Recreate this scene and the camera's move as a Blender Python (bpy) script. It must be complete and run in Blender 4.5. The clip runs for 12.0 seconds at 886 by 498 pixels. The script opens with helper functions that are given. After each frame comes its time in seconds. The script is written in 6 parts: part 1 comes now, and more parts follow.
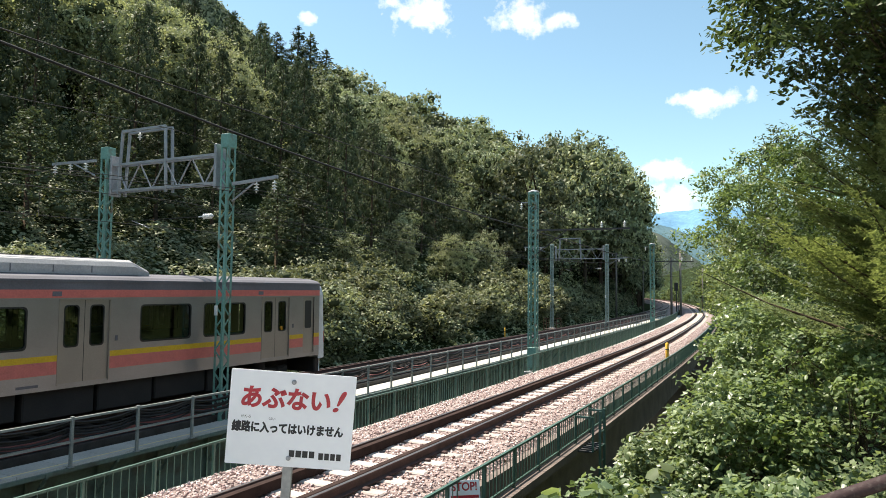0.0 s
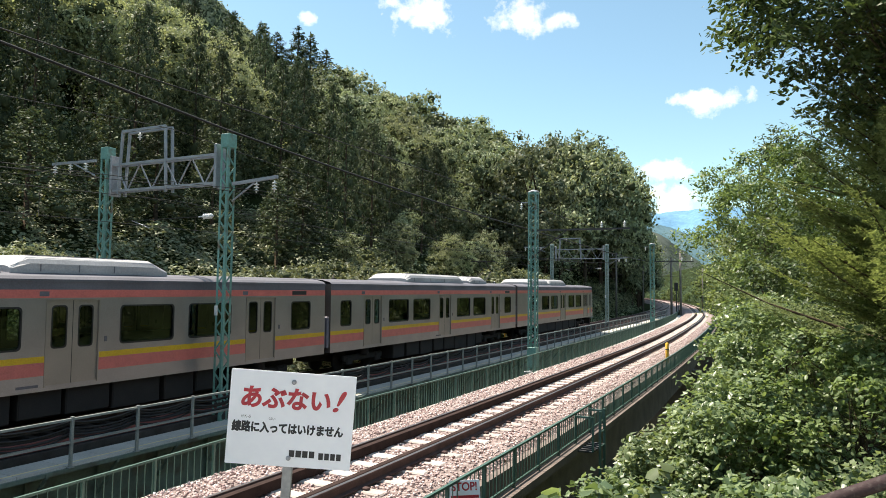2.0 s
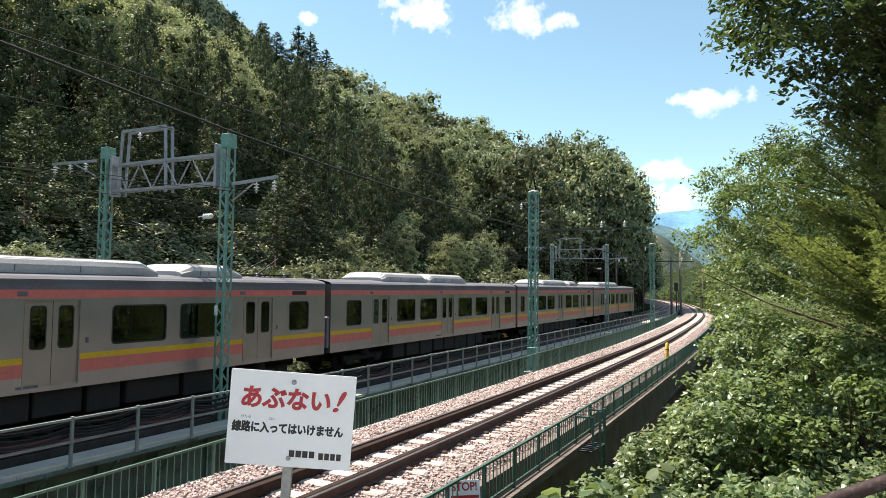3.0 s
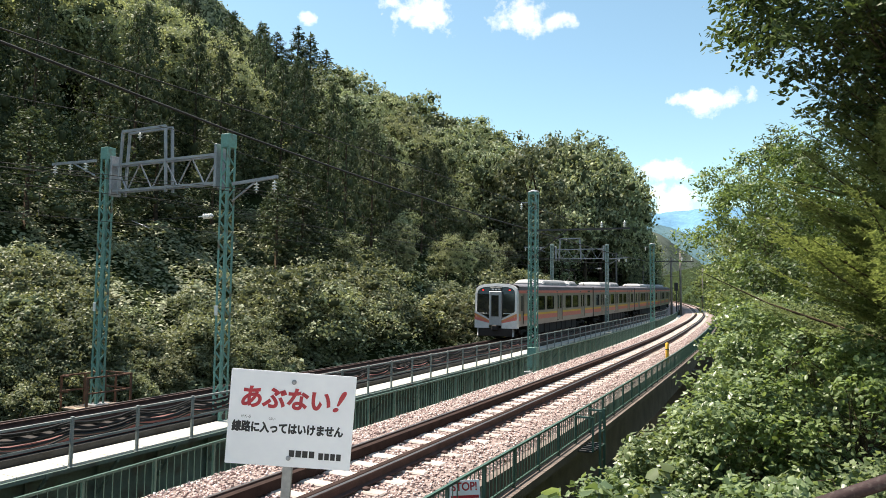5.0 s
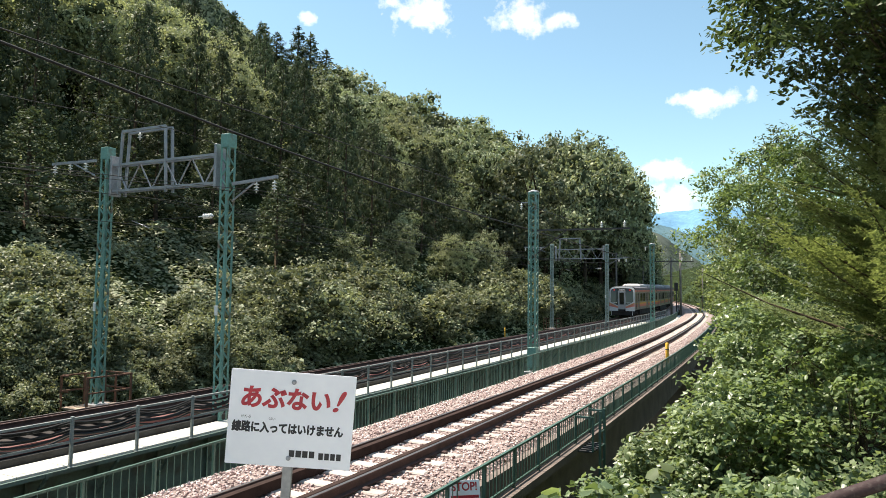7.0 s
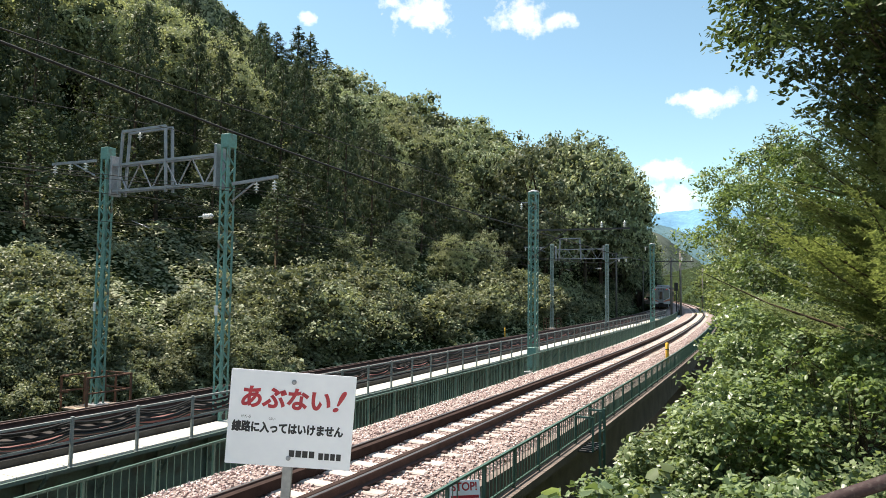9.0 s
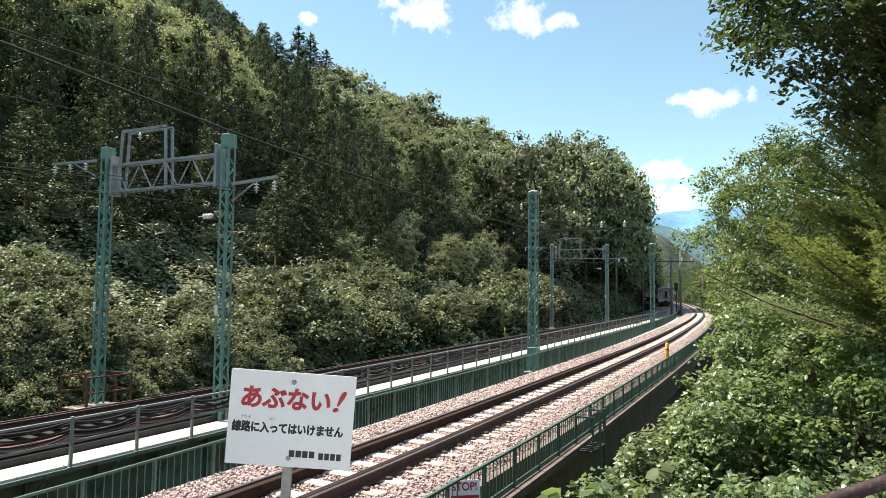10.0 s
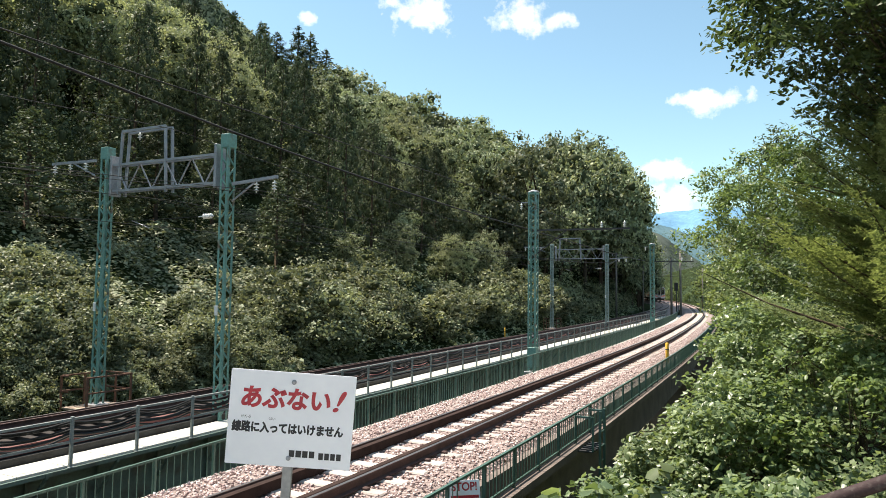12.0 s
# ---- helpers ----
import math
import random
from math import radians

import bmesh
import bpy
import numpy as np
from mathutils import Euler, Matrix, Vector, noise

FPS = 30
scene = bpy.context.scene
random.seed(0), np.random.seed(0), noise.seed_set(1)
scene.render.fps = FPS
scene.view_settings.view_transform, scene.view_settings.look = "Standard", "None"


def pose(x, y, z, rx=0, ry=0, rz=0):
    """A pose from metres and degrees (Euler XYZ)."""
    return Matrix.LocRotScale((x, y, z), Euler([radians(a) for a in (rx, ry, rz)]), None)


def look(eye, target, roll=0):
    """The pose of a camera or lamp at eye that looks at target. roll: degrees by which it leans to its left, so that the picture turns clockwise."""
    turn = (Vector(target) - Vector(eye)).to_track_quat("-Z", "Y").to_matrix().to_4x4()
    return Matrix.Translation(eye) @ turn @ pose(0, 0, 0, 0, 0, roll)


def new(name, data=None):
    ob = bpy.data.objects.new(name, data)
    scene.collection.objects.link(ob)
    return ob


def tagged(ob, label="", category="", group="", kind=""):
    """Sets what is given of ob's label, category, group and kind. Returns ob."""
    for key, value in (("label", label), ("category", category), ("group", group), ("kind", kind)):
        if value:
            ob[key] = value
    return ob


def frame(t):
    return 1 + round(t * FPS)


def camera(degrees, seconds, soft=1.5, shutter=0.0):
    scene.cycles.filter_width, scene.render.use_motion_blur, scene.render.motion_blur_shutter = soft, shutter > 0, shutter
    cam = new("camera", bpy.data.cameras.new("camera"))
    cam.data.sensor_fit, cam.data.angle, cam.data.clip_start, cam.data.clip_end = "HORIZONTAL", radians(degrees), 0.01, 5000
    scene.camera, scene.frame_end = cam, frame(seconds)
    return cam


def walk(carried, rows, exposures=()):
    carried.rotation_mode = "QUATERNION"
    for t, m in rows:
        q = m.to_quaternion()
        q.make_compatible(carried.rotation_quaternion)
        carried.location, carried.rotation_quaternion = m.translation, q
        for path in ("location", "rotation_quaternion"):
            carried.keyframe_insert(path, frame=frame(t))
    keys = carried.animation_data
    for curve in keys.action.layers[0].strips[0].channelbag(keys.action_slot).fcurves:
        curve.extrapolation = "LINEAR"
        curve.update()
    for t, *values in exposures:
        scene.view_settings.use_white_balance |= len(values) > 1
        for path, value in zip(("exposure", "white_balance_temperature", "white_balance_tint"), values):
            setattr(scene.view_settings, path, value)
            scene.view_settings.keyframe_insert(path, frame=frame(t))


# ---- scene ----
EYE = 5.0                      # height of the lens over the datum
cam = camera(65.86, 12.0, soft=0.9)
PITCH, ROLL = 3.779, -0.752
CAM = Matrix.Translation((0, 0, EYE)) @ pose(0, 0, 0, 90 + PITCH) @ pose(0, 0, 0, 0, 0, -ROLL)
walk(cam, [(0, CAM), (12, CAM)])

# ---- light ----
SUN_FROM = Vector((-0.89, 0.453, 0.0)).normalized()      # square to the track, over the wooded hill
SUN_ELEV = 63.0
world = bpy.data.worlds.new("world")
scene.world = world
world.use_nodes = True
sun = new("sun", bpy.data.lights.new("sun", "SUN"))
sun.data.energy, sun.data.angle, sun.data.color = 5.0, radians(0.53), (1.0, 0.95, 0.87)
_e = radians(SUN_ELEV)
sun.matrix_world = look((SUN_FROM * math.cos(_e) + Vector((0, 0, math.sin(_e)))) * 200, (0, 0, 0))


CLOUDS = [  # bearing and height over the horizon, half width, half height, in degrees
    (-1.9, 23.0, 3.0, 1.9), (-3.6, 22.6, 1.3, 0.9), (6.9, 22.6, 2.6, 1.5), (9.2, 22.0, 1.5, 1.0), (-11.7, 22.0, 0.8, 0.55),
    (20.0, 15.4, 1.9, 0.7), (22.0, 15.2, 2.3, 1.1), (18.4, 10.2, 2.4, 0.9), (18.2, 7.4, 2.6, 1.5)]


def build_sky():
    """Blue summer sky with a few white cumulus clouds."""
    nt = world.node_tree
    nt.nodes.clear()
    N, L = nt.nodes.new, nt.links.new
    sky = N("ShaderNodeTexSky")
    sky.sky_type, sky.sun_disc = "NISHITA", False
    sky.sun_elevation = radians(SUN_ELEV)
    sky.sun_rotation = math.atan2(SUN_FROM.x, SUN_FROM.y)
    sky.air_density, sky.dust_density, sky.ozone_density = 1.0, 0.4, 0.3
    tc = N("ShaderNodeTexCoord")
    no = N("ShaderNodeTexNoise")
    no.inputs["Scale"].default_value, no.inputs["Detail"].default_value, no.inputs["Roughness"].default_value = 26, 7, 0.6
    L(tc.outputs["Generated"], no.inputs["Vector"])
    total = None

    def math_node(op, a, b):
        n = N("ShaderNodeMath")
        n.operation = op
        for i, v in enumerate((a, b)):
            if isinstance(v, (int, float)):
                n.inputs[i].default_value = v
            else:
                L(v, n.inputs[i])
        return n.outputs[0]

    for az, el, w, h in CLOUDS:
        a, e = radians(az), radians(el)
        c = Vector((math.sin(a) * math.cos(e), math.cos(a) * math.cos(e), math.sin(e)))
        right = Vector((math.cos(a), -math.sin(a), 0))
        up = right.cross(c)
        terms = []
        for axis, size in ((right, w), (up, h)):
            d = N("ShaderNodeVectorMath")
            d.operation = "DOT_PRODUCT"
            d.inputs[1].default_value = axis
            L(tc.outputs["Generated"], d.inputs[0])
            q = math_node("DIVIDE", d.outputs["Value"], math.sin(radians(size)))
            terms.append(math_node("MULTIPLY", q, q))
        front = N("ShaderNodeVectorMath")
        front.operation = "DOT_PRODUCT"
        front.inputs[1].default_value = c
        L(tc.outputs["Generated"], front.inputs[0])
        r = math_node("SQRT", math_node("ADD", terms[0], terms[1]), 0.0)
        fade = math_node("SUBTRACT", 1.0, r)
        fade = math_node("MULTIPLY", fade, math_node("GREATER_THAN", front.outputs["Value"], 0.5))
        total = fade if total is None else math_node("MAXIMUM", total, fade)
    lump = math_node("ADD", total, math_node("MULTIPLY", math_node("SUBTRACT", no.outputs["Fac"], 0.5), 3.4))
    ramp = N("ShaderNodeValToRGB")
    ramp.color_ramp.elements[0].position, ramp.color_ramp.elements[1].position = 0.05, 0.95
    L(lump, ramp.inputs["Fac"])
    inside = math_node("MULTIPLY", ramp.outputs["Color"], math_node("GREATER_THAN", total, -0.35))
    mix = N("ShaderNodeMix")
    mix.data_type = "RGBA"
    L(inside, mix.inputs["Factor"])
    tint = N("ShaderNodeMix")
    tint.data_type, tint.blend_type = "RGBA", "MULTIPLY"
    tint.inputs["Factor"].default_value = 1.0
    tint.inputs["B"].default_value = (0.855, 1.0, 0.925, 1)
    L(sky.outputs[0], tint.inputs["A"])
    L(tint.outputs["Result"], mix.inputs["A"])
    mix.inputs["B"].default_value = (CLOUD, CLOUD, CLOUD * 1.02, 1)
    bg = N("ShaderNodeBackground")
    bg.inputs["Strength"].default_value = SKY
    out = N("ShaderNodeOutputWorld")
    L(mix.outputs["Result"], bg.inputs["Color"])
    L(bg.outputs[0], out.inputs["Surface"])


SKY, CLOUD = 0.122, 7.0
build_sky()
scene.view_settings.exposure = 0.95
scene.view_settings.use_white_balance = True
scene.view_settings.white_balance_temperature = 6950

# ---- track alignment: plan by curvature along the down line, s in metres ----
KNOTS = [-45, -20, 0, 20, 40, 60, 80, 100, 120, 140, 160, 185]
CURV = [-2.77e-3, -1.84e-3, -9.0e-4, -4.3e-5, -7.2e-5, -8.2e-4, -1.69e-3, -2.31e-3, -2.61e-3, -2.8e-3, -2.97e-3, -3.14e-3]
S = np.arange(-130, 330.01, 0.5)
_k = np.interp(S, KNOTS, CURV)
_i0 = 260
TH = np.concatenate([[0], np.cumsum((_k[1:] + _k[:-1]) * 0.25)])
TH = TH - TH[_i0] + 0.46392
SX = np.concatenate([[0], np.cumsum((np.sin(TH[1:]) + np.sin(TH[:-1])) * 0.25)])
SY = np.concatenate([[0], np.cumsum((np.cos(TH[1:]) + np.cos(TH[:-1])) * 0.25)])
SX, SY = SX - SX[_i0] - 5.503, SY - SY[_i0] + 25.77


def zrail(s):
    """Top of rail of the down line."""
    return EYE - 3.13 + 0.0101 * s + 1.59e-5 * s * s


def zup(s):
    """Top of rail of the up line over that of the down line."""
    return np.interp(s, [-40, 0, 30, 60, 100, 185], [0.75, 0.65, 0.5, 0.3, 0.0, -0.1])


def offup(s):
    """How far the up line lies to the right of the down line."""
    return np.interp(s, [-40, -14, 0, 12, 20, 29, 49, 72, 98, 126, 160, 330],
                     [10.5, 10.6, 10.45, 10.3, 10.15, 9.85, 8.95, 7.6, 5.7, 4.55, 4.2, 4.0])


def T(s, off=0.0, h=0.0):
    """World place at s along the down line, off to its right, h over its rail."""
    x, y, th = np.interp(s, S, SX), np.interp(s, S, SY), np.interp(s, S, TH)
    return Vector((x + off * math.cos(th), y - off * math.sin(th), zrail(s) + h))


def heading(s):
    return float(np.interp(s, S, TH))


def TU(s, off=0.0, h=0.0):
    """The same about the up line."""
    return T(s, offup(s) + off, zup(s) + h)


def frame_at(s, off=0.0, h=0.0):
    """A pose whose y runs along the line and x to its right."""
    return Matrix.Translation(T(s, off, h)) @ Matrix.Rotation(-heading(s), 4, "Z")


# ---- helpers for meshes ----
def obj_from(name, verts, faces, mat, parent=None, smooth=False):
    me = bpy.data.meshes.new(name)
    me.from_pydata([tuple(v) for v in verts], [], faces)
    me.update()
    if mat:
        for m in (mat if isinstance(mat, (list, tuple)) else [mat]):
            me.materials.append(m)
    if smooth:
        me.polygons.foreach_set("use_smooth", [True] * len(me.polygons))
    ob = new(name, me)
    if parent:
        ob.parent = parent
    return ob


def part(name, bm, material, parent=None, label="", smooth=False):
    me = bpy.data.meshes.new(name)
    bm.to_mesh(me)
    bm.free()
    for m in (material if isinstance(material, (list, tuple)) else [material]):
        me.materials.append(m)
    if smooth:
        me.polygons.foreach_set("use_smooth", [True] * len(me.polygons))
    ob = new(name, me)
    if parent:
        ob.parent = parent
    if label:
        ob["label"] = label
    return ob


def thing(name, label, category, m=None, group="", kind=""):
    ob = new(name)
    ob.empty_display_size = 0.2
    if m is not None:
        ob.matrix_basis = m
    return tagged(ob, label, category, group, kind)


def box(bm, x0, y0, z0, x1, y1, z1, bevel=0.0, m=None, mat=0):
    r = bmesh.ops.create_cube(bm, size=1)
    vs = r["verts"]
    for v in vs:
        v.co = Vector(((x0 + x1) / 2 + v.co.x * (x1 - x0), (y0 + y1) / 2 + v.co.y * (y1 - y0), (z0 + z1) / 2 + v.co.z * (z1 - z0)))
    fs = {f for v in vs for f in v.link_faces}
    if bevel:
        es = {e for v in vs for e in v.link_edges}
        g = bmesh.ops.bevel(bm, geom=list(es), offset=bevel, segments=1, affect="EDGES")
        fs = {f for v in g["verts"] for f in v.link_faces} | {f for f in fs if f.is_valid}
    for f in fs:
        f.material_index = mat
    if m is not None:
        vv = {v for f in fs for v in f.verts}
        for v in vv:
            v.co = m @ v.co
    return bm


def beam(bm, a, b, w, d=None, up=Vector((0, 0, 1)), mat=0):
    """A straight bar of section w x d from a to b."""
    d = w if d is None else d
    a, b = Vector(a), Vector(b)
    ax = (b - a).normalized()
    u = up if abs(ax.dot(up)) < 0.98 else Vector((1, 0, 0))
    sx = ax.cross(u).normalized() * (w / 2)
    sz = sx.cross(ax).normalized() * (d / 2)
    vs = [bm.verts.new(p + i * sx + j * sz) for p in (a, b) for i, j in ((-1, -1), (1, -1), (1, 1), (-1, 1))]
    for q in ((0, 3, 2, 1), (4, 5, 6, 7), (0, 1, 5, 4), (1, 2, 6, 5), (2, 3, 7, 6), (3, 0, 4, 7)):
        bm.faces.new([vs[i] for i in q]).material_index = mat
    return bm


def rod(bm, pts, r, n=6, mat=0, caps=True):
    """A round bar along a row of points; r may be a list."""
    pts = [Vector(p) for p in pts]
    rings = []
    for i, p in enumerate(pts):
        ax = (pts[min(i + 1, len(pts) - 1)] - pts[max(i - 1, 0)]).normalized()
        u = ax.cross(Vector((0, 0, 1)))
        if u.length < 0.05:
            u = ax.cross(Vector((1, 0, 0)))
        u.normalize()
        w = u.cross(ax)
        ri = r[i] if isinstance(r, (list, tuple)) else r
        rings.append([bm.verts.new(p + (u * math.cos(2 * math.pi * k / n) + w * math.sin(2 * math.pi * k / n)) * ri) for k in range(n)])
    for a, b in zip(rings, rings[1:]):
        for k in range(n):
            f = bm.faces.new((a[k], a[(k + 1) % n], b[(k + 1) % n], b[k]))
            f.material_index, f.smooth = mat, True
    if caps:
        bm.faces.new(rings[0]).material_index = mat
        bm.faces.new(rings[-1][::-1]).material_index = mat
    return bm


def lathe(bm, prof, m=None, n=16, mat=0):
    """Turns a row of (radius, height) about z."""
    m = m or Matrix()
    rings = [[bm.verts.new(m @ Vector((r * math.cos(2 * math.pi * k / n), r * math.sin(2 * math.pi * k / n), z))) for k in range(n)] for r, z in prof]
    for a, b in zip(rings, rings[1:]):
        for k in range(n):
            f = bm.faces.new((a[k], a[(k + 1) % n], b[(k + 1) % n], b[k]))
            f.material_index, f.smooth = mat, True
    bm.faces.new(rings[0][::-1]).material_index = mat
    bm.faces.new(rings[-1]).material_index = mat
    return bm


def sweep(bm, section, place, ss, mat=0, closed=True):
    """Carries a section of (off, h) along the line; place is T or TU."""
    rings = [[bm.verts.new(place(s, o, h)) for o, h in section] for s in ss]
    n = len(section)
    for a, b in zip(rings, rings[1:]):
        for k in range(n if closed else n - 1):
            bm.faces.new((a[k], b[k], b[(k + 1) % n], a[(k + 1) % n])).material_index = mat
    if closed:
        bm.faces.new(rings[0]).material_index = mat
        bm.faces.new(rings[-1][::-1]).material_index = mat
    return bm


# ---- materials ----
def mat_new(name):
    m = bpy.data.materials.new(name)
    m.use_nodes = True
    nt = m.node_tree
    return m, nt, nt.nodes["Principled BSDF"]


def surface(name, base, second=None, rough=0.6, metal=0.0, scale=4.0, fine=60.0, bump=0.2, dist=0.01, rand=0.0, mix=0.5, spec=0.5, dirt=None, dirt_amt=0.0):
    """A weathered surface: two colours over coarse noise, fine grain, bump, a spread by object."""
    m, nt, p = mat_new(name)
    N, L = nt.nodes.new, nt.links.new
    second = second or tuple(c * 0.75 for c in base)
    tc = N("ShaderNodeTexCoord")
    n1, n2 = N("ShaderNodeTexNoise"), N("ShaderNodeTexNoise")
    for nn, sc in ((n1, scale), (n2, fine)):
        nn.inputs["Scale"].default_value = sc
        nn.inputs["Detail"].default_value = 6
        L(tc.outputs["Object"], nn.inputs["Vector"])
    ramp = N("ShaderNodeValToRGB")
    ramp.color_ramp.elements[0].position, ramp.color_ramp.elements[1].position = 0.5 - mix * 0.4, 0.5 + mix * 0.4
    ramp.color_ramp.elements[0].color, ramp.color_ramp.elements[1].color = (*second, 1), (*base, 1)
    L(n1.outputs["Fac"], ramp.inputs["Fac"])
    mul = N("ShaderNodeMix")
    mul.data_type, mul.blend_type = "RGBA", "OVERLAY"
    mul.inputs["Factor"].default_value = 0.45
    L(ramp.outputs["Color"], mul.inputs["A"])
    L(n2.outputs["Color"], mul.inputs["B"])
    bw = N("ShaderNodeRGBToBW")
    L(n2.outputs["Color"], bw.inputs[0])
    L(bw.outputs[0], mul.inputs["B"])
    col = mul.outputs["Result"]
    if dirt:
        n3 = N("ShaderNodeTexNoise")
        n3.inputs["Scale"].default_value, n3.inputs["Detail"].default_value = scale * 2.7, 9
        L(tc.outputs["Object"], n3.inputs["Vector"])
        r3 = N("ShaderNodeValToRGB")
        r3.color_ramp.elements[0].position, r3.color_ramp.elements[1].position = 0.62 - dirt_amt * 0.3, 0.72
        L(n3.outputs["Fac"], r3.inputs["Fac"])
        md = N("ShaderNodeMix")
        md.data_type = "RGBA"
        L(r3.outputs["Color"], md.inputs["Factor"])
        L(col, md.inputs["A"])
        md.inputs["B"].default_value = (*dirt, 1)
        col = md.outputs["Result"]
    if rand:
        oi = N("ShaderNodeObjectInfo")
        mr = N("ShaderNodeMapRange")
        mr.inputs["To Min"].default_value, mr.inputs["To Max"].default_value = 1 - rand, 1 + rand
        L(oi.outputs["Random"], mr.inputs["Value"])
        hs = N("ShaderNodeHueSaturation")
        L(mr.outputs[0], hs.inputs["Value"])
        L(col, hs.inputs["Color"])
        col = hs.outputs["Color"]
    L(col, p.inputs["Base Color"])
    p.inputs["Roughness"].default_value, p.inputs["Metallic"].default_value = rough, metal
    p.inputs["Specular IOR Level"].default_value = spec
    if bump:
        b = N("ShaderNodeBump")
        b.inputs["Strength"].default_value, b.inputs["Distance"].default_value = bump, dist
        L(n2.outputs["Fac"], b.inputs["Height"])
        L(b.outputs[0], p.inputs["Normal"])
    return m


def leaf_material(name, dark, light, trans=0.35, rough=0.55, obj=0.3, spec=0.18):
    """Leaves: colour by leaf and by tree, light coming through."""
    m, nt, p = mat_new(name)
    N, L = nt.nodes.new, nt.links.new
    geo, oi = N("ShaderNodeNewGeometry"), N("ShaderNodeObjectInfo")
    ramp = N("ShaderNodeValToRGB")
    ramp.color_ramp.elements[0].color, ramp.color_ramp.elements[1].color = (*dark, 1), (*light, 1)
    L(geo.outputs["Random Per Island"], ramp.inputs["Fac"])
    hs = N("ShaderNodeHueSaturation")
    mr, mh = N("ShaderNodeMapRange"), N("ShaderNodeMapRange")
    mr.inputs["To Min"].default_value, mr.inputs["To Max"].default_value = 1 - obj, 1 + obj * 1.2
    mh.inputs["To Min"].default_value, mh.inputs["To Max"].default_value = 0.486, 0.518
    mul = N("ShaderNodeMath")
    mul.operation = "FRACT"
    m7 = N("ShaderNodeMath")
    m7.operation = "MULTIPLY"
    m7.inputs[1].default_value = 7.31
    L(oi.outputs["Random"], m7.inputs[0])
    L(m7.outputs[0], mul.inputs[0])
    L(oi.outputs["Random"], mr.inputs["Value"])
    L(mul.outputs[0], mh.inputs["Value"])
    L(mr.outputs[0], hs.inputs["Value"])
    L(mh.outputs[0], hs.inputs["Hue"])
    L(ramp.outputs["Color"], hs.inputs["Color"])
    L(hs.outputs["Color"], p.inputs["Base Color"])
    p.inputs["Roughness"].default_value = rough
    p.inputs["Specular IOR Level"].default_value = spec
    tr = N("ShaderNodeBsdfTranslucent")
    warm = N("ShaderNodeMix")
    warm.data_type, warm.blend_type = "RGBA", "MULTIPLY"
    warm.inputs["Factor"].default_value = 1.0
    warm.inputs["B"].default_value = (1.28, 1.26, 0.74, 1)
    L(hs.outputs["Color"], warm.inputs["A"])
    L(warm.outputs["Result"], tr.inputs["Color"])
    mx = N("ShaderNodeMixShader")
    mx.inputs[0].default_value = trans
    L(p.outputs[0], mx.inputs[1])
    L(tr.outputs[0], mx.inputs[2])
    L(mx.outputs[0], nt.nodes["Material Output"].inputs["Surface"])
    return m


M_GROUND = surface("forest_floor", (0.032, 0.045, 0.016), (0.018, 0.024, 0.010), rough=1.0, scale=0.25, fine=8, bump=0.6, dist=0.08, spec=0.02)
M_BALLAST_BED = surface("ballast_bed", (0.40, 0.31, 0.28), (0.21, 0.155, 0.14), rough=0.95, scale=11, fine=22, bump=1.0, dist=0.05, mix=0.35)
M_RAILSIDE = surface("rusted_rail", (0.105, 0.056, 0.047), (0.055, 0.030, 0.026), rough=0.85, scale=6, fine=50)
M_RAILHEAD = surface("worn_rail_head", (0.34, 0.31, 0.30), (0.24, 0.22, 0.21), rough=0.4, metal=1.0, scale=3, fine=20, bump=0.05)
M_CONCRETE = surface("concrete", (0.55, 0.53, 0.48), (0.38, 0.36, 0.32), rough=0.9, scale=1.2, fine=25, bump=0.25)
M_SLEEPER = surface("concrete_sleeper", (0.56, 0.48, 0.43), (0.42, 0.35, 0.31), rough=0.9, scale=3, fine=40, bump=0.25, rand=0.15)
M_WALKWAY = surface("walkway_plank", (0.52, 0.515, 0.47), (0.43, 0.425, 0.39), rough=0.75, scale=1.5, fine=30, bump=0.1, rand=0.06)
M_WOODTIE = surface("bridge_tie", (0.045, 0.030, 0.024), (0.026, 0.019, 0.016), rough=0.9, scale=3, fine=30, rand=0.2)
M_GIRDER = surface("green_girder_paint", (0.13, 0.185, 0.155), (0.09, 0.13, 0.11), rough=0.55, scale=0.6, fine=14, bump=0.08, dirt=(0.06, 0.045, 0.03), dirt_amt=0.35)
M_FENCEGREEN = surface("green_fence_paint", (0.062, 0.125, 0.098), (0.042, 0.09, 0.07), rough=0.5, scale=2, fine=30, bump=0.05)
M_POLE = surface("green_mast_paint", (0.165, 0.335, 0.285), (0.11, 0.25, 0.21), rough=0.5, scale=1.3, fine=25, bump=0.08, dirt=(0.16, 0.11, 0.07), dirt_amt=0.25)
M_GALV = surface("galvanised_steel", (0.40, 0.40, 0.415), (0.27, 0.27, 0.285), rough=0.5, metal=0.5, scale=3, fine=40, bump=0.05)
M_GREYRAIL = surface("grey_fence_steel", (0.34, 0.37, 0.36), (0.24, 0.27, 0.26), rough=0.5, metal=0.3, scale=3, fine=40, bump=0.05)
M_DARKSTEEL = surface("dark_steel", (0.06, 0.06, 0.06), (0.035, 0.033, 0.03), rough=0.6, metal=0.3, scale=3, fine=30)
M_RUST = surface("rusty_steel", (0.20, 0.09, 0.05), (0.10, 0.05, 0.035), rough=0.85, scale=4, fine=30)
M_PORCELAIN = surface("white_porcelain", (0.8, 0.8, 0.78), (0.7, 0.7, 0.68), rough=0.2, scale=5, fine=30, bump=0.0)
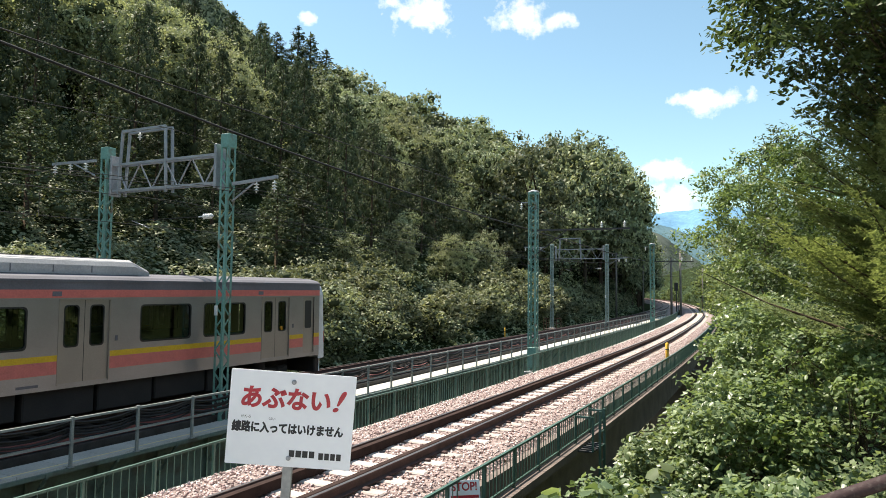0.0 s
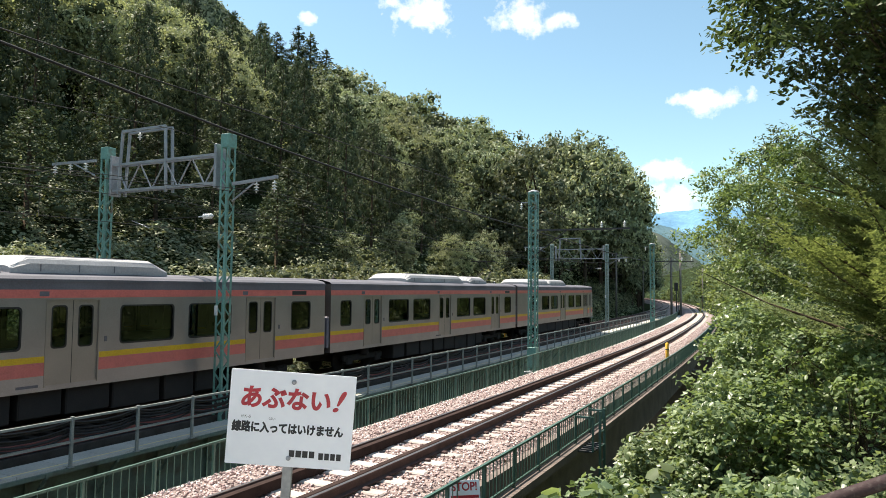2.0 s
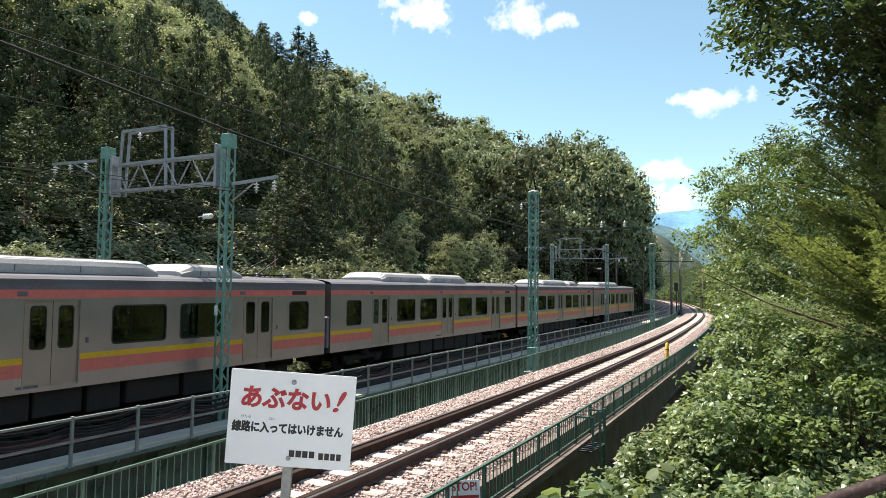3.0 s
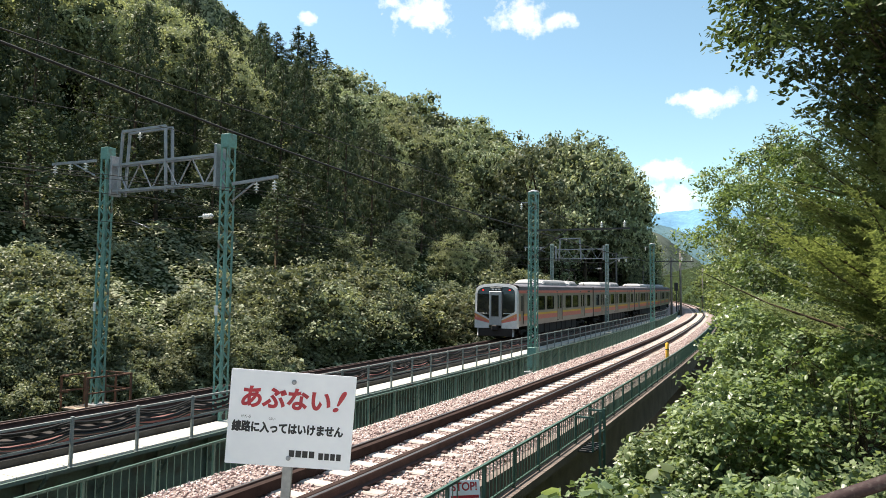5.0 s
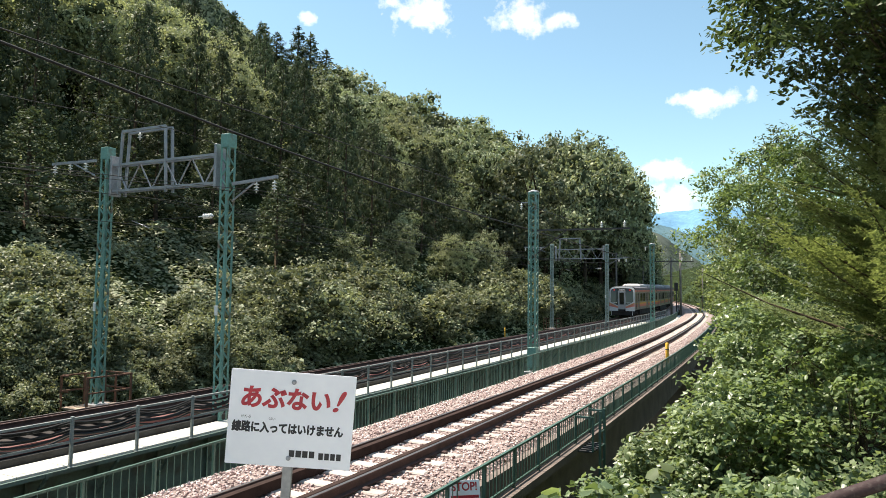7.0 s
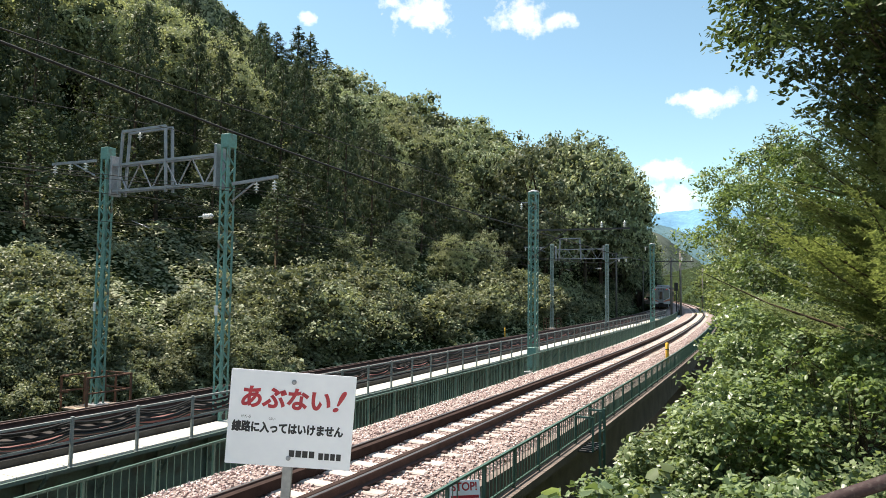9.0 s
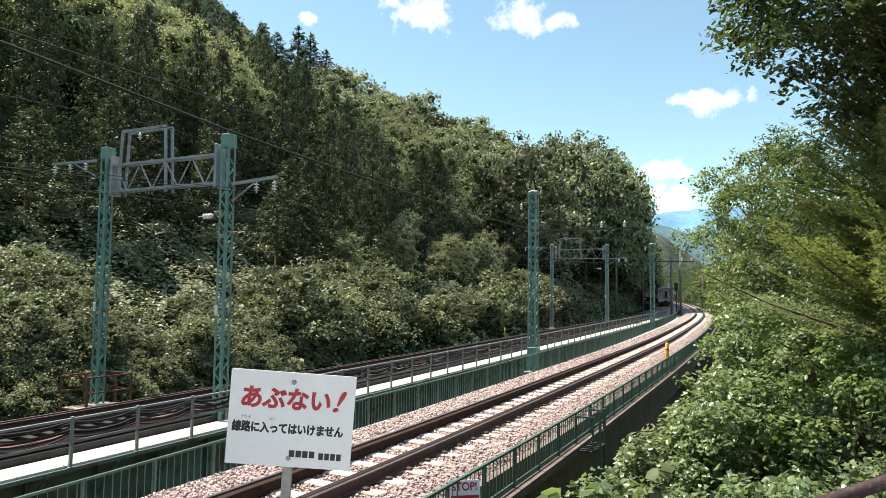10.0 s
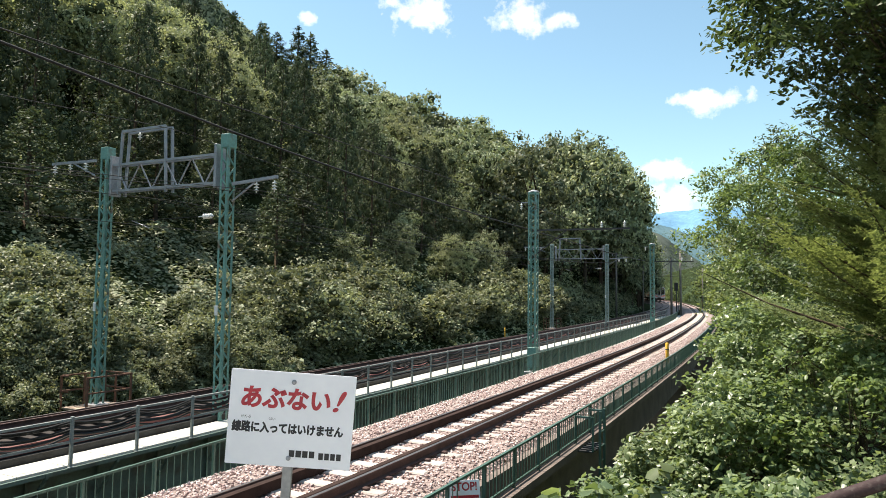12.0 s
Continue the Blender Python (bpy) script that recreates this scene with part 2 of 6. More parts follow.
M_CABLE = surface("black_cable", (0.022, 0.022, 0.024), (0.015, 0.015, 0.016), rough=0.6, scale=5, fine=30)
M_WIRE = surface("overhead_wire", (0.02, 0.02, 0.02), (0.012, 0.012, 0.012), rough=0.8, metal=0.0, scale=5, fine=30)
M_BARK = surface("bark", (0.11, 0.08, 0.055), (0.055, 0.04, 0.03), rough=1.0, scale=6, fine=30, bump=0.8, dist=0.03, spec=0.05)
# twig tone that also paints the shade in gaps between leaf clumps
M_TWIG_SHADE = surface("shaded_twig_heart", (0.088, 0.102, 0.054), (0.050, 0.060, 0.032), rough=1.0, scale=3, fine=20, bump=0.5, dist=0.05, spec=0.05)
M_LEAF_BROAD = leaf_material("broad_leaf", (0.105, 0.126, 0.072), (0.340, 0.370, 0.222), 0.20, 0.6, 0.45, 0.3)
M_LEAF_CEDAR = leaf_material("cedar_needles", (0.026, 0.037, 0.020), (0.130, 0.158, 0.082), 0.14, 0.6, 0.3, 0.2)
M_LEAF_BUSH = leaf_material("bush_leaf", (0.110, 0.125, 0.070), (0.320, 0.340, 0.208), 0.25, 0.55, 0.3, 0.3)
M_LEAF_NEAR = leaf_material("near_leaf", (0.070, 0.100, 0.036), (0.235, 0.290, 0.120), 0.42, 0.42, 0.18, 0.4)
M_LEAF_FIR = leaf_material("fir_needles", (0.125, 0.170, 0.066), (0.310, 0.370, 0.170), 0.45, 0.5, 0.1)
M_LEAF_KUDZU = leaf_material("kudzu_leaf", (0.085, 0.120, 0.050), (0.280, 0.335, 0.165), 0.42, 0.36, 0.12, 0.55)
M_LEAF_FAR = leaf_material("far_leaf", (0.050, 0.072, 0.040), (0.090, 0.120, 0.062), 0.25, 0.8, 0.1, 0.05)
# fir needles again, darkened in colour for boughs that lie in shade
M_LEAF_FIR_SHADED = leaf_material("shaded_fir_needles", (0.045, 0.068, 0.024), (0.130, 0.170, 0.060), 0.32, 0.5, 0.1)
M_LEAF_PALE = leaf_material("pale_broad_leaf", (0.180, 0.205, 0.120), (0.400, 0.430, 0.275), 0.38, 0.55, 0.25, 0.3)
# crest leaves paled to grey-green, so the colour itself holds the haze
M_LEAF_CREST_HAZE = leaf_material("hazed_crest_leaf", (0.20, 0.23, 0.175), (0.34, 0.375, 0.28), 0.3, 0.8, 0.1, 0.05)
# near leaves with the shade of the bank put into a darker colour
M_LEAF_SHADED = leaf_material("shaded_leaf", (0.036, 0.056, 0.018), (0.120, 0.155, 0.058), 0.30, 0.45, 0.1, 0.35)


# ---- ground ----
def slope_of(s):
    return np.interp(s, [-60, 20, 50, 65, 78, 95, 112, 140, 330], [0.60, 0.64, 0.68, 0.66, 0.82, 1.05, 1.1, 0.9, 0.8])


def ground_h(s, off):
    """Ground over the down rail, by place along and across the line."""
    s, off = np.asarray(s, float), np.asarray(off, float)
    d = np.maximum(-off - 4.5, 0)
    sl = slope_of(s)
    lim = np.interp(s, [-60, 50, 65, 78, 95, 112, 330], [70, 56, 38, 25, 18, 12, 14])
    hill = sl * np.minimum(d, lim) + np.interp(s, [-60, 20, 50, 72, 330], [0.5, 0.5, 0.30, 0.05, 0.1]) * np.maximum(d - lim, 0)
    hill = np.where(d > 150, hill - 0.5 * (d - 150), hill)
    valley = np.interp(s, [-200, -60, -28, 62, 88, 400], [-8, -8, -7.0, -6.0, -0.75, -0.75])
    left = np.interp(off, [-4.5, 0.5], [0, 1])
    right = np.where(s < -10, np.interp(off, [12.8, 14.5], [0, 1]), np.interp(off, [12.8, 15.5, 19.0], [0, 0.55, 1]))
    bank = np.interp(s, [-200, -30, -16, -8, 10, 60, 120, 400], [1.6, 1.4, 0.75, -0.6, -1.2, -0.9, -0.5, -0.5])
    far_r = np.maximum(off - 26, 0) * 0.35
    far_r = np.minimum(far_r, 45)
    mid = -0.8 * (1 - left) + valley * left
    return np.where(off < 0.5, -0.8 * (1 - left) + valley * left + hill, mid * (1 - right) + (bank + far_r) * right)


def line_coords(x, y):
    """Place along and across the line of points in plan."""
    x, y = np.asarray(x, float).ravel(), np.asarray(y, float).ravel()
    s_out, o_out = np.empty_like(x), np.empty_like(x)
    for a in range(0, len(x), 4000):
        xx, yy = x[a:a + 4000], y[a:a + 4000]
        i = np.argmin((xx[:, None] - SX[None, ::2]) ** 2 + (yy[:, None] - SY[None, ::2]) ** 2, 1) * 2
        c, sn = np.cos(TH[i]), np.sin(TH[i])
        s_out[a:a + 4000] = S[i]
        o_out[a:a + 4000] = (xx - SX[i]) * c - (yy - SY[i]) * sn
    return s_out, o_out


def ground_z(x, y):
    s, o = line_coords(x, y)
    z = zrail(np.clip(s, -130, 240)) + ground_h(s, o)
    return z


def build_ground():
    g = np.concatenate([-np.geomspace(1500, 130, 14), np.arange(-120, 121, 3.0), np.geomspace(130, 1500, 14)])
    gx, gy = np.meshgrid(g + 10, g + 60)
    z = ground_z(gx, gy).reshape(gx.shape)
    r = np.hypot(gx - 10, gy - 60)
    z = np.where(r > 260, z * np.clip(1 - (r - 260) / 400, 0, 1) - 3, z)
    n = len(g)
    rough = np.array([noise.noise(Vector((a * 0.11, b * 0.11, 0))) for a, b in zip(gx.ravel(), gy.ravel())]).reshape(n, n)
    s, o = line_coords(gx, gy)
    o = o.reshape(n, n)
    z = z + rough * np.where(o < -9, 0.45, np.where(o > 24, 0.8, 0.12))
    verts = np.stack([gx.ravel(), gy.ravel(), z.ravel()], 1)
    faces = [(j * n + i, j * n + i + 1, (j + 1) * n + i + 1, (j + 1) * n + i) for j in range(n - 1) for i in range(n - 1)]
    ob = obj_from("ground", verts, faces, M_GROUND, smooth=True)
    tagged(ob, "dark leaf-littered soil of a steep river valley", "ground", kind="structure")


build_ground()


def ridge(name, label, dist, az0, az1, heights, color, color2, seed, uneven=1.0):
    """A far mountain ridge; heights in degrees over the horizon from az0 to az1."""
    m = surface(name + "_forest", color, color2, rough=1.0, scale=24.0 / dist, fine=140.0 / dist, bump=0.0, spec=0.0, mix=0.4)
    n, k = 120, 10
    verts, faces = [], []
    for j in range(k):
        for i in range(n):
            a = radians(az0 + (az1 - az0) * i / (n - 1))
            f = j / (k - 1)
            e = np.interp(i / (n - 1), np.linspace(0, 1, len(heights)), heights) + uneven * 0.25 * noise.noise(Vector((i * 0.12, seed, 0))) + uneven * 0.08 * noise.noise(Vector((i * 0.6, seed, 3)))
            d = dist * (1 + 0.35 * f) + uneven * dist * 0.04 * noise.noise(Vector((i * 0.09, j * 0.3, seed)))
            z = -30 + (d * math.tan(radians(e)) + 30) * f ** 0.8
            verts.append((d * math.sin(a), d * math.cos(a), EYE + z))
    for j in range(k - 1):
        for i in range(n - 1):
            faces.append((j * n + i, j * n + i + 1, (j + 1) * n + i + 1, (j + 1) * n + i))
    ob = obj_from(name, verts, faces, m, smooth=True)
    tagged(ob, label, "mountain", kind="structure")


# distance haze is mixed into the next three ridges' colours, bluest farthest out
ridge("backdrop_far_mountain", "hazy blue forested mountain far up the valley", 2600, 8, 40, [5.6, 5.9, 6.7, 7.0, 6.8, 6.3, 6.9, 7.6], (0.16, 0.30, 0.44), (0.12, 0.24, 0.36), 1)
ridge("backdrop_near_mountain", "wooded mountain shoulder up the valley, coloured blue-green for haze", 900, 8, 40, [6.0, 6.4, 5.8, 4.5, 4.0, 5.0, 7.0, 8.0], (0.115, 0.185, 0.21), (0.08, 0.14, 0.165), 2)
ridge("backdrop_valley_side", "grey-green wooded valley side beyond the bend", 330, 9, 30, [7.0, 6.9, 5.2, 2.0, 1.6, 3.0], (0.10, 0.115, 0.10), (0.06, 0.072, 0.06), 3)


ridge("backdrop_hill_crest", "steep wooded crest high above the valley side", 340, -44, -4, [35.0, 33.5, 31.5, 29.0, 26.0, 22.4, 18.8, 14.0, 9.0], (0.050, 0.066, 0.040), (0.034, 0.046, 0.028), 4, 0.0)


# ---- trees ----
def leaves(rng, centres, outward, length, width, droop=0.0, fold=0.2, upbias=0.75, fine=False, spread=0.55):
    """Leaf blades as folded rhombs; returns vertices and faces."""
    n = len(centres)
    nrm = outward + rng.normal(0, spread, (n, 3)) + np.array([0, 0, upbias])
    nrm /= np.linalg.norm(nrm, axis=1)[:, None] + 1e-9
    ax = rng.normal(0, 1, (n, 3)) + np.array([0, 0, -droop])
    ax -= (ax * nrm).sum(1)[:, None] * nrm
    ax /= np.linalg.norm(ax, axis=1)[:, None] + 1e-9
    sd = np.cross(nrm, ax)
    L = (length * rng.uniform(0.65, 1.35, n))[:, None]
    Wd = (width * rng.uniform(0.7, 1.3, n))[:, None]
    a = centres - ax * L * 0.5
    b = centres + ax * L * 0.5 - nrm * L * 0.08
    mid = centres + ax * L * 0.08
    c = mid + sd * Wd * 0.5 - nrm * Wd * fold
    d = mid - sd * Wd * 0.5 - nrm * Wd * fold
    if fine:      # broad blade with a pointed tip
        c2, d2 = centres - ax * L * 0.28 + sd * Wd * 0.42 - nrm * Wd * fold, centres - ax * L * 0.28 - sd * Wd * 0.42 - nrm * Wd * fold
        c1, d1 = centres + ax * L * 0.16 + sd * Wd * 0.46 - nrm * Wd * fold, centres + ax * L * 0.16 - sd * Wd * 0.46 - nrm * Wd * fold
        verts = np.stack([a, c2, c1, b, d1, d2], 1).reshape(-1, 3)
        i = np.arange(n)[:, None] * 6
        return verts, np.concatenate([i + np.array([q]) for q in ([0, 2, 1], [0, 3, 2], [0, 4, 3], [0, 5, 4])], 0)
    verts = np.stack([a, c, b, d], 1).reshape(-1, 3)
    i = np.arange(n)[:, None] * 4
    faces = np.concatenate([i + np.array([[0, 2, 1]]), i + np.array([[0, 3, 2]])], 0)
    return verts, faces


def mesh_np(name, verts, faces, mat):
    me = bpy.data.meshes.new(name)
    v, f = np.asarray(verts, np.float32), np.asarray(faces, np.int32)
    me.vertices.add(len(v))
    me.vertices.foreach_set("co", v.ravel())
    me.loops.add(f.size)
    me.loops.foreach_set("vertex_index", f.ravel())
    me.polygons.add(len(f))
    me.polygons.foreach_set("loop_start", np.arange(0, f.size, f.shape[1], dtype=np.int32))
    me.update(calc_edges=True)
    me.materials.append(mat)
    return me


def limb_mesh(name, paths, sides=5):
    bm = bmesh.new()
    for pts, radii in paths:
        rod(bm, pts, radii, n=sides)
    me = bpy.data.meshes.new(name)
    bm.to_mesh(me)
    bm.free()
    me.materials.append(M_BARK)
    return me


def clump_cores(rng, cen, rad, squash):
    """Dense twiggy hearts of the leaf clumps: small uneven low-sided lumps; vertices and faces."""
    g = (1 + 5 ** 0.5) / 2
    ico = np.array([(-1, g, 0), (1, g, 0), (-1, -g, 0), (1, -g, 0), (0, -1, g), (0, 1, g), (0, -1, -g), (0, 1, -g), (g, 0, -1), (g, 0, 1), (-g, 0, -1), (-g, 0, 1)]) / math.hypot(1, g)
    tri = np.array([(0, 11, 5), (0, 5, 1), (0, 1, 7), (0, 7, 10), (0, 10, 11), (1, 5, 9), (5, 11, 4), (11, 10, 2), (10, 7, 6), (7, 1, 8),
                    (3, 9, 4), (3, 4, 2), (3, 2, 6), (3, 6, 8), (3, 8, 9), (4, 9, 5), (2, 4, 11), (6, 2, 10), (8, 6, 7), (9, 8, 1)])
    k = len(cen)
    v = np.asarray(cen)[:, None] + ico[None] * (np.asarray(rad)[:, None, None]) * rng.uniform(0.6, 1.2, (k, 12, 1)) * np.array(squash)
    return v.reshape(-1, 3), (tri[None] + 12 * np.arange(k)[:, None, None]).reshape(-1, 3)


def joined(*sets):
    """Several (vertices, faces) sets as one."""
    vs, fs, n = [], [], 0
    for v, f in sets:
        vs.append(v)
        fs.append(f + n)
        n += len(v)
    return np.concatenate(vs), np.concatenate(fs)


def tufts(rng, pos, nrm, size, spread=0.45):
    """Leaf tufts as single pointed blades lying about square to nrm; vertices and faces."""
    n = len(pos)
    nr = nrm + rng.normal(0, spread, (n, 3))
    nr /= np.linalg.norm(nr, axis=1)[:, None] + 1e-9
    ax = rng.normal(0, 1, (n, 3)) + np.array([0, 0, -0.5])
    ax -= (ax * nr).sum(1)[:, None] * nr
    ax /= np.linalg.norm(ax, axis=1)[:, None] + 1e-9
    sd = np.cross(nr, ax)
    L = (size * rng.uniform(0.6, 1.4, n))[:, None]
    W = (size * rng.uniform(0.35, 0.6, n))[:, None]
    v = np.stack([pos + ax * L * 0.62, pos - ax * L * 0.38 + sd * W, pos - ax * L * 0.3 - sd * W], 1).reshape(-1, 3)
    return v, np.arange(3 * n).reshape(-1, 3)


def puffs(rng, cen, rad, squash, per, leaf, core=0.42, spread=0.52, ragged=0.18):
    """Rounded leaf clumps: an uneven heart in each, tufts all over it."""
    cen, rad, squash = np.asarray(cen), np.asarray(rad), np.array(squash)
    k = len(cen)
    pick = np.repeat(np.arange(k), per)
    n = len(pick)
    d = rng.normal(0, 1, (n, 3)) + np.array([0, 0, 0.25])
    d /= np.linalg.norm(d, axis=1)[:, None]
    lump = np.sin(d[:, 0] * 5 + pick) * np.sin(d[:, 1] * 5 + 2 * pick) * np.sin(d[:, 2] * 5 + 3 * pick)
    r = rad[pick] * (0.84 + 0.32 * lump + rng.normal(0, ragged, n))
    pos = cen[pick] + d * r[:, None] * squash
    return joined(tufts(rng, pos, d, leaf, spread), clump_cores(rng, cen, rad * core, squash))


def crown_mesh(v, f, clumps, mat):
    """A crown of tufts whose twiggy clump hearts are coloured darker for inner shade."""
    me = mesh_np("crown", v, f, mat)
    me.materials.append(M_TWIG_SHADE)
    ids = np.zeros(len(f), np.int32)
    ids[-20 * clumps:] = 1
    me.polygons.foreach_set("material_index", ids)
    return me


def broad_tree(seed, h=10.0, r=3.6, boughs=8, subs=6, per=84, leaf=0.245, mat=None, low=0.25, core=0.42):
    """A leafy tree: trunk with limbs, boughs that each carry a group of rounded leaf clumps."""
    rng = np.random.default_rng(seed)
    trunk = [Vector((0, 0, -0.8)), Vector((rng.normal(0, 0.1), rng.normal(0, 0.1), h * 0.3)), Vector((rng.normal(0, 0.3), rng.normal(0, 0.3), h * 0.62)), Vector((rng.normal(0, 0.4), rng.normal(0, 0.4), h * 0.9))]
    paths = [(trunk, [h * 0.022, h * 0.017, h * 0.010, h * 0.003])]
    cen, rad = [], []
    for i in range(boughs):
        f = (i + 0.5) / boughs
        z = h * (low + (0.90 - low) * f)
        out = r * math.sqrt(max(0.05, 1 - (abs(f - 0.38) / 0.66) ** 2)) * rng.uniform(0.42, 0.66)
        a = i * 2.4 + rng.uniform(-0.5, 0.5)
        c = np.array([math.cos(a) * out, math.sin(a) * out, z])
        big = r * rng.uniform(0.36, 0.50)
        z0 = max(h * 0.15, z - h * 0.16)
        paths.append(([Vector((0, 0, z0)), Vector((c[0] * 0.55, c[1] * 0.55, (z0 + z) / 2 + 0.1)), Vector(c)], [h * 0.007, h * 0.005, h * 0.002]))
        for j in range(subs):
            u = 1 - 1.45 * (j + 0.5) / subs
            b = j * 2.4 + i
            d = np.array([math.cos(b) * math.sqrt(1 - u * u), math.sin(b) * math.sqrt(1 - u * u), u * 0.8]) + rng.normal(0, 0.12, 3)
            cen.append(c + d * big * rng.uniform(0.7, 1.05))
            rad.append(big * rng.uniform(0.42, 0.66))
        cen.append(c)
        rad.append(big * 0.8)
    v, f = puffs(rng, cen, rad, (1.08, 1.08, 0.85), per, leaf, core)
    return limb_mesh("trunk", paths, 4), crown_mesh(v, f, len(cen), mat or M_LEAF_BROAD)


def conifer(seed, h=13.0, r=2.3, n=2600, leaf=0.42, mat=None, base=0.12, sparse=False):
    """A cedar, larch or fir: straight trunk, whorls of drooping sprays."""
    rng = np.random.default_rng(seed)
    paths = [([Vector((0, 0, -0.8)), Vector((0, 0, h * 0.5)), Vector((rng.normal(0, 0.1), rng.normal(0, 0.1), h))], [h * 0.017, h * 0.010, 0.02])]
    pos, out = [], []
    whorls = 26 if sparse else 20
    branches = []
    for i in range(whorls):
        f = i / (whorls - 1)
        z = h * (base + (0.98 - base) * f) + rng.normal(0, 0.15)
        reach = r * (1 - f) ** 0.8 * (0.55 + 0.45 * min(1, f / 0.15)) + 0.15
        nb = 4 if sparse else 6
        for b in range(nb):
            a = i * 1.1 + b * 2 * math.pi / nb + rng.uniform(-0.35, 0.35)
            ln = reach * rng.uniform(0.65, 1.12)
            tip = Vector((math.cos(a) * ln, math.sin(a) * ln, z + (0.10 if sparse else -0.12) * ln))
            branches.append((Vector((0, 0, z)), tip))
            if ln > 0.7:
                paths.append(([Vector((0, 0, z)), tip * 0.5 + Vector((0, 0, z * 0.5 + 0.05)), tip], [0.035, 0.02, 0.008]))
    w = np.array([(t - o).length for o, t in branches])
    pick = rng.choice(len(branches), n, p=w / w.sum())
    f = rng.uniform(0.15, 1, n) ** 0.7
    o3, t3 = np.array([b[0] for b in branches])[pick], np.array([b[1] for b in branches])[pick]
    spread = 0.16 if sparse else 0.30
    pos = o3 + (t3 - o3) * f[:, None] + rng.normal(0, 1, (n, 3)) * np.array([spread, spread, spread * 0.8]) * (0.5 + (w[pick] / r)[:, None])
    outd = (t3 - o3) / (w[pick][:, None] + 1e-6)
    v, fc = leaves(rng, pos, outd * 0.5, leaf, leaf * 0.45, droop=0.4, spread=0.4)
    return limb_mesh("trunk", paths[:1] + paths[1::4], 4), mesh_np("crown", v, fc, mat or M_LEAF_CEDAR)


def cedar(seed, h=12.0, r=2.5, k=46, per=92, leaf=0.175):
    """A plantation cedar: cone of rounded upswept clumps round a straight trunk."""
    rng = np.random.default_rng(seed)
    cen, rad = [], []
    for i in range(k):
        f = ((i + 0.4) / k) ** 1.12
        z = h * (0.10 + 0.87 * f)
        reach = r * (1 - f) ** 0.62 * rng.uniform(0.62, 0.88)
        a = i * 2.399
        cen.append((math.cos(a) * reach, math.sin(a) * reach, z + rng.normal(0, 0.12)))
        rad.append(r * (0.17 + 0.17 * (1 - f)) * rng.uniform(0.75, 1.2))
    v, f = puffs(rng, cen, rad, (1, 1, 1.3), per, leaf, 0.42, 0.48, 0.16)
    trunk = [([Vector((0, 0, -0.8)), Vector((0, 0, h * 0.5)), Vector((0, 0, h))], [h * 0.015, h * 0.009, 0.02])]
    return limb_mesh("trunk", trunk), crown_mesh(v, f, k, M_LEAF_CEDAR)


def plant(kind, meshes, x, y, z, scale, turn, label, category, group, tilt=0.0):
    th = thing(kind, label, category, Matrix.Translation((x, y, z)) @ Matrix.Rotation(turn, 4, "Z") @ Matrix.Rotation(tilt, 4, "X") @ Matrix.Diagonal((scale[0], scale[0], scale[1], 1)), group)
    for nm, me in zip(("trunk", "crown"), meshes):
        o = new(nm, me)
        o.parent = th
    return th


BROAD = [broad_tree(11 + i, 10, (4.0, 3.5, 4.4, 3.7, 4.1)[i]) for i in range(5)]
BIG = [broad_tree(21 + i, 12, 4.4, 12, 7, 62, 0.31) for i in range(2)]
FARBROAD = [broad_tree(81 + i, 10, (4.0, 3.6, 4.3)[i], per=44, leaf=0.38) for i in range(3)]
PALE = [broad_tree(71 + i, 10, (4.2, 3.8)[i], per=170, leaf=0.18, mat=M_LEAF_PALE) for i in range(2)]
CEDAR = [cedar(31 + i, 12, (2.6, 2.9, 2.4)[i]) for i in range(3)]
LARCH = [conifer(41 + i, 14, (3.0, 3.4)[i], n=4600, leaf=0.32, base=0.2, sparse=True) for i in range(2)]
BUSH = [broad_tree(51 + i, 3.2, (2.3, 2.0, 2.6)[i], 6, 5, 76, 0.15, M_LEAF_BUSH, 0.10) for i in range(3)]
FARBUSH = [broad_tree(61 + i, 3.2, (2.3, 2.6)[i], 6, 5, 38, 0.23, M_LEAF_BUSH, 0.10) for i in range(2)]


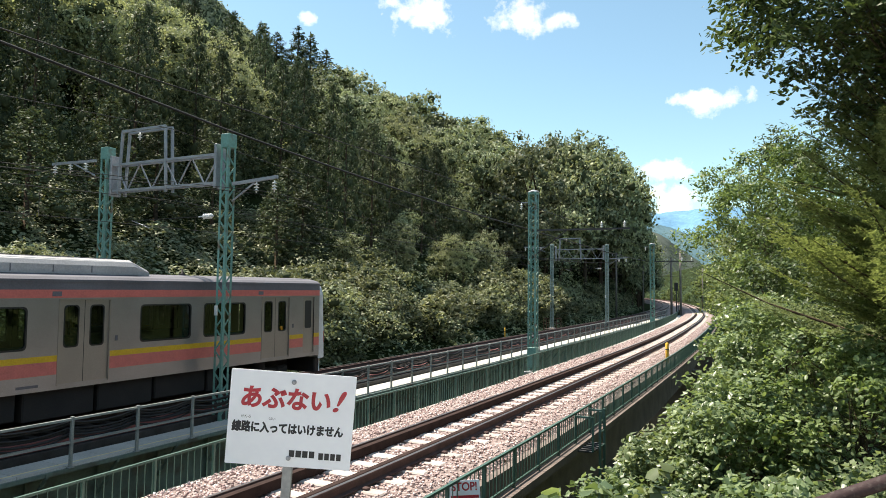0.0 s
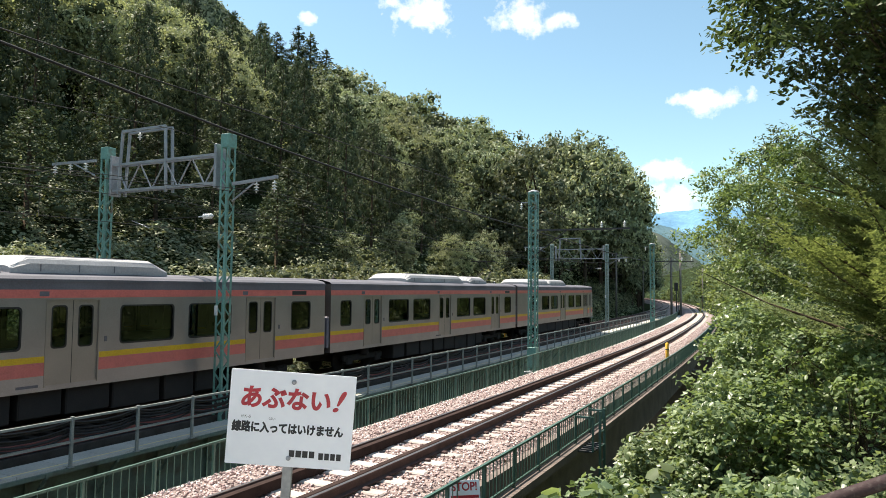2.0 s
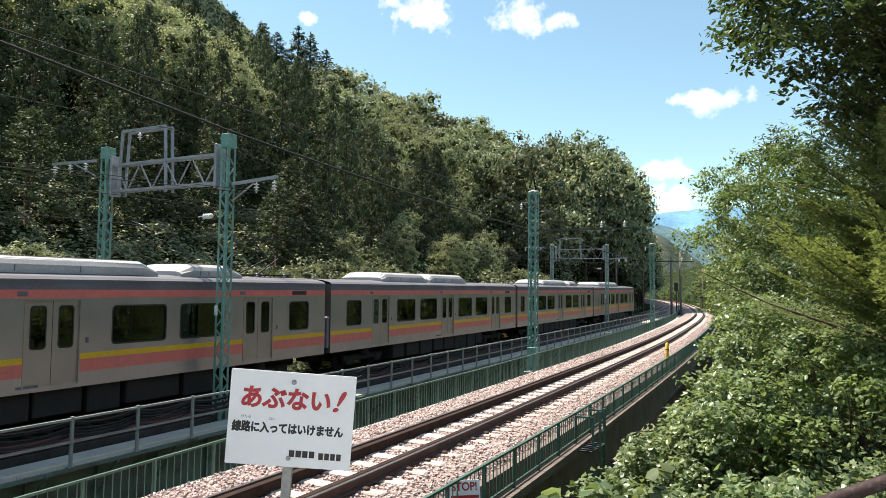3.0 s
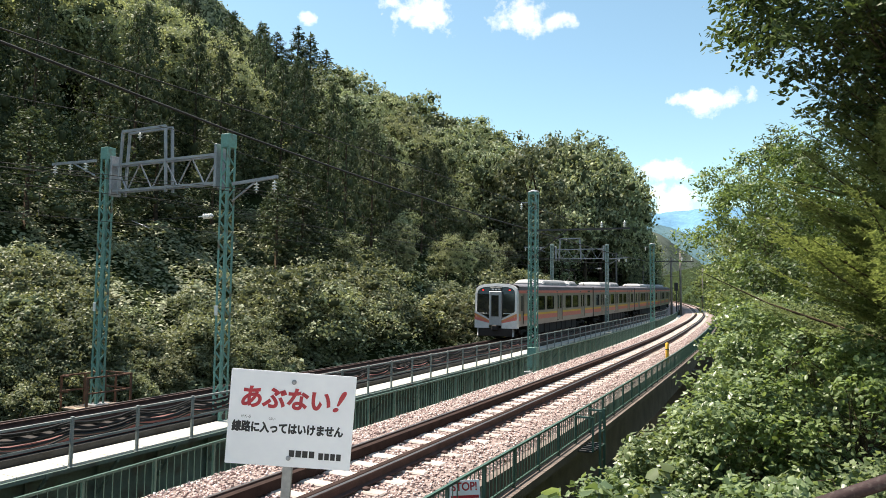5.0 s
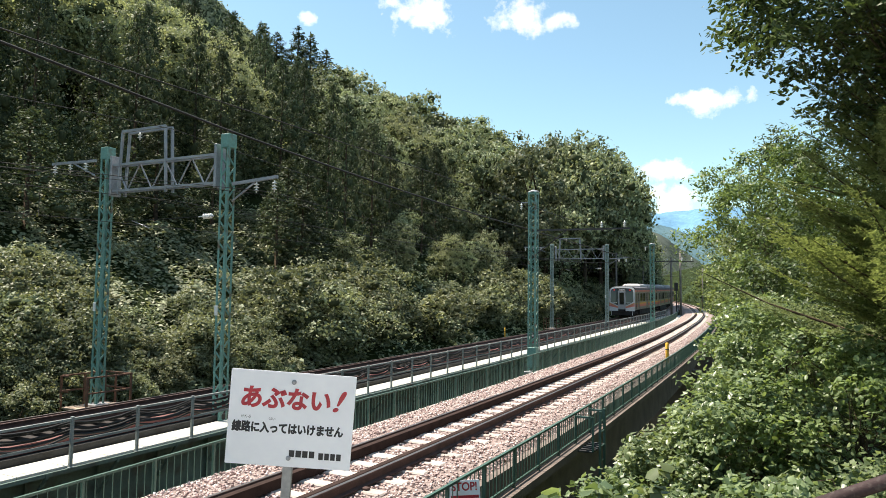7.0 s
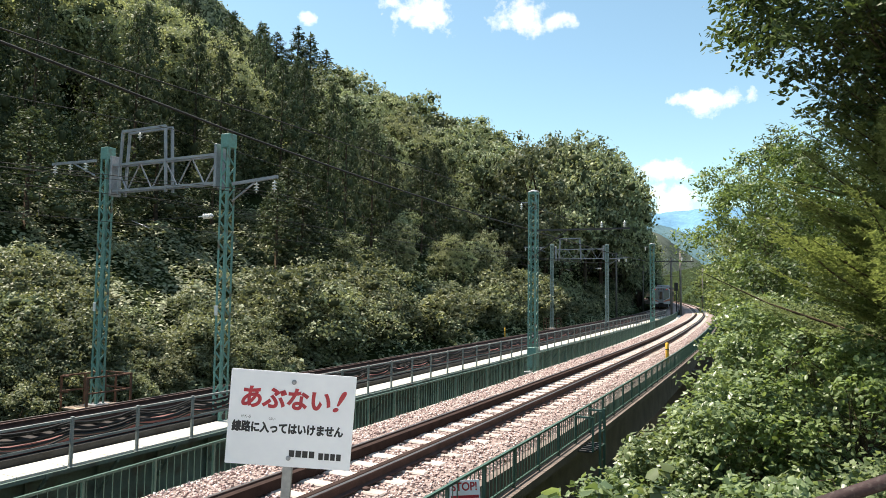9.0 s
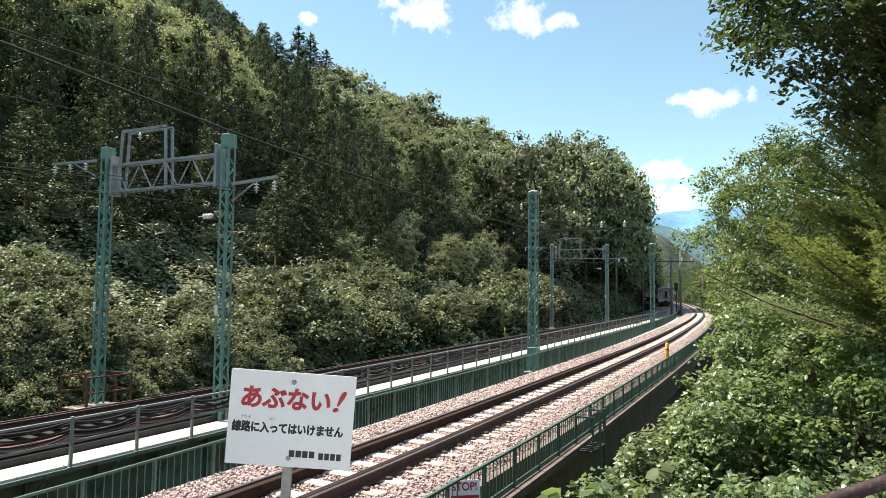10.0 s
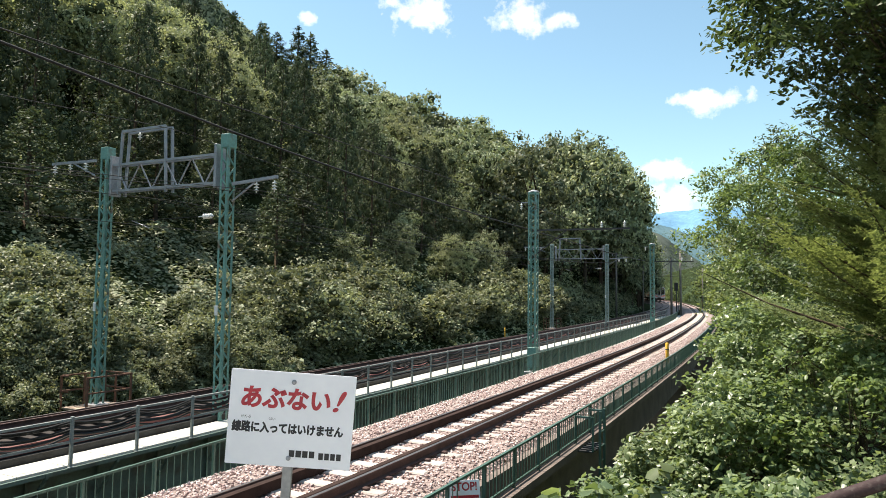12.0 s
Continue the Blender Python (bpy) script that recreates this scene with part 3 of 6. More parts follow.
def place_hill():
    rng = np.random.default_rng(5)
    spots = []
    d = 7.0
    while d < 96:
        step = 4.3 + d * 0.026
        s = -48.0 + rng.uniform(0, 3)
        while s < 190:
            spots.append((s + rng.uniform(-1.4, 1.4), -(4.5 + d + rng.uniform(-1.4, 1.4)), d))
            s += step * (1.0 if s < 70 else 1.2)
        d += step * 0.95
    for s, off, d in spots:
        if d < (8.0 if s > -1 else 10.5) and s < 5 + 0.85 * d:
            continue                     # shrubby lower slope
        if s < -14 + 0.58 * (-off - 10) or (s > 60 and d > 46) or (s > 74 and d > 32) or (s > 98 and d > 18) or (s > 125 and d > 12) or d > 76:
            continue
        p = T(s, off, 0)
        z = float(ground_z([p.x], [p.y])[0])
        patch = noise.noise(Vector((s * 0.035, d * 0.06, 4.2)))
        upper = d > 10 and s < 48
        light = ((s - 13) / 13) ** 2 + ((d - 36) / 13) ** 2 < 1 or ((s - 26) / 6) ** 2 + ((d - 27) / 3.5) ** 2 < 1 or ((s - 22.5) / 5) ** 2 + ((d - 18.5) / 3) ** 2 < 1
        foot = d < 15 and s < 20
        if foot or not light and ((upper and patch > -0.28) or (patch > 0.32 and s < 60)):
            plant("cedar_tree", CEDAR[rng.integers(3)], p.x, p.y, z, (rng.uniform(0.7, 0.98), rng.uniform(0.45, 0.68) if foot else rng.uniform(0.72, 1.1) * (0.75 if s > 36 and d > 36 else 1.0)), rng.uniform(0, 6.28),
                  "dark green cedar tree on the wooded slope", "tree", "trees on the hillside")
        else:
            if 68 < s < 112 and d < 10:
                continue
            big = 1.5 if (54 < s < 112 and d < 13) else 1.0
            k = rng.uniform(0.8, 1.15) * big * (float(np.interp(d, [6, 22], [0.42, 1.0])) if s < 54 else 1.2 if d > 20 and s > 64 else 1.0)
            if 38 < s < 64 and d > 38:
                k *= 0.72
            plant("broadleaf_tree", PALE[rng.integers(2)] if light or rng.uniform() < 0.16 and s < 60 else FARBROAD[rng.integers(3)] if s > 66 else BROAD[rng.integers(5)], p.x, p.y, z, (k * (0.85 if big > 1 else 1), k * rng.uniform(0.9, 1.1)), rng.uniform(0, 6.28),
                  "tall leafy broadleaf tree at the foot of the slope" if big > 1 else "leafy green broadleaf tree on the wooded slope", "tree", "trees on the hillside")
    for s, d, k in ((80, 4.5, 1.65), (84, 7.5, 1.7), (87, 3.2, 1.75), (91, 6.0, 1.8), (94, 2.6, 1.8), (98, 5.0, 1.85), (101, 2.4, 1.8), (105, 5.2, 1.8), (109, 4.6, 1.7), (76, 8.5, 1.6), (72, 6.0, 1.55)):
        p = T(s, -(4.5 + d), 0)
        plant("broadleaf_tree", BIG[rng.integers(2)], p.x, p.y, float(ground_z([p.x], [p.y])[0]), (k * 0.85, k), rng.uniform(0, 6.28),
              "tall spreading broadleaf tree at the foot of the slope", "tree", "trees on the hillside")
    for s, d in ((99, 1.5), (103, 2.6), (107, 1.0), (111, 2.2), (115, 0.8), (119, 2.0), (123, 0.6), (127, 1.8), (131, 0.8), (136, 1.6), (141, 1.0), (147, 1.4), (96, 4.5), (105, 5.5), (113, 5.0)):
        p = T(s, -(4.3 + d), 0)
        k = rng.uniform(0.85, 1.15)
        plant("broadleaf_tree", FARBROAD[rng.integers(3)], p.x, p.y, float(ground_z([p.x], [p.y])[0]), (k * 0.8, k * 1.25), rng.uniform(0, 6.28),
              "tall leafy broadleaf tree beside the track at the bend", "tree", "trees on the hillside")
    # mostly hidden by nearer trees; added to throw shade on the departing train
    for s in (110, 116, 122, 128, 134):
        p = T(s, -4.6, 0)
        plant("broadleaf_tree", BIG[rng.integers(2)], p.x, p.y, float(ground_z([p.x], [p.y])[0]), (0.95, 1.25), rng.uniform(0, 6.28),
              "tall leafy broadleaf tree added to shade the track at the bend", "tree", "trees on the hillside")
    # more out-of-sight trees farther round the bend, added for their shade
    for i in range(12):
        s, d = 151 + i * 5.0, (0.8, 3.5)[i % 2]
        p = T(s, -(4.3 + d), 0)
        plant("broadleaf_tree", FARBROAD[rng.integers(3)], p.x, p.y, float(ground_z([p.x], [p.y])[0]), (1.0, 1.2), rng.uniform(0, 6.28),
              "tall leafy broadleaf tree beside the track at the bend", "tree", "trees on the hillside")
    # larches that stand over the skyline
    for s, d, h in ((62, 51, 16.4), (62, 44.5, 16.2), (62, 42, 15.0), (62, 39.3, 13.6), (64, 38, 12.2), (60, 47, 13.0)):
        p = T(s, -(4.5 + d), 0)
        z = float(ground_z([p.x], [p.y])[0])
        plant("larch_tree", LARCH[rng.integers(2)], p.x, p.y, z, (1.5, h / 14), rng.uniform(0, 6.28),
              "tall open larch standing above the other trees", "tree", "larches on the skyline")
    # light shrubs beside the down line
    for s0, s1, d0, d1, n, k0, k1, kinds in ((-14, 14, 0.6, 4.2, 36, 0.55, 0.85, BUSH), (-12, 6, -0.3, 1.6, 22, 0.35, 0.55, BUSH), (8, 19, 1.0, 4.0, 14, 0.95, 1.25, BUSH), (-9, -3, 2.0, 6.5, 16, 0.55, 0.85, BUSH), (18, 60, 0.8, 5.0, 34, 0.7, 1.25, FARBUSH), (60, 120, 0.6, 4.0, 24, 0.5, 0.95, FARBUSH)):
        for i in range(n):
            s, d = rng.uniform(s0, s1), rng.uniform(d0, d1)
            if s0 == -14:
                s = s - 2 + d * 0.8
            p = T(s, -(4.5 + d), 0)
            z = float(ground_z([p.x], [p.y])[0])
            k = rng.uniform(k0, k1) * (1.0 if d < 9 else 0.8)
            plant("bush", kinds[rng.integers(len(kinds))], p.x, p.y, z - 0.2, (k, k * 0.85), rng.uniform(0, 6.28),
                  "light green leafy bush on the slope beside the railway", "bush", "bushes beside the railway")


def undergrowth():
    """Low leaves and creepers that cover the ground of the slope."""
    rng = np.random.default_rng(77)
    for nm, n, s0, s1, d0, d1, size, mat in (("undergrowth", 46000, -14, 115, -0.6, 26, 0.30, M_LEAF_BROAD), ("creepers", 44000, -14, 12, 0.0, 15, 0.25, M_LEAF_BUSH)):
        s, d = rng.uniform(s0, s1, n), d0 + (d1 - d0) * rng.uniform(0, 1, n) ** 1.3
        s = s + (0.7 * d if nm == 'creepers' else 0.0)
        off = -(4.5 + d)
        th = np.interp(s, S, TH)
        x, y = np.interp(s, S, SX) + off * np.cos(th), np.interp(s, S, SY) - off * np.sin(th)
        z = ground_z(x, y)
        tuft = np.array([noise.noise(Vector((a * 0.55, b * 0.55, 9.0))) for a, b in zip(x, y)])
        z = z + rng.uniform(0.0, 0.5, n) + np.maximum(tuft, -0.2) * 1.3
        pos = np.stack([x, y, z], 1)
        up = np.tile(np.array([[0.3, -0.3, 0.8]]), (n, 1))
        v, f = leaves(rng, pos, up, size, size * 0.6)
        tagged(new(nm, mesh_np(nm, v, f, mat)), "low leafy undergrowth covering the slope", "undergrowth", kind="stuff")


undergrowth()


def far_woods():
    """Wooded slopes beyond the bend, too far to tell tree from tree."""
    rng = np.random.default_rng(63)
    n = 34000
    a, r = np.radians(rng.uniform(9, 40, n)), 185 + 330 * rng.uniform(0, 1, n) ** 1.3
    x, y = r * np.sin(a), r * np.cos(a)
    s, o = line_coords(x, y)
    keep = (np.abs(o - 2) > 9)
    x, y = x[keep], y[keep]
    n = len(x)
    lump = np.array([noise.noise(Vector((p * 0.13, q * 0.13, 2.0))) for p, q in zip(x, y)])
    z = ground_z(x, y) + rng.uniform(0, 1, n) * (3.5 + 4 * lump)
    v, f = leaves(rng, np.stack([x, y, z], 1), np.tile([[0, -0.5, 0.7]], (n, 1)), 0.9, 0.6)
    tagged(new("far_woods", mesh_np("far_woods", v, f, M_LEAF_FAR)), "green woods on the slopes beyond the bend", "woods", kind="stuff")


def crest_woods():
    """The crowns of the woods on the high crest, too far to tell tree from tree."""
    rng = np.random.default_rng(64)
    n = 2400
    az, f = rng.uniform(-27, -6, n), rng.uniform(0.5, 1.0, n)
    el = np.interp(az, np.linspace(-44, -4, 9), [35.0, 33.5, 31.5, 29.0, 26.0, 22.4, 18.8, 14.0, 9.0])
    d = 340 * (1 + 0.35 * f)
    z = EYE - 30 + (d * np.tan(np.radians(el)) + 30) * f ** 0.8
    a = np.radians(az)
    cen = np.stack([d * np.sin(a), d * np.cos(a), z - 1.0], 1)
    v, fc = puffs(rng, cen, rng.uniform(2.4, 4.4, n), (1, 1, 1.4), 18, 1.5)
    tagged(new("crest_woods", mesh_np("crest_woods", v, fc, M_LEAF_CREST_HAZE)), "dense woods on the crest above the valley, paled for haze", "woods", kind="stuff")


far_woods()
crest_woods()
place_hill()


# ---- the down line's bridge and track ----
def ss(a, b, step):
    return list(np.linspace(a, b, max(2, int(round((b - a) / step)) + 1)))


def rail_profile(c):
    return [(c - 0.064, -0.153), (c + 0.064, -0.153), (c + 0.064, -0.135), (c + 0.012, -0.115), (c + 0.012, -0.042),
            (c + 0.033, -0.030), (c + 0.033, 0.0), (c - 0.033, 0.0), (c - 0.033, -0.030), (c - 0.012, -0.042), (c - 0.012, -0.115), (c - 0.064, -0.135)]


def build_track(name, label, place, s0, s1, guards=False):
    tr = tagged(new(name), label, "railway track", kind="structure")
    for side in (-1, 1):
        c = side * 0.566
        part("rail", sweep(bmesh.new(), rail_profile(c), place, ss(s0, s1, 3)), M_RAILSIDE, tr)
        part("rail_head", sweep(bmesh.new(), [(c - 0.024, 0.0), (c + 0.024, 0.0), (c + 0.024, 0.004), (c - 0.024, 0.004)], place, ss(s0, s1, 3)), M_RAILHEAD, tr, "shiny worn rail head")
        if guards:
            g = side * 0.37
            part("guard_rail", sweep(bmesh.new(), [(x, h - 0.01) for x, h in rail_profile(g)], place, ss(-60, 80, 3)), M_RAILSIDE, tr)
    return tr


M_GUARD = surface("tarred_guard_rail", (0.055, 0.034, 0.029), (0.032, 0.021, 0.018), rough=0.95, scale=6, fine=50, spec=0.1)


def inner_guards():
    """Dark guard rails inside the up line's running rails."""
    for side in (-1, 1):
        a, b = sorted((side * 0.385, side * 0.495))
        part("guard_rail", sweep(bmesh.new(), [(a, -0.16), (b, -0.16), (b, -0.03), (b - 0.02 if side > 0 else b, -0.012), (a, -0.012)], TU, ss(-60, 110, 3)), M_GUARD, UP)


DOWN = build_track("track_down", "railway track with rusty rails on dark timber ties", T, -125, 320, guards=True)
UP = build_track("track_up", "railway track with rusty rails on pale ballast", TU, -60, 320)


inner_guards()


def build_down_bridge():
    br = tagged(new("bridge_down"), "dark green steel girder bridge with an open timber deck", "bridge", kind="structure")
    for c in (-0.95, 0.95):
        bm = sweep(bmesh.new(), [(c - 0.012, -0.42), (c + 0.012, -0.42), (c + 0.012, -2.3), (c - 0.012, -2.3)], T, ss(-70, 86, 3))
        for z in (-0.40, -2.3):
            sweep(bm, [(c - 0.17, z), (c + 0.17, z), (c + 0.17, z - 0.03), (c - 0.17, z - 0.03)], T, ss(-70, 86, 3))
        for s in ss(-69, 85, 1.4):
            sg = 1 if c > 0 else -1
            beam(bm, T(s, c + sg * 0.08, -0.43), T(s, c + sg * 0.08, -2.3), 0.02, 0.14)
        part("girder", bm, M_GIRDER, br)
    # side girder that carries the walkway
    bm = sweep(bmesh.new(), [(2.30, -0.60), (2.33, -0.60), (2.33, -2.7), (2.30, -2.7)], T, ss(-70, 80, 3))
    sweep(bm, [(2.20, -2.7), (2.46, -2.7), (2.46, -2.74), (2.20, -2.74)], T, ss(-70, 80, 3))
    for s in ss(-69, 79, 1.65):
        beam(bm, T(s, 2.39, -0.6), T(s, 2.39, -2.7), 0.12, 0.015)
    part("side_girder", bm, M_GIRDER, br)
    bm = bmesh.new()
    for s in ss(-69, 79, 1.65):
        beam(bm, T(s, 3.02, -0.60), T(s, 2.36, -1.45), 0.06, 0.06)
        beam(bm, T(s, 1.1, -0.56), T(s, 3.06, -0.56), 0.07, 0.09)
    part("bracket", bm, M_GIRDER, br)
    part("walkway_edge", sweep(bmesh.new(), [(2.98, -0.50), (3.05, -0.50), (3.05, -0.58), (2.98, -0.58)], T, ss(-70, 80, 3)), M_GIRDER, br)
    part("cable_trough", sweep(bmesh.new(), [(1.70, -0.30), (2.06, -0.30), (2.06, -0.56), (1.70, -0.56)], T, ss(-70, 80, 3)), M_DARKSTEEL, br)
    part("duct", sweep(bmesh.new(), [(1.72, -0.08), (1.92, -0.08), (1.92, -0.28), (1.72, -0.28)], T, ss(-70, 80, 3)), M_REDDUCT, br, "red-brown painted cable duct")
    return br


M_REDDUCT = surface("red_duct_paint", (0.24, 0.075, 0.065), (0.13, 0.045, 0.04), rough=0.7, scale=2, fine=30)
BR_DOWN = build_down_bridge()


def build_walkway():
    wk = tagged(new("walkway"), "sunlit pale concrete walkway panels along the bridge", "walkway", kind="structure")
    s, i = -44.0, 0
    while s < 79:
        bm = sweep(bmesh.new(), [(2.14, -0.45), (2.97, -0.45), (2.97, -0.51), (2.14, -0.51)], T, [s, s + 0.985])
        part("panel", bm, M_WALKWAY, wk)
        s += 1.0
    part("edge_line", sweep(bmesh.new(), [(2.76, -0.446), (2.82, -0.446), (2.82, -0.449), (2.76, -0.449)], T, ss(-44, 79, 3)), flat_line("pale_yellow_line", (0.78, 0.66, 0.36)), wk, "faded yellow line")


def flat_line(name, col):
    return surface(name, col, tuple(c * 0.9 for c in col), rough=0.7, scale=3, fine=30, bump=0.0)


build_walkway()


def build_walkway_fence():
    fe = tagged(new("walkway_fence"), "grey steel post and rail fence with black cables along the walkway", "fence")
    post = bmesh.new()
    box(post, -0.032, -0.032, 0, 0.032, 0.032, 1.06, 0.006)
    box(post, -0.06, -0.06, 0, 0.06, 0.06, 0.02)
    me = bpy.data.meshes.new("post")
    post.to_mesh(me)
    post.free()
    me.materials.append(M_GREYRAIL)
    for s in np.arange(-44.95, 79, 1.62):
        o = new("post", me)
        o.matrix_basis = frame_at(s, 3.02, -0.5)
        o.parent = fe
    for h in (0.53, 0.06):
        part("rail", sweep(bmesh.new(), [(2.99, h), (3.04, h), (3.04, h - 0.05), (2.99, h - 0.05)], T, ss(-46, 79, 1.65)), M_GREYRAIL, fe)
    return fe


build_walkway_fence()


def build_cables():
    """Black cables slung between the fence posts."""
    rng = random.Random(4)
    for i, (h, off, r) in enumerate(((0.44, 2.93, 0.026), (0.38, 2.90, 0.030), (0.32, 2.95, 0.022), (0.25, 2.90, 0.034), (0.19, 2.93, 0.03), (0.13, 2.90, 0.026))):
        bm = bmesh.new()
        pts = []
        for s in np.arange(-44.95, 78, 1.62):
            d = rng.uniform(0.03, 0.12)
            for f in (0, 0.25, 0.5, 0.75):
                pts.append(T(s + f * 1.62, off, h - d * 4 * f * (1 - f)))
        rod(bm, pts, r, n=5)
        tagged(part("cable", bm, M_CABLE), "black power cable slung along the walkway fence", "cable", "cables on the fence")


build_cables()


def build_ties():
    me = bpy.data.meshes.new("tie")
    bm = bmesh.new()
    box(bm, -1.2, -0.10, -0.40, 1.2, 0.10, -0.155, 0.01)
    bm.to_mesh(me)
    bm.free()
    me.materials.append(M_WOODTIE)
    for s in np.arange(-40, 80, 0.5):
        o = new("tie", me)
        o.matrix_basis = frame_at(s)
        o.parent = DOWN


# ---- the up line's bridge ----
def build_up_bridge():
    br = tagged(new("bridge_up"), "concrete ballast-deck railway bridge with green edge girder", "bridge", kind="structure")
    part("deck", sweep(bmesh.new(), [(-3.05, -0.64), (1.76, -0.64), (1.76, -0.98), (-3.05, -0.98)], TU, ss(-60, 86, 2)), M_CONCRETE, br, "weathered concrete deck slab")
    part("kerb", sweep(bmesh.new(), [(1.64, -0.33), (1.78, -0.33), (1.78, -0.635), (1.64, -0.635)], TU, ss(-60, 86, 2)), M_EDGE, br)
    part("edge_beam", sweep(bmesh.new(), [(1.78, -0.60), (2.06, -0.60), (2.06, -0.74), (1.78, -0.74)], TU, ss(-60, 86, 2)), M_EDGE, br, "brownish stained concrete edge")
    for c in (-2.2, 0.9):
        bm = sweep(bmesh.new(), [(c - 0.2, -0.95), (c + 0.2, -0.95), (c + 0.2, -2.6), (c - 0.2, -2.6)], TU, ss(-60, 86, 3))
        part("girder", bm, M_EDGE, br)
    for s in (-34, 0.5, 29, 60):
        bm = bmesh.new()
        box(bm, -2.6, -0.8, -9, 1.6, 0.8, -2.6, 0.15, frame_at(s, float(offup(s)), float(zup(s))))
        part("pier", bm, M_EDGE, br)
    for s in (-40, -5.8, 25, 56):
        bm = bmesh.new()
        box(bm, -1.6, -0.9, -9, 2.5, 0.9, -2.74, 0.15, frame_at(s))
        part("pier", bm, M_EDGE, BR_DOWN)
    return br


M_EDGE = surface("stained_edge", (0.21, 0.165, 0.14), (0.13, 0.10, 0.085), rough=0.9, scale=1.5, fine=25, bump=0.2)
build_up_bridge()


def build_ballast():
    prof = [(-2.45, -0.62), (-1.9, -0.25), (-1.35, -0.19), (1.30, -0.19), (1.48, -0.24), (1.66, -0.40), (1.66, -0.62)]
    bed = part("ballast_bed", sweep(bmesh.new(), prof, TU, ss(-60, 320, 1.0)), M_BALLAST_BED, None, smooth=False)
    tagged(bed, "pale pinkish crushed stone ballast under the track", "ballast", kind="structure")
    bed2 = part("ballast_bed", sweep(bmesh.new(), [(-2.6, -0.85), (-1.6, -0.22), (1.6, -0.22), (2.6, -0.85)], T, ss(84, 320, 2.0)), M_BALLAST_BED)
    tagged(bed2, "grey crushed stone ballast under the far track", "ballast", kind="structure")
    rng = np.random.default_rng(9)
    oct_v = np.array([[1, 0, 0], [-1, 0, 0], [0, 1, 0], [0, -1, 0], [0, 0, 1], [0, 0, -1]], float)
    oct_f = np.array([[0, 2, 4], [2, 1, 4], [1, 3, 4], [3, 0, 4], [0, 3, 2], [1, 2, 3]])
    n = 42000
    s = -17 + 62 * rng.uniform(0, 1, n) ** 1.9
    off = rng.uniform(-2.35, 1.64, n)
    hh = np.interp(off, [p[0] for p in prof[:6]], [p[1] for p in prof[:6]])
    hh = hh + rng.uniform(-0.01, 0.025, n)
    ph = np.abs((s + 17) % 0.6 - 0.3)
    keep = ~((np.abs(np.abs(off) - 0.566) < 0.09)) & ~((np.abs(np.abs(off) - 0.44) < 0.07)) & ((np.abs(off) > 0.95) | (ph < 0.19) | (rng.uniform(0, 1, n) < 0.10))
    s, off, hh = s[keep], off[keep], hh[keep]
    n = len(s)
    th = np.interp(s, S, TH)
    o2 = off + offup(s)
    base = np.stack([np.interp(s, S, SX) + o2 * np.cos(th), np.interp(s, S, SY) - o2 * np.sin(th), zrail(s) + zup(s) + hh], 1)
    size = rng.uniform(0.018, 0.038, n)
    v = oct_v[None] * rng.uniform(0.6, 1.25, (n, 6, 1)) * size[:, None, None]
    a = rng.uniform(0, 6.28, n)
    b = rng.uniform(-0.7, 0.7, n)
    ca, sa, cb, sb = np.cos(a)[:, None], np.sin(a)[:, None], np.cos(b)[:, None], np.sin(b)[:, None]
    x, y, z = v[..., 0], v[..., 1], v[..., 2]
    y, z = y * cb - z * sb, y * sb + z * cb
    x, y = x * ca - y * sa, x * sa + y * ca
    v = np.stack([x, y, z], -1) + base[:, None]
    f = (oct_f[None] + (np.arange(n) * 6)[:, None, None]).reshape(-1, 3)
    ob = new("ballast_stones", mesh_np("ballast_stones", v.reshape(-1, 3), f, M_STONES))
    tagged(ob, "loose pale pink and grey ballast stones", "ballast", kind="stuff")


def stones_material():
    m, nt, p = mat_new("loose_stones")
    N, L = nt.nodes.new, nt.links.new
    geo = N("ShaderNodeNewGeometry")
    ramp = N("ShaderNodeValToRGB")
    cr = ramp.color_ramp
    cr.elements[0].color, cr.elements[1].color = (0.14, 0.085, 0.075, 1), (0.78, 0.66, 0.625, 1)
    e = cr.elements.new(0.45)
    e.color = (0.50, 0.355, 0.33, 1)
    L(geo.outputs["Random Per Island"], ramp.inputs["Fac"])
    L(ramp.outputs["Color"], p.inputs["Base Color"])
    p.inputs["Roughness"].default_value = 0.9
    return m


M_STONES = stones_material()
build_ballast()


def build_sleepers():
    me = bpy.data.meshes.new("sleeper")
    bm = bmesh.new()
    box(bm, -1.0, -0.115, -0.30, 1.0, 0.115, -0.158, 0.02)
    bm.to_mesh(me)
    bm.free()
    me.materials.append(M_SLEEPER)
    for s in np.arange(-17.0, 108, 0.6):
        o = new("sleeper", me)
        o.matrix_basis = Matrix.Translation(TU(s)) @ Matrix.Rotation(-heading(s), 4, "Z")
        o.parent = UP
    cl = bpy.data.meshes.new("rail_clip")
    bm = bmesh.new()
    box(bm, -0.05, -0.045, -0.16, 0.05, 0.045, -0.12, 0.01)
    bm.to_mesh(cl)
    bm.free()
    cl.materials.append(M_RAILSIDE)
    for s in np.arange(-17.0, 30, 0.6):
        for c in (-0.69, 0.69):
            o = new("rail_clip", cl)
            o.matrix_basis = Matrix.Translation(TU(s, c)) @ Matrix.Rotation(-heading(s), 4, "Z")
            o.parent = UP



def TF(s, off=0.0, h=0.0):
    """Along the railing between the bridges, whose top has a grade of its own."""
    top = np.interp(s, [-25, -15, -11, -7, 0, 10, 30, 60, 100], [0.45, 0.58, 0.65, 0.73, 0.72, 0.75, 0.62, 0.40, 0.05])
    return T(s, offup(s) + off, top + h)


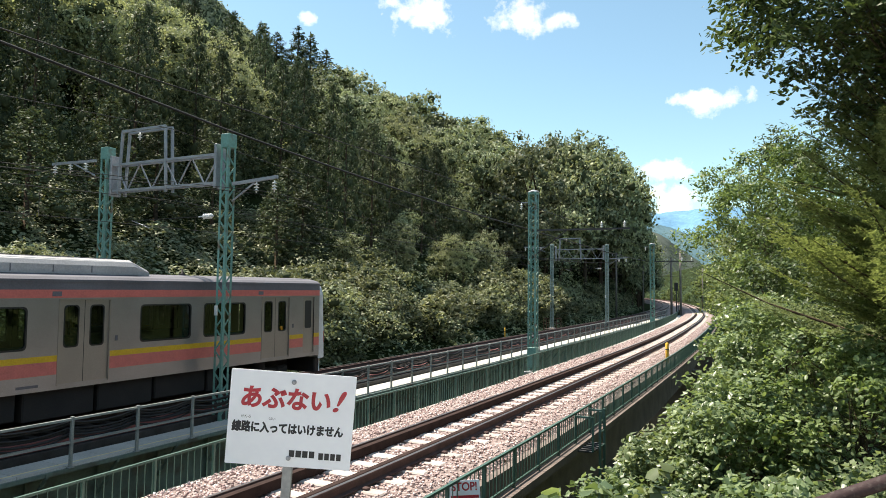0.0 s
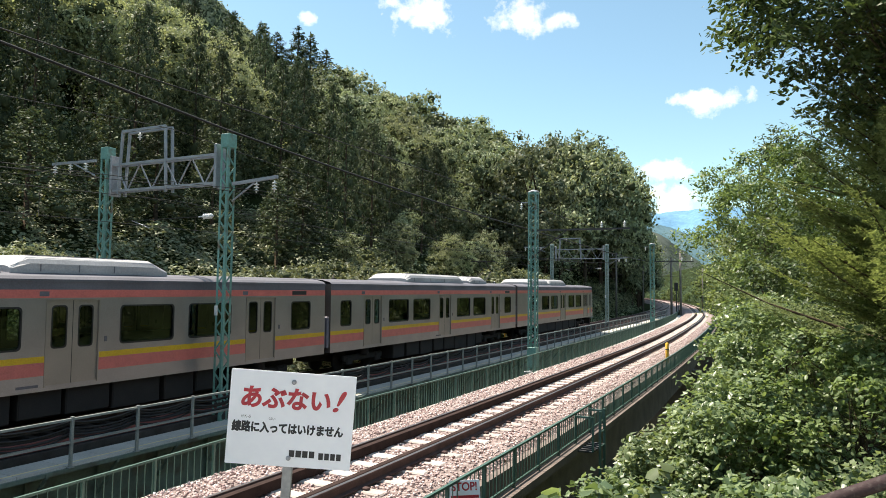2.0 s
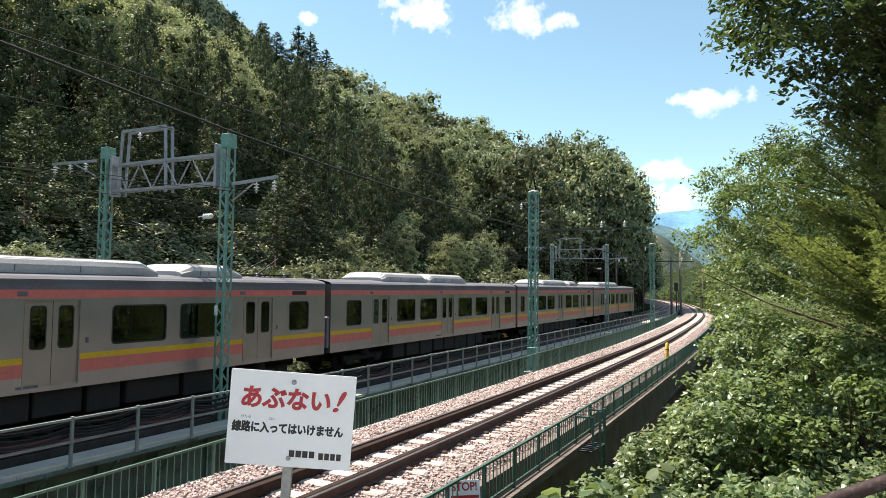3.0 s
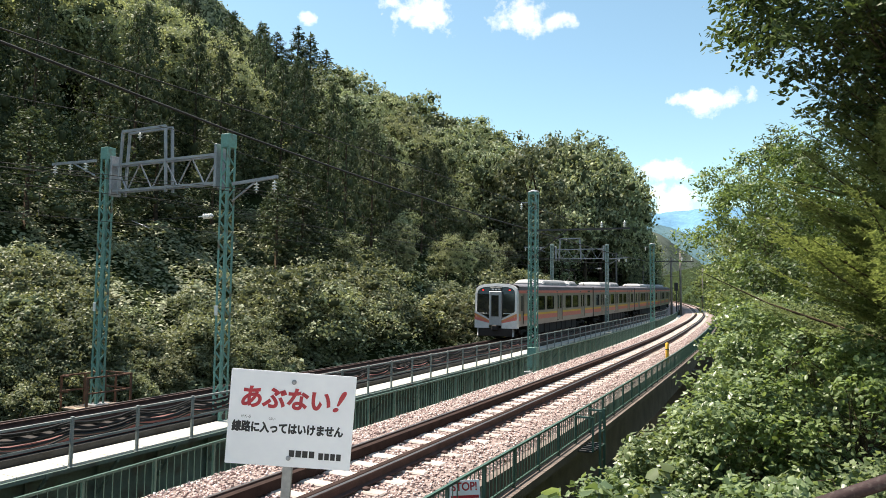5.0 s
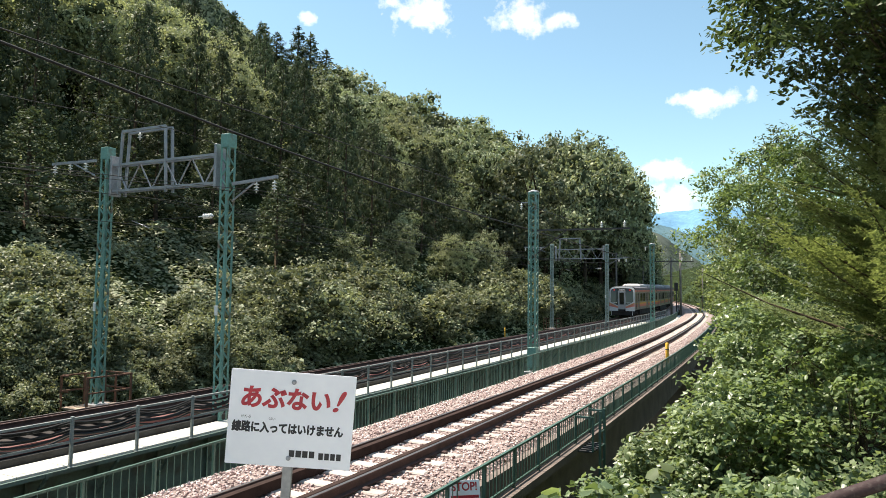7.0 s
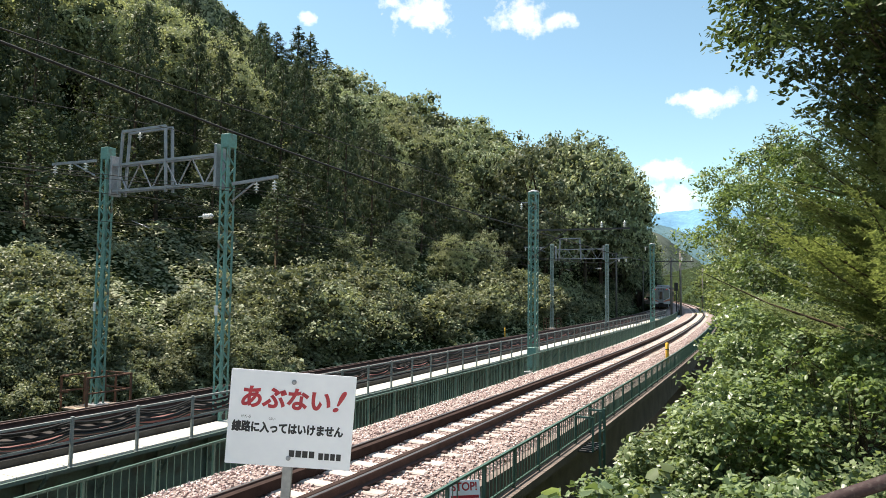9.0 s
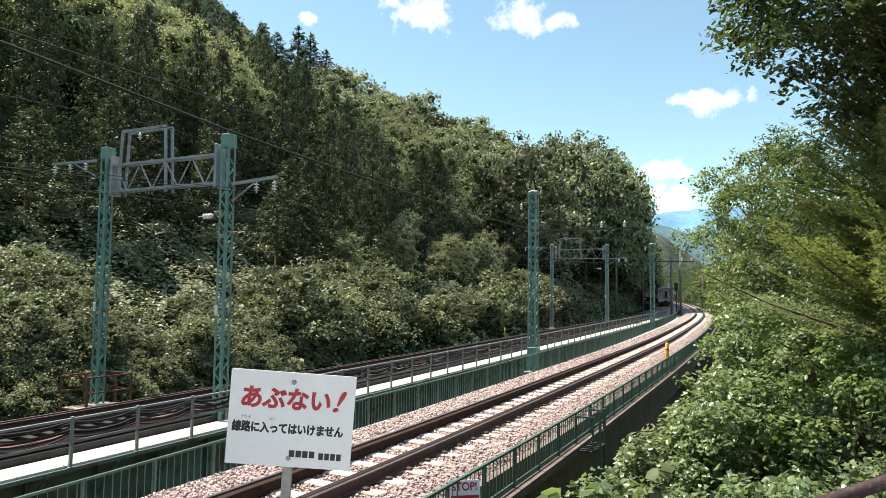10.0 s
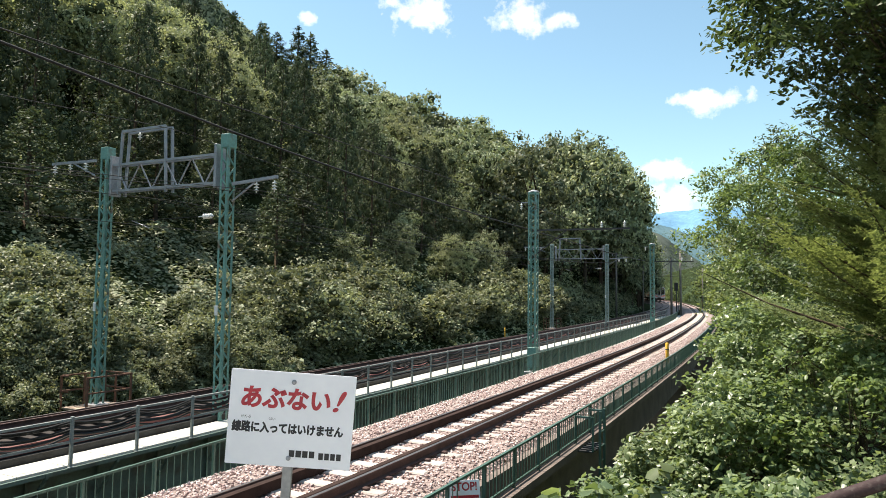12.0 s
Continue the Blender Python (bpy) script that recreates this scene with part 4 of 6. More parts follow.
def picket_fence(name, label, off, h0, h1, s0, s1, post_step, mat, place):
    """Green steel railing: posts, top and bottom rail, upright bars. Heights over the up rail."""
    fe = tagged(new(name), label, "fence")
    me = bpy.data.meshes.new("post")
    bm = bmesh.new()
    box(bm, -0.025, -0.02, h0, 0.025, 0.02, h1, 0.004)
    bm.to_mesh(me)
    bm.free()
    me.materials.append(mat)
    for s in np.arange(s0, s1, post_step):
        o = new("post", me)
        o.matrix_basis = Matrix.Translation(place(s, off)) @ Matrix.Rotation(-heading(s), 4, "Z")
        o.parent = fe
    for h, w in ((h1, 0.045), (h0 + 0.12, 0.03)):
        part("rail", sweep(bmesh.new(), [(off - w / 2, h), (off + w / 2, h), (off + w / 2, h - 0.035), (off - w / 2, h - 0.035)], place, ss(s0, s1 - 0.2, post_step)), mat, fe)
    bm = bmesh.new()
    for s in np.arange(s0, min(s1, 34), 0.14):
        a = place(s, off)
        rod(bm, [a + Vector((0, 0, h0 + 0.1)), a + Vector((0, 0, h1 - 0.02))], 0.008, n=4, caps=False)
    for s in np.arange(34, s1, 0.3):
        a = place(s, off)
        rod(bm, [a + Vector((0, 0, h0 + 0.1)), a + Vector((0, 0, h1 - 0.02))], 0.012, n=3, caps=False)
    tagged(part("railing_infill", bm, mat, fe), kind="stuff")
    return fe


picket_fence("green_fence", "green painted steel railing along the bridge edge", 1.92, -0.62, 0.06, -17, 62, 1.22, M_FENCEGREEN, TU)
picket_fence("green_fence", "green painted steel railing between the two bridges", -2.95, -1.0, 0.0, -20, 88, 1.22, M_FENCEGREEN, TF)


# ---- lattice masts and gantries ----
M_POLE_PALE = surface("weathered_mast_paint", (0.30, 0.385, 0.36), (0.23, 0.30, 0.28), rough=0.5, scale=1.3, fine=25, bump=0.08, dirt=(0.20, 0.17, 0.14), dirt_amt=0.25)
M_POLE_CONCRETE = surface("utility_pole_concrete", (0.22, 0.20, 0.175), (0.15, 0.135, 0.12), rough=0.9, scale=1.3, fine=25, bump=0.1)


def lattice_mast(parent, w, z0, z1, step=0.31, paint=None, cap=0.38):
    """Square lattice mast: four angle legs, zigzag lacing on each face, capped head, plated foot."""
    for i in (-1, 1):
        for j in (-1, 1):
            x, y = i * w / 2, j * w / 2
            a, t = 0.075, 0.008
            sec = [(x, y), (x - i * a, y), (x - i * a, y - j * t), (x - i * t, y - j * t), (x - i * t, y - j * a), (x, y - j * a)]
            bm = bmesh.new()
            lo, hi = [bm.verts.new((p, q, z0)) for p, q in sec], [bm.verts.new((p, q, z1)) for p, q in sec]
            for k in range(6):
                bm.faces.new((lo[k], lo[(k + 1) % 6], hi[(k + 1) % 6], hi[k]))
            bmesh.ops.recalc_face_normals(bm, faces=bm.faces)
            part("leg", bm, paint or M_POLE, parent)
    n = int((z1 - z0 - cap - 0.12) / step)
    h = w / 2 - 0.012
    bars = {}
    for face in range(4):
        q = 1 if face % 2 else -1
        for f in (-1, 1):
            bm = bmesh.new()
            a, b = ((f * h, q * h, 0), (-f * h, q * h, step)) if face < 2 else ((q * h, f * h, 0), (q * h, -f * h, step))
            beam(bm, a, b, 0.012, 0.045)
            me = bpy.data.meshes.new("lacing_bar")
            bm.to_mesh(me)
            bm.free()
            me.materials.append(paint or M_POLE)
            bars[face, f] = me
    for face in range(4):
        for k in range(n):
            o = new("lacing_bar", bars[face, 1 if k % 2 else -1])
            o.location = (0, 0, z0 + 0.1 + k * step)
            o.parent = parent
    part("cap", box(bmesh.new(), -w / 2 - 0.012, -w / 2 - 0.012, z1 - cap, w / 2 + 0.012, w / 2 + 0.012, z1 + 0.02, 0.01), paint or M_POLE, parent)


def mast(s, off, z0, z1, w=0.40, foot=False, label="green painted steel lattice mast beside the track", paint=None):
    m = thing("catenary_mast", label, "mast", frame_at(s, off, 0), "catenary masts")
    lattice_mast(m, w, z0, z1, paint=paint, cap=0.09 if foot else 0.38 if z0 + s < 0 else 0.14)
    bm = box(bmesh.new(), -w / 2 - 0.12, -w / 2 - 0.12, z0 - 0.05, w / 2 + 0.12, w / 2 + 0.12, z0 + 0.03, 0.01)
    part("base_plate", bm, M_GALV, m)
    if foot:
        part("foot_casing", box(bmesh.new(), -w / 2 - 0.015, -w / 2 - 0.015, z0 + 0.25, w / 2 + 0.015, w / 2 + 0.015, z0 + 1.15, 0.01), M_POLE, m)
        lid = bmesh.new()
        lathe(lid, [(0.30, 0), (0.24, 0.06), (0.02, 0.13)], Matrix.Translation((0, 0, z1 + 0.02)), n=4)
        part("lid", lid, M_GALV, m, "pale conical lid")
    if not foot:
        part("plate", box(bmesh.new(), -w / 2 - 0.03, -w / 2 - 0.02, 2.5, -w / 2 + 0.10, -w / 2 - 0.008, 2.78, 0.004), M_PORCELAIN, m, "small white plate")
    return m


M_SIGNWHITE = surface("sign_enamel", (0.90, 0.885, 0.93), (0.87, 0.855, 0.90), rough=0.35, scale=3, fine=20, bump=0.02, mix=0.3)
mast(-5.8, -3.17, -0.45, 7.78, 0.30)
mast(-5.8, 2.07, -2.3, 7.72, 0.30)
mast(43.4, -3.35, -0.45, 7.62, 0.30, label="pale grey-green weathered steel lattice mast", paint=M_POLE_PALE)
mast(43.4, 1.95, -0.55, 7.5, 0.30, label="pale grey-green weathered steel lattice mast", paint=M_POLE_PALE)
mast(10.2, 5.85, -0.55, 7.9, 0.40, True)
mast(44.0, 5.95, -0.4, 7.45, 0.40, True)


def insulator(bm, p, n=3, r=0.075, step=0.085):
    """A string of porcelain discs hanging from p."""
    prof = [(0.018, 0)]
    for k in range(n):
        z = -0.05 - k * step
        prof += [(0.022, z), (r, z - 0.03), (r * 0.95, z - 0.045), (0.024, z - 0.05)]
    prof.append((0.018, -0.08 - n * step))
    lathe(bm, prof[::-1], Matrix.Translation(p), n=10)


def gantry(s, x0, x1, zb, zt, horn=True):
    """Truss beam between two masts, with side arms and insulators. x is the place across the line."""
    g = thing("catenary_gantry", "grey galvanised steel truss beam spanning between two masts over the track", "gantry", frame_at(s, 0, 0), "catenary gantries")
    for z, y in ((zb, -0.11), (zb, 0.11), (zt, -0.11), (zt, 0.11)):
        part("chord", beam(bmesh.new(), (x0, y, z), (x1, y, z), 0.075, 0.075), M_GALV, g)
    n = 8
    for y in (0.0,):
        for k in range(n):
            a, b = x0 + (x1 - x0) * k / n, x0 + (x1 - x0) * (k + 1) / n
            part("brace", beam(bmesh.new(), (a, y, zb if k % 2 else zt), (b, y, zt if k % 2 else zb), 0.035, 0.035), M_GALV, g)
    for x in (x0 - 0.02, x1 + 0.02):
        part("end_plate", box(bmesh.new(), x - 0.05, -0.19, zb - 0.15, x + 0.05, 0.19, zt + 0.30, 0.01), M_GALV, g)
    if horn:
        bm = bmesh.new()
        xa, xb = x0 + 0.30, x0 + 2.45
        for y in (-0.13, 0.13):
            beam(bm, (xa, y, zb - 0.15), (xa + 0.12, y, zt + 1.05), 0.07, 0.07)
            beam(bm, (xb, y, zb - 0.15), (xb - 0.12, y, zt + 1.05), 0.07, 0.07)
        beam(bm, (xa + 0.1, -0.13, zt + 1.05), (xb - 0.1, -0.13, zt + 1.05), 0.08, 0.08)
        beam(bm, (xa + 0.1, 0.13, zt + 1.05), (xb - 0.1, 0.13, zt + 1.05), 0.08, 0.08)
        part("horn_frame", bm, M_GALV, g)
        bm = bmesh.new()
        insulator(bm, Vector((xa + 0.75, 0, zt + 1.0)), 2)
        part("insulator", bm, M_PORCELAIN, g)
    for base, tip, z, xs in ((x0 - 1.0, x0 - 3.25, zt + 0.30, (-3.1, -2.3, -1.5)), (x1 + 0.55, x1 + 2.2, zb - 0.0, (1.45, 2.1))):
        bm = beam(bmesh.new(), (base, 0, z - 0.05), (tip, 0, z + (0.0 if tip < 0 else 0.05)), 0.07, 0.09)
        beam(bm, (base, 0, z - 0.55), ((base + tip) / 2, 0, z - 0.06), 0.04, 0.04)
        part("side_arm", bm, M_GALV, g)
        for x in xs:
            bm = bmesh.new()
            insulator(bm, Vector(((x0 if tip < 0 else x1) + x, 0, z - 0.04)), 3)
            part("insulator", bm, M_PORCELAIN, g)
    # pull-off arm with its insulator
    bm = bmesh.new()
    rod(bm, [(x1 - 0.15, 0, zb - 0.95), (x1 - 0.75, 0, zb - 0.95)], 0.02)
    for k in range(4):
        lathe(bm, [(0.03, -0.02), (0.085, 0), (0.03, 0.02)], Matrix.Translation((x1 - 0.25 - k * 0.09, 0, zb - 0.95)) @ Matrix.Rotation(math.pi / 2, 4, "Y"), n=10)
    part("strain_insulator", bm, M_PORCELAIN, g)
    bm = bmesh.new()
    rod(bm, [(x1 - 0.75, 0, zb - 0.95), (x0 + 0.5, 0, zb - 0.97)], 0.012)
    part("pull_off_arm", bm, M_WIRE, g)
    part("steady_arm", rod(bmesh.new(), [(x0 + 0.85, 0, zb - 0.96), (x0 + 1.5, 0.1, zb - 1.2)], 0.016), M_GALV, g)
    return g


gantry(-5.8, -2.75, 1.72, 6.33, 7.17)
gantry(43.4, -2.95, 1.62, 6.2, 7.1)


def up_bracket(s, off, reach, z):
    """Cantilever arm of a single mast over the up line."""
    g = thing("cantilever_arm", "thin steel bracket arm reaching from a mast over the track", "bracket arm", frame_at(s, off, 0), "bracket arms")
    part("arm", beam(bmesh.new(), (0.2, 0, z), (reach, 0, z - 0.03), 0.06, 0.08), M_DARKSTEEL, g)
    part("stay", beam(bmesh.new(), (0.2, 0, z - 1.1), (1.6, 0, z - 0.05), 0.045, 0.045), M_DARKSTEEL, g)
    part("tie", beam(bmesh.new(), (0.2, 0, z - 1.35), (2.3, 0, z - 1.4), 0.03, 0.03), M_DARKSTEEL, g)
    for x in (reach * 0.72, reach * 0.95):
        bm = bmesh.new()
        insulator(bm, Vector((x, 0, z + 0.32)), 3)
        part("insulator", bm, M_PORCELAIN, g)
    bm = beam(bmesh.new(), (-0.2, 0, z + 1.35), (-0.65, 0, z + 1.35), 0.04, 0.05)
    part("side_arm", bm, M_GALV, g)
    bm = bmesh.new()
    insulator(bm, Vector((-0.6, 0, z + 1.33)), 3)
    part("insulator", bm, M_PORCELAIN, g)


up_bracket(10.2, 5.85, 4.5, 6.1)
up_bracket(44.0, 5.95, 3.6, 5.9)


# ---- overhead wires ----
def wire(name, label, pts, r, group, sag=0.0, spans=()):
    bm = bmesh.new()
    rod(bm, pts, r, n=5)
    return tagged(part(name, bm, M_WIRE), label, "wire", group)


def line_wire(label, knots, r, sag, name="overhead_wire"):
    """A wire hung from knots (s, off, h), sagging between them."""
    pts = []
    for (s0, o0, h0), (s1, o1, h1) in zip(knots, knots[1:]):
        for k in range(10):
            f = k / 10
            pts.append(T(s0 + (s1 - s0) * f, o0 + (o1 - o0) * f, h0 + (h1 - h0) * f - sag * 4 * f * (1 - f)))
    s, o, h = knots[-1]
    pts.append(T(s, o, h))
    return wire(name, label, pts, r, "overhead wires")


WL = "thin dark overhead wire hung between the masts"
SUP = (-55, -5.8, 43.4, 92, 140, 190)
line_wire("thin dark contact wire over the track", [(s, 0.15 if i % 2 else -0.15, 5.05) for i, s in enumerate(SUP)], 0.008, 0.03)
line_wire("thin dark catenary wire over the track", [(s, 0.0, 5.9) for s in SUP], 0.009, 0.45)
for o in (-5.7, -4.2):
    line_wire(WL, [(s, o, 7.0) for s in SUP], 0.007, 0.9)
for o in (3.2, 3.8):
    line_wire(WL, [(s, o, 5.95) for s in SUP], 0.008, 0.8)
line_wire(WL, [(-55, -0.3, 8.9), (-5.8, -0.3, 8.15), (43.4, -0.3, 8.0), (92, -0.3, 7.6)], 0.011, 0.9)
line_wire("thick black overhead cable above the tracks", [(-40, 5.3, 9.7), (-9.1, 5.3, 6.85), (10.2, 5.5, 6.2), (44, 5.6, 5.9)], 0.028, 0.12, "overhead_cable")
line_wire("thin dark contact wire over the ballasted track", [(-40, 10.5, 5.75), (10.2, 10.3, 5.55), (44, 9.2, 5.3), (92, 6.1, 5.0), (140, 4.4, 5.0)], 0.008, 0.05)
line_wire("thin dark catenary wire over the ballasted track", [(10.2, 10.2, 6.3), (44, 9.2, 6.1), (92, 6.1, 5.8), (140, 4.4, 5.8)], 0.009, 0.4)
# droppers of the catenary
for i in range(24):
    s = -30 + i * 5.0
    f = ((s + 5.8) % 49.2) / 49.2
    wire("dropper", "short thin wire dropper of the catenary", [T(s, 0, 5.75 - 1.8 * f * (1 - f)), T(s, 0, 5.03)], 0.006, "droppers")


# ---- far poles ----
def far_pole(s, off, h, r, kind="utility_pole", label="slim grey-brown utility pole beside the far track"):
    p = thing(kind, label, "pole", frame_at(s, off, -0.6), "poles by the far bend")
    part("shaft", lathe(bmesh.new(), [(r, -0.6), (r * 0.8, h)], n=10), M_POLE_CONCRETE, p)
    part("crossarm", beam(bmesh.new(), (-0.6, 0, h - 0.5), (0.6, 0, h - 0.5), 0.06, 0.06), M_DARKSTEEL, p)
    for x in (-0.52, 0, 0.52):
        bm = bmesh.new()
        insulator(bm, Vector((x, 0, h - 0.2)), 2)
        part("insulator", bm, M_PORCELAIN, p)
    return p


far_pole(84.6, 2.9, 8.6, 0.17)
far_pole(85.6, 4.1, 9.6, 0.17)
far_pole(104, -3.2, 8.2, 0.15)
far_pole(128, 7.2, 8.2, 0.15)
far_pole(76, -3.6, 9.0, 0.14)


def railway_signal():
    g = thing("railway_signal", "black railway signal head on a dark post", "signal", frame_at(85, 3.55, -0.6), "")
    part("post", lathe(bmesh.new(), [(0.08, 0), (0.08, 4.6)], n=10), M_DARKSTEEL, g)
    head = part("head", box(bmesh.new(), -0.28, -0.1, 3.7, 0.28, 0.06, 4.9, 0.08), M_DARKSTEEL, g)
    for z in (4.0, 4.3, 4.6):
        part("lens", lathe(bmesh.new(), [(0.08, 0), (0.09, 0.05)], Matrix.Translation((0, -0.1, z)) @ Matrix.Rotation(math.pi / 2, 4, "X"), n=12), M_CABLE, head)
    part("ladder", beam(bmesh.new(), (0.3, 0.1, 0), (0.3, 0.1, 3.9), 0.05, 0.05), M_DARKSTEEL, g)


railway_signal()

def yellow_post(s, off, h0, h1, r=0.05):
    m = surface("yellow_paint", (0.80, 0.45, 0.04), (0.65, 0.35, 0.03), rough=0.5, scale=5, fine=40)
    g = thing("marker_post", "yellow painted marker post at the trackside", "marker post", frame_at(s, off, 0), "marker posts")
    part("shaft", lathe(bmesh.new(), [(r, h0), (r, h1 - 0.03), (r * 0.6, h1)], n=10), m, g)
    part("collar", lathe(bmesh.new(), [(r * 1.1, h1 - 0.30), (r * 1.1, h1 - 0.26)], n=10), M_CABLE, g)


yellow_post(9.5, 12.0, -0.1, 1.12, 0.07)
yellow_post(27.0, -1.95, -0.6, 0.45, 0.05)


# ---- mast platform with handrail ----
def mast_platform(s, off):
    g = thing("mast_platform", "small rusty steel platform with handrails round a mast foot", "platform", frame_at(s, off, -0.5), "mast platforms")
    for k in range(6):
        y = -0.75 + k * 0.26
        part("plank", box(bmesh.new(), -0.62, y, -0.05, 0.62, y + 0.245, 0.0, 0.005), M_RUSTPLANK, g)
    for x, y in ((-0.62, -0.75), (-0.62, 0.8), (0.62, 0.8), (0.62, -0.75), (-0.1, 0.8), (-0.62, 0.05)):
        part("post", beam(bmesh.new(), (x, y, -0.4), (x, y, 1.0), 0.055, 0.055), M_RUST, g)
    for z in (0.98, 0.5):
        for a, b in (((-0.62, -0.75), (-0.62, 0.8)), ((-0.62, 0.8), (0.62, 0.8)), ((0.62, 0.8), (0.62, -0.75)), ((-0.62, -0.75), (-0.3, -0.75))):
            part("rail", beam(bmesh.new(), (*a, z), (*b, z), 0.045, 0.045), M_RUST, g)
    part("support", beam(bmesh.new(), (-0.62, 0.0, -1.1), (0.6, 0.0, -0.1), 0.08, 0.08), M_RUST, g)


M_RUSTPLANK = surface("weathered_plank", (0.42, 0.33, 0.25), (0.28, 0.2, 0.15), rough=0.9, scale=3, fine=30, rand=0.15)
mast_platform(-5.8, -3.25)
mast_platform(43.4, -3.3)


# ---- access ladder on the up bridge ----
def access_ladder():
    g = thing("access_ladder", "green steel ladder with a small landing outside the bridge railing", "ladder", Matrix.Translation(TU(-5.9, 1.95, -0.65)) @ Matrix.Rotation(-heading(-5.9), 4, "Z"))
    for y in (0.0, 0.38):
        part("stile", beam(bmesh.new(), (0.46, y, -2.2), (0.46, y, 0.75), 0.05, 0.05), M_FENCEGREEN, g)
    for k in range(9):
        part("rung", rod(bmesh.new(), [(0.46, 0, -2.1 + k * 0.3), (0.46, 0.38, -2.1 + k * 0.3)], 0.014), M_FENCEGREEN, g)
    for k in range(6):
        part("landing_bar", box(bmesh.new(), 0.06, -0.48 + k * 0.18, -0.04, 0.44, -0.44 + k * 0.18, 0.0, 0.004), M_DARKSTEEL, g)
    for y in (-0.5, 0.5):
        part("hand_rail", beam(bmesh.new(), (0.08, y, 0.68), (0.46, y, 0.68), 0.04, 0.04), M_FENCEGREEN, g)
        part("post", beam(bmesh.new(), (0.44, y, 0.0), (0.44, y, 0.68), 0.04, 0.04), M_FENCEGREEN, g)


access_ladder()


# ---- signs ----
def flat_paint(name, col, rough=0.45):
    return surface(name, col, tuple(c * 0.88 for c in col), rough=rough, scale=4, fine=30, bump=0.0, mix=0.4)


M_RED, M_BLACK = flat_paint("red_letter", (0.50, 0.035, 0.05)), flat_paint("black_letter", (0.02, 0.02, 0.025))


def lettering(text, size, x, y, mat, parent, stretch=1.0, shear=0.0, bold=0.0, align="CENTER"):
    """Raised lettering in the board's plane."""
    cu = bpy.data.curves.new("lettering", "FONT")
    cu.body, cu.size, cu.align_x, cu.extrude, cu.shear = text, size, align, 0.0006, shear
    cu.bevel_depth, cu.bevel_resolution = bold, 0
    tmp = new("lettering_curve", cu)
    me = bpy.data.meshes.new_from_object(tmp.evaluated_get(bpy.context.evaluated_depsgraph_get()))
    bpy.data.objects.remove(tmp)
    bpy.data.curves.remove(cu)
    me.materials.clear()
    me.materials.append(mat)
    ob = new("lettering", me)
    ob.parent = parent
    ob.matrix_basis = Matrix.Translation((x, y, 0.0035)) @ Matrix.Diagonal((1, 1, 0.3, 1)) @ Matrix.Diagonal((stretch, 1, 1, 1))
    return ob


def rounded_board(w, h, r, t):
    bm = bmesh.new()
    pts = []
    for cx, cy, a0 in ((w / 2 - r, h / 2 - r, 0), (-w / 2 + r, h / 2 - r, 90), (-w / 2 + r, -h / 2 + r, 180), (w / 2 - r, -h / 2 + r, 270)):
        for k in range(5):
            a = radians(a0 + k * 22.5)
            pts.append((cx + r * math.cos(a), cy + r * math.sin(a)))
    lo, hi = [bm.verts.new((x, y, -t / 2)) for x, y in pts], [bm.verts.new((x, y, t / 2)) for x, y in pts]
    bm.faces.new(hi)
    bm.faces.new(lo[::-1])
    for k in range(len(pts)):
        bm.faces.new((lo[k], lo[(k + 1) % len(pts)], hi[(k + 1) % len(pts)], hi[k]))
    return bm


def warning_sign():
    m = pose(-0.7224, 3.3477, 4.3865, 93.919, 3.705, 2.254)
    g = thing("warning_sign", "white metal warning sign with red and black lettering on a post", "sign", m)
    part("board", rounded_board(0.600, 0.455, 0.006, 0.006), M_SIGNWHITE, g)
    part("post", box(bmesh.new(), -0.024, -2.6, -0.035, 0.022, 0.20, -0.006, 0.003), M_GALV, g, "galvanised steel post")
    for y in (0.182, -0.185):
        part("bolt", lathe(bmesh.new(), [(0.012, 0), (0.012, 0.004), (0.007, 0.008)], Matrix.Translation((0.002, y, 0.003)), n=10), M_GALV, g)
    lettering("あぶない", 0.112, -0.033, 0.058, M_RED, g, 0.98, 0.08, 0.0042)
    lettering("!", 0.138, 0.207, 0.055, M_RED, g, 1.2, 0.38, 0.0028)
    lettering("線路に入ってはいけません", 0.0530, -0.012, -0.064, M_BLACK, g, 0.84, 0.0, 0.0027)
    lettering("せんろ", 0.017, -0.215, -0.003, M_BLACK, g)
    lettering("はい", 0.017, -0.090, -0.008, M_BLACK, g)
    # maker's line, as bars
    for x0, x1, y0, y1 in ((0.0, 0.128, -0.178, -0.146), (0.142, 0.256, -0.183, -0.151)):
        k = max(2, int((x1 - x0) / 0.027))
        for j in range(k):
            a = x0 + (x1 - x0) * j / k
            part("bar", box(bmesh.new(), a + 0.003, y0, 0.003, a + (x1 - x0) / k - 0.003, y1, 0.0042), M_BLACK, g)
    return g


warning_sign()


def stop_sign():
    # hangs on the near railing
    c = TU(-11.75, 2.0, -0.16)
    d = Vector((0, 0, EYE)) - c
    m = Matrix.Translation(c) @ Matrix.Rotation(math.atan2(d.x, -d.y), 4, "Z") @ Matrix.Rotation(radians(90), 4, "X") @ Matrix.Rotation(radians(4), 4, "Z")
    g = thing("stop_sign", "small white sign with red lettering wired to the bridge railing", "sign", m)
    part("board", rounded_board(0.42, 0.40, 0.01, 0.006), M_SIGNWHITE, g)
    lettering("STOP!", 0.155, 0, 0.065, M_RED, g, 0.86, 0.0, 0.004)
    for x0, x1 in ((-0.19, 0.19), (-0.15, 0.15)):
        y = -0.02 if x0 < -0.16 else -0.10
        part("bar", box(bmesh.new(), x0, y - 0.02, 0.003, x1, y + 0.02, 0.0042), M_RED, g)


stop_sign()


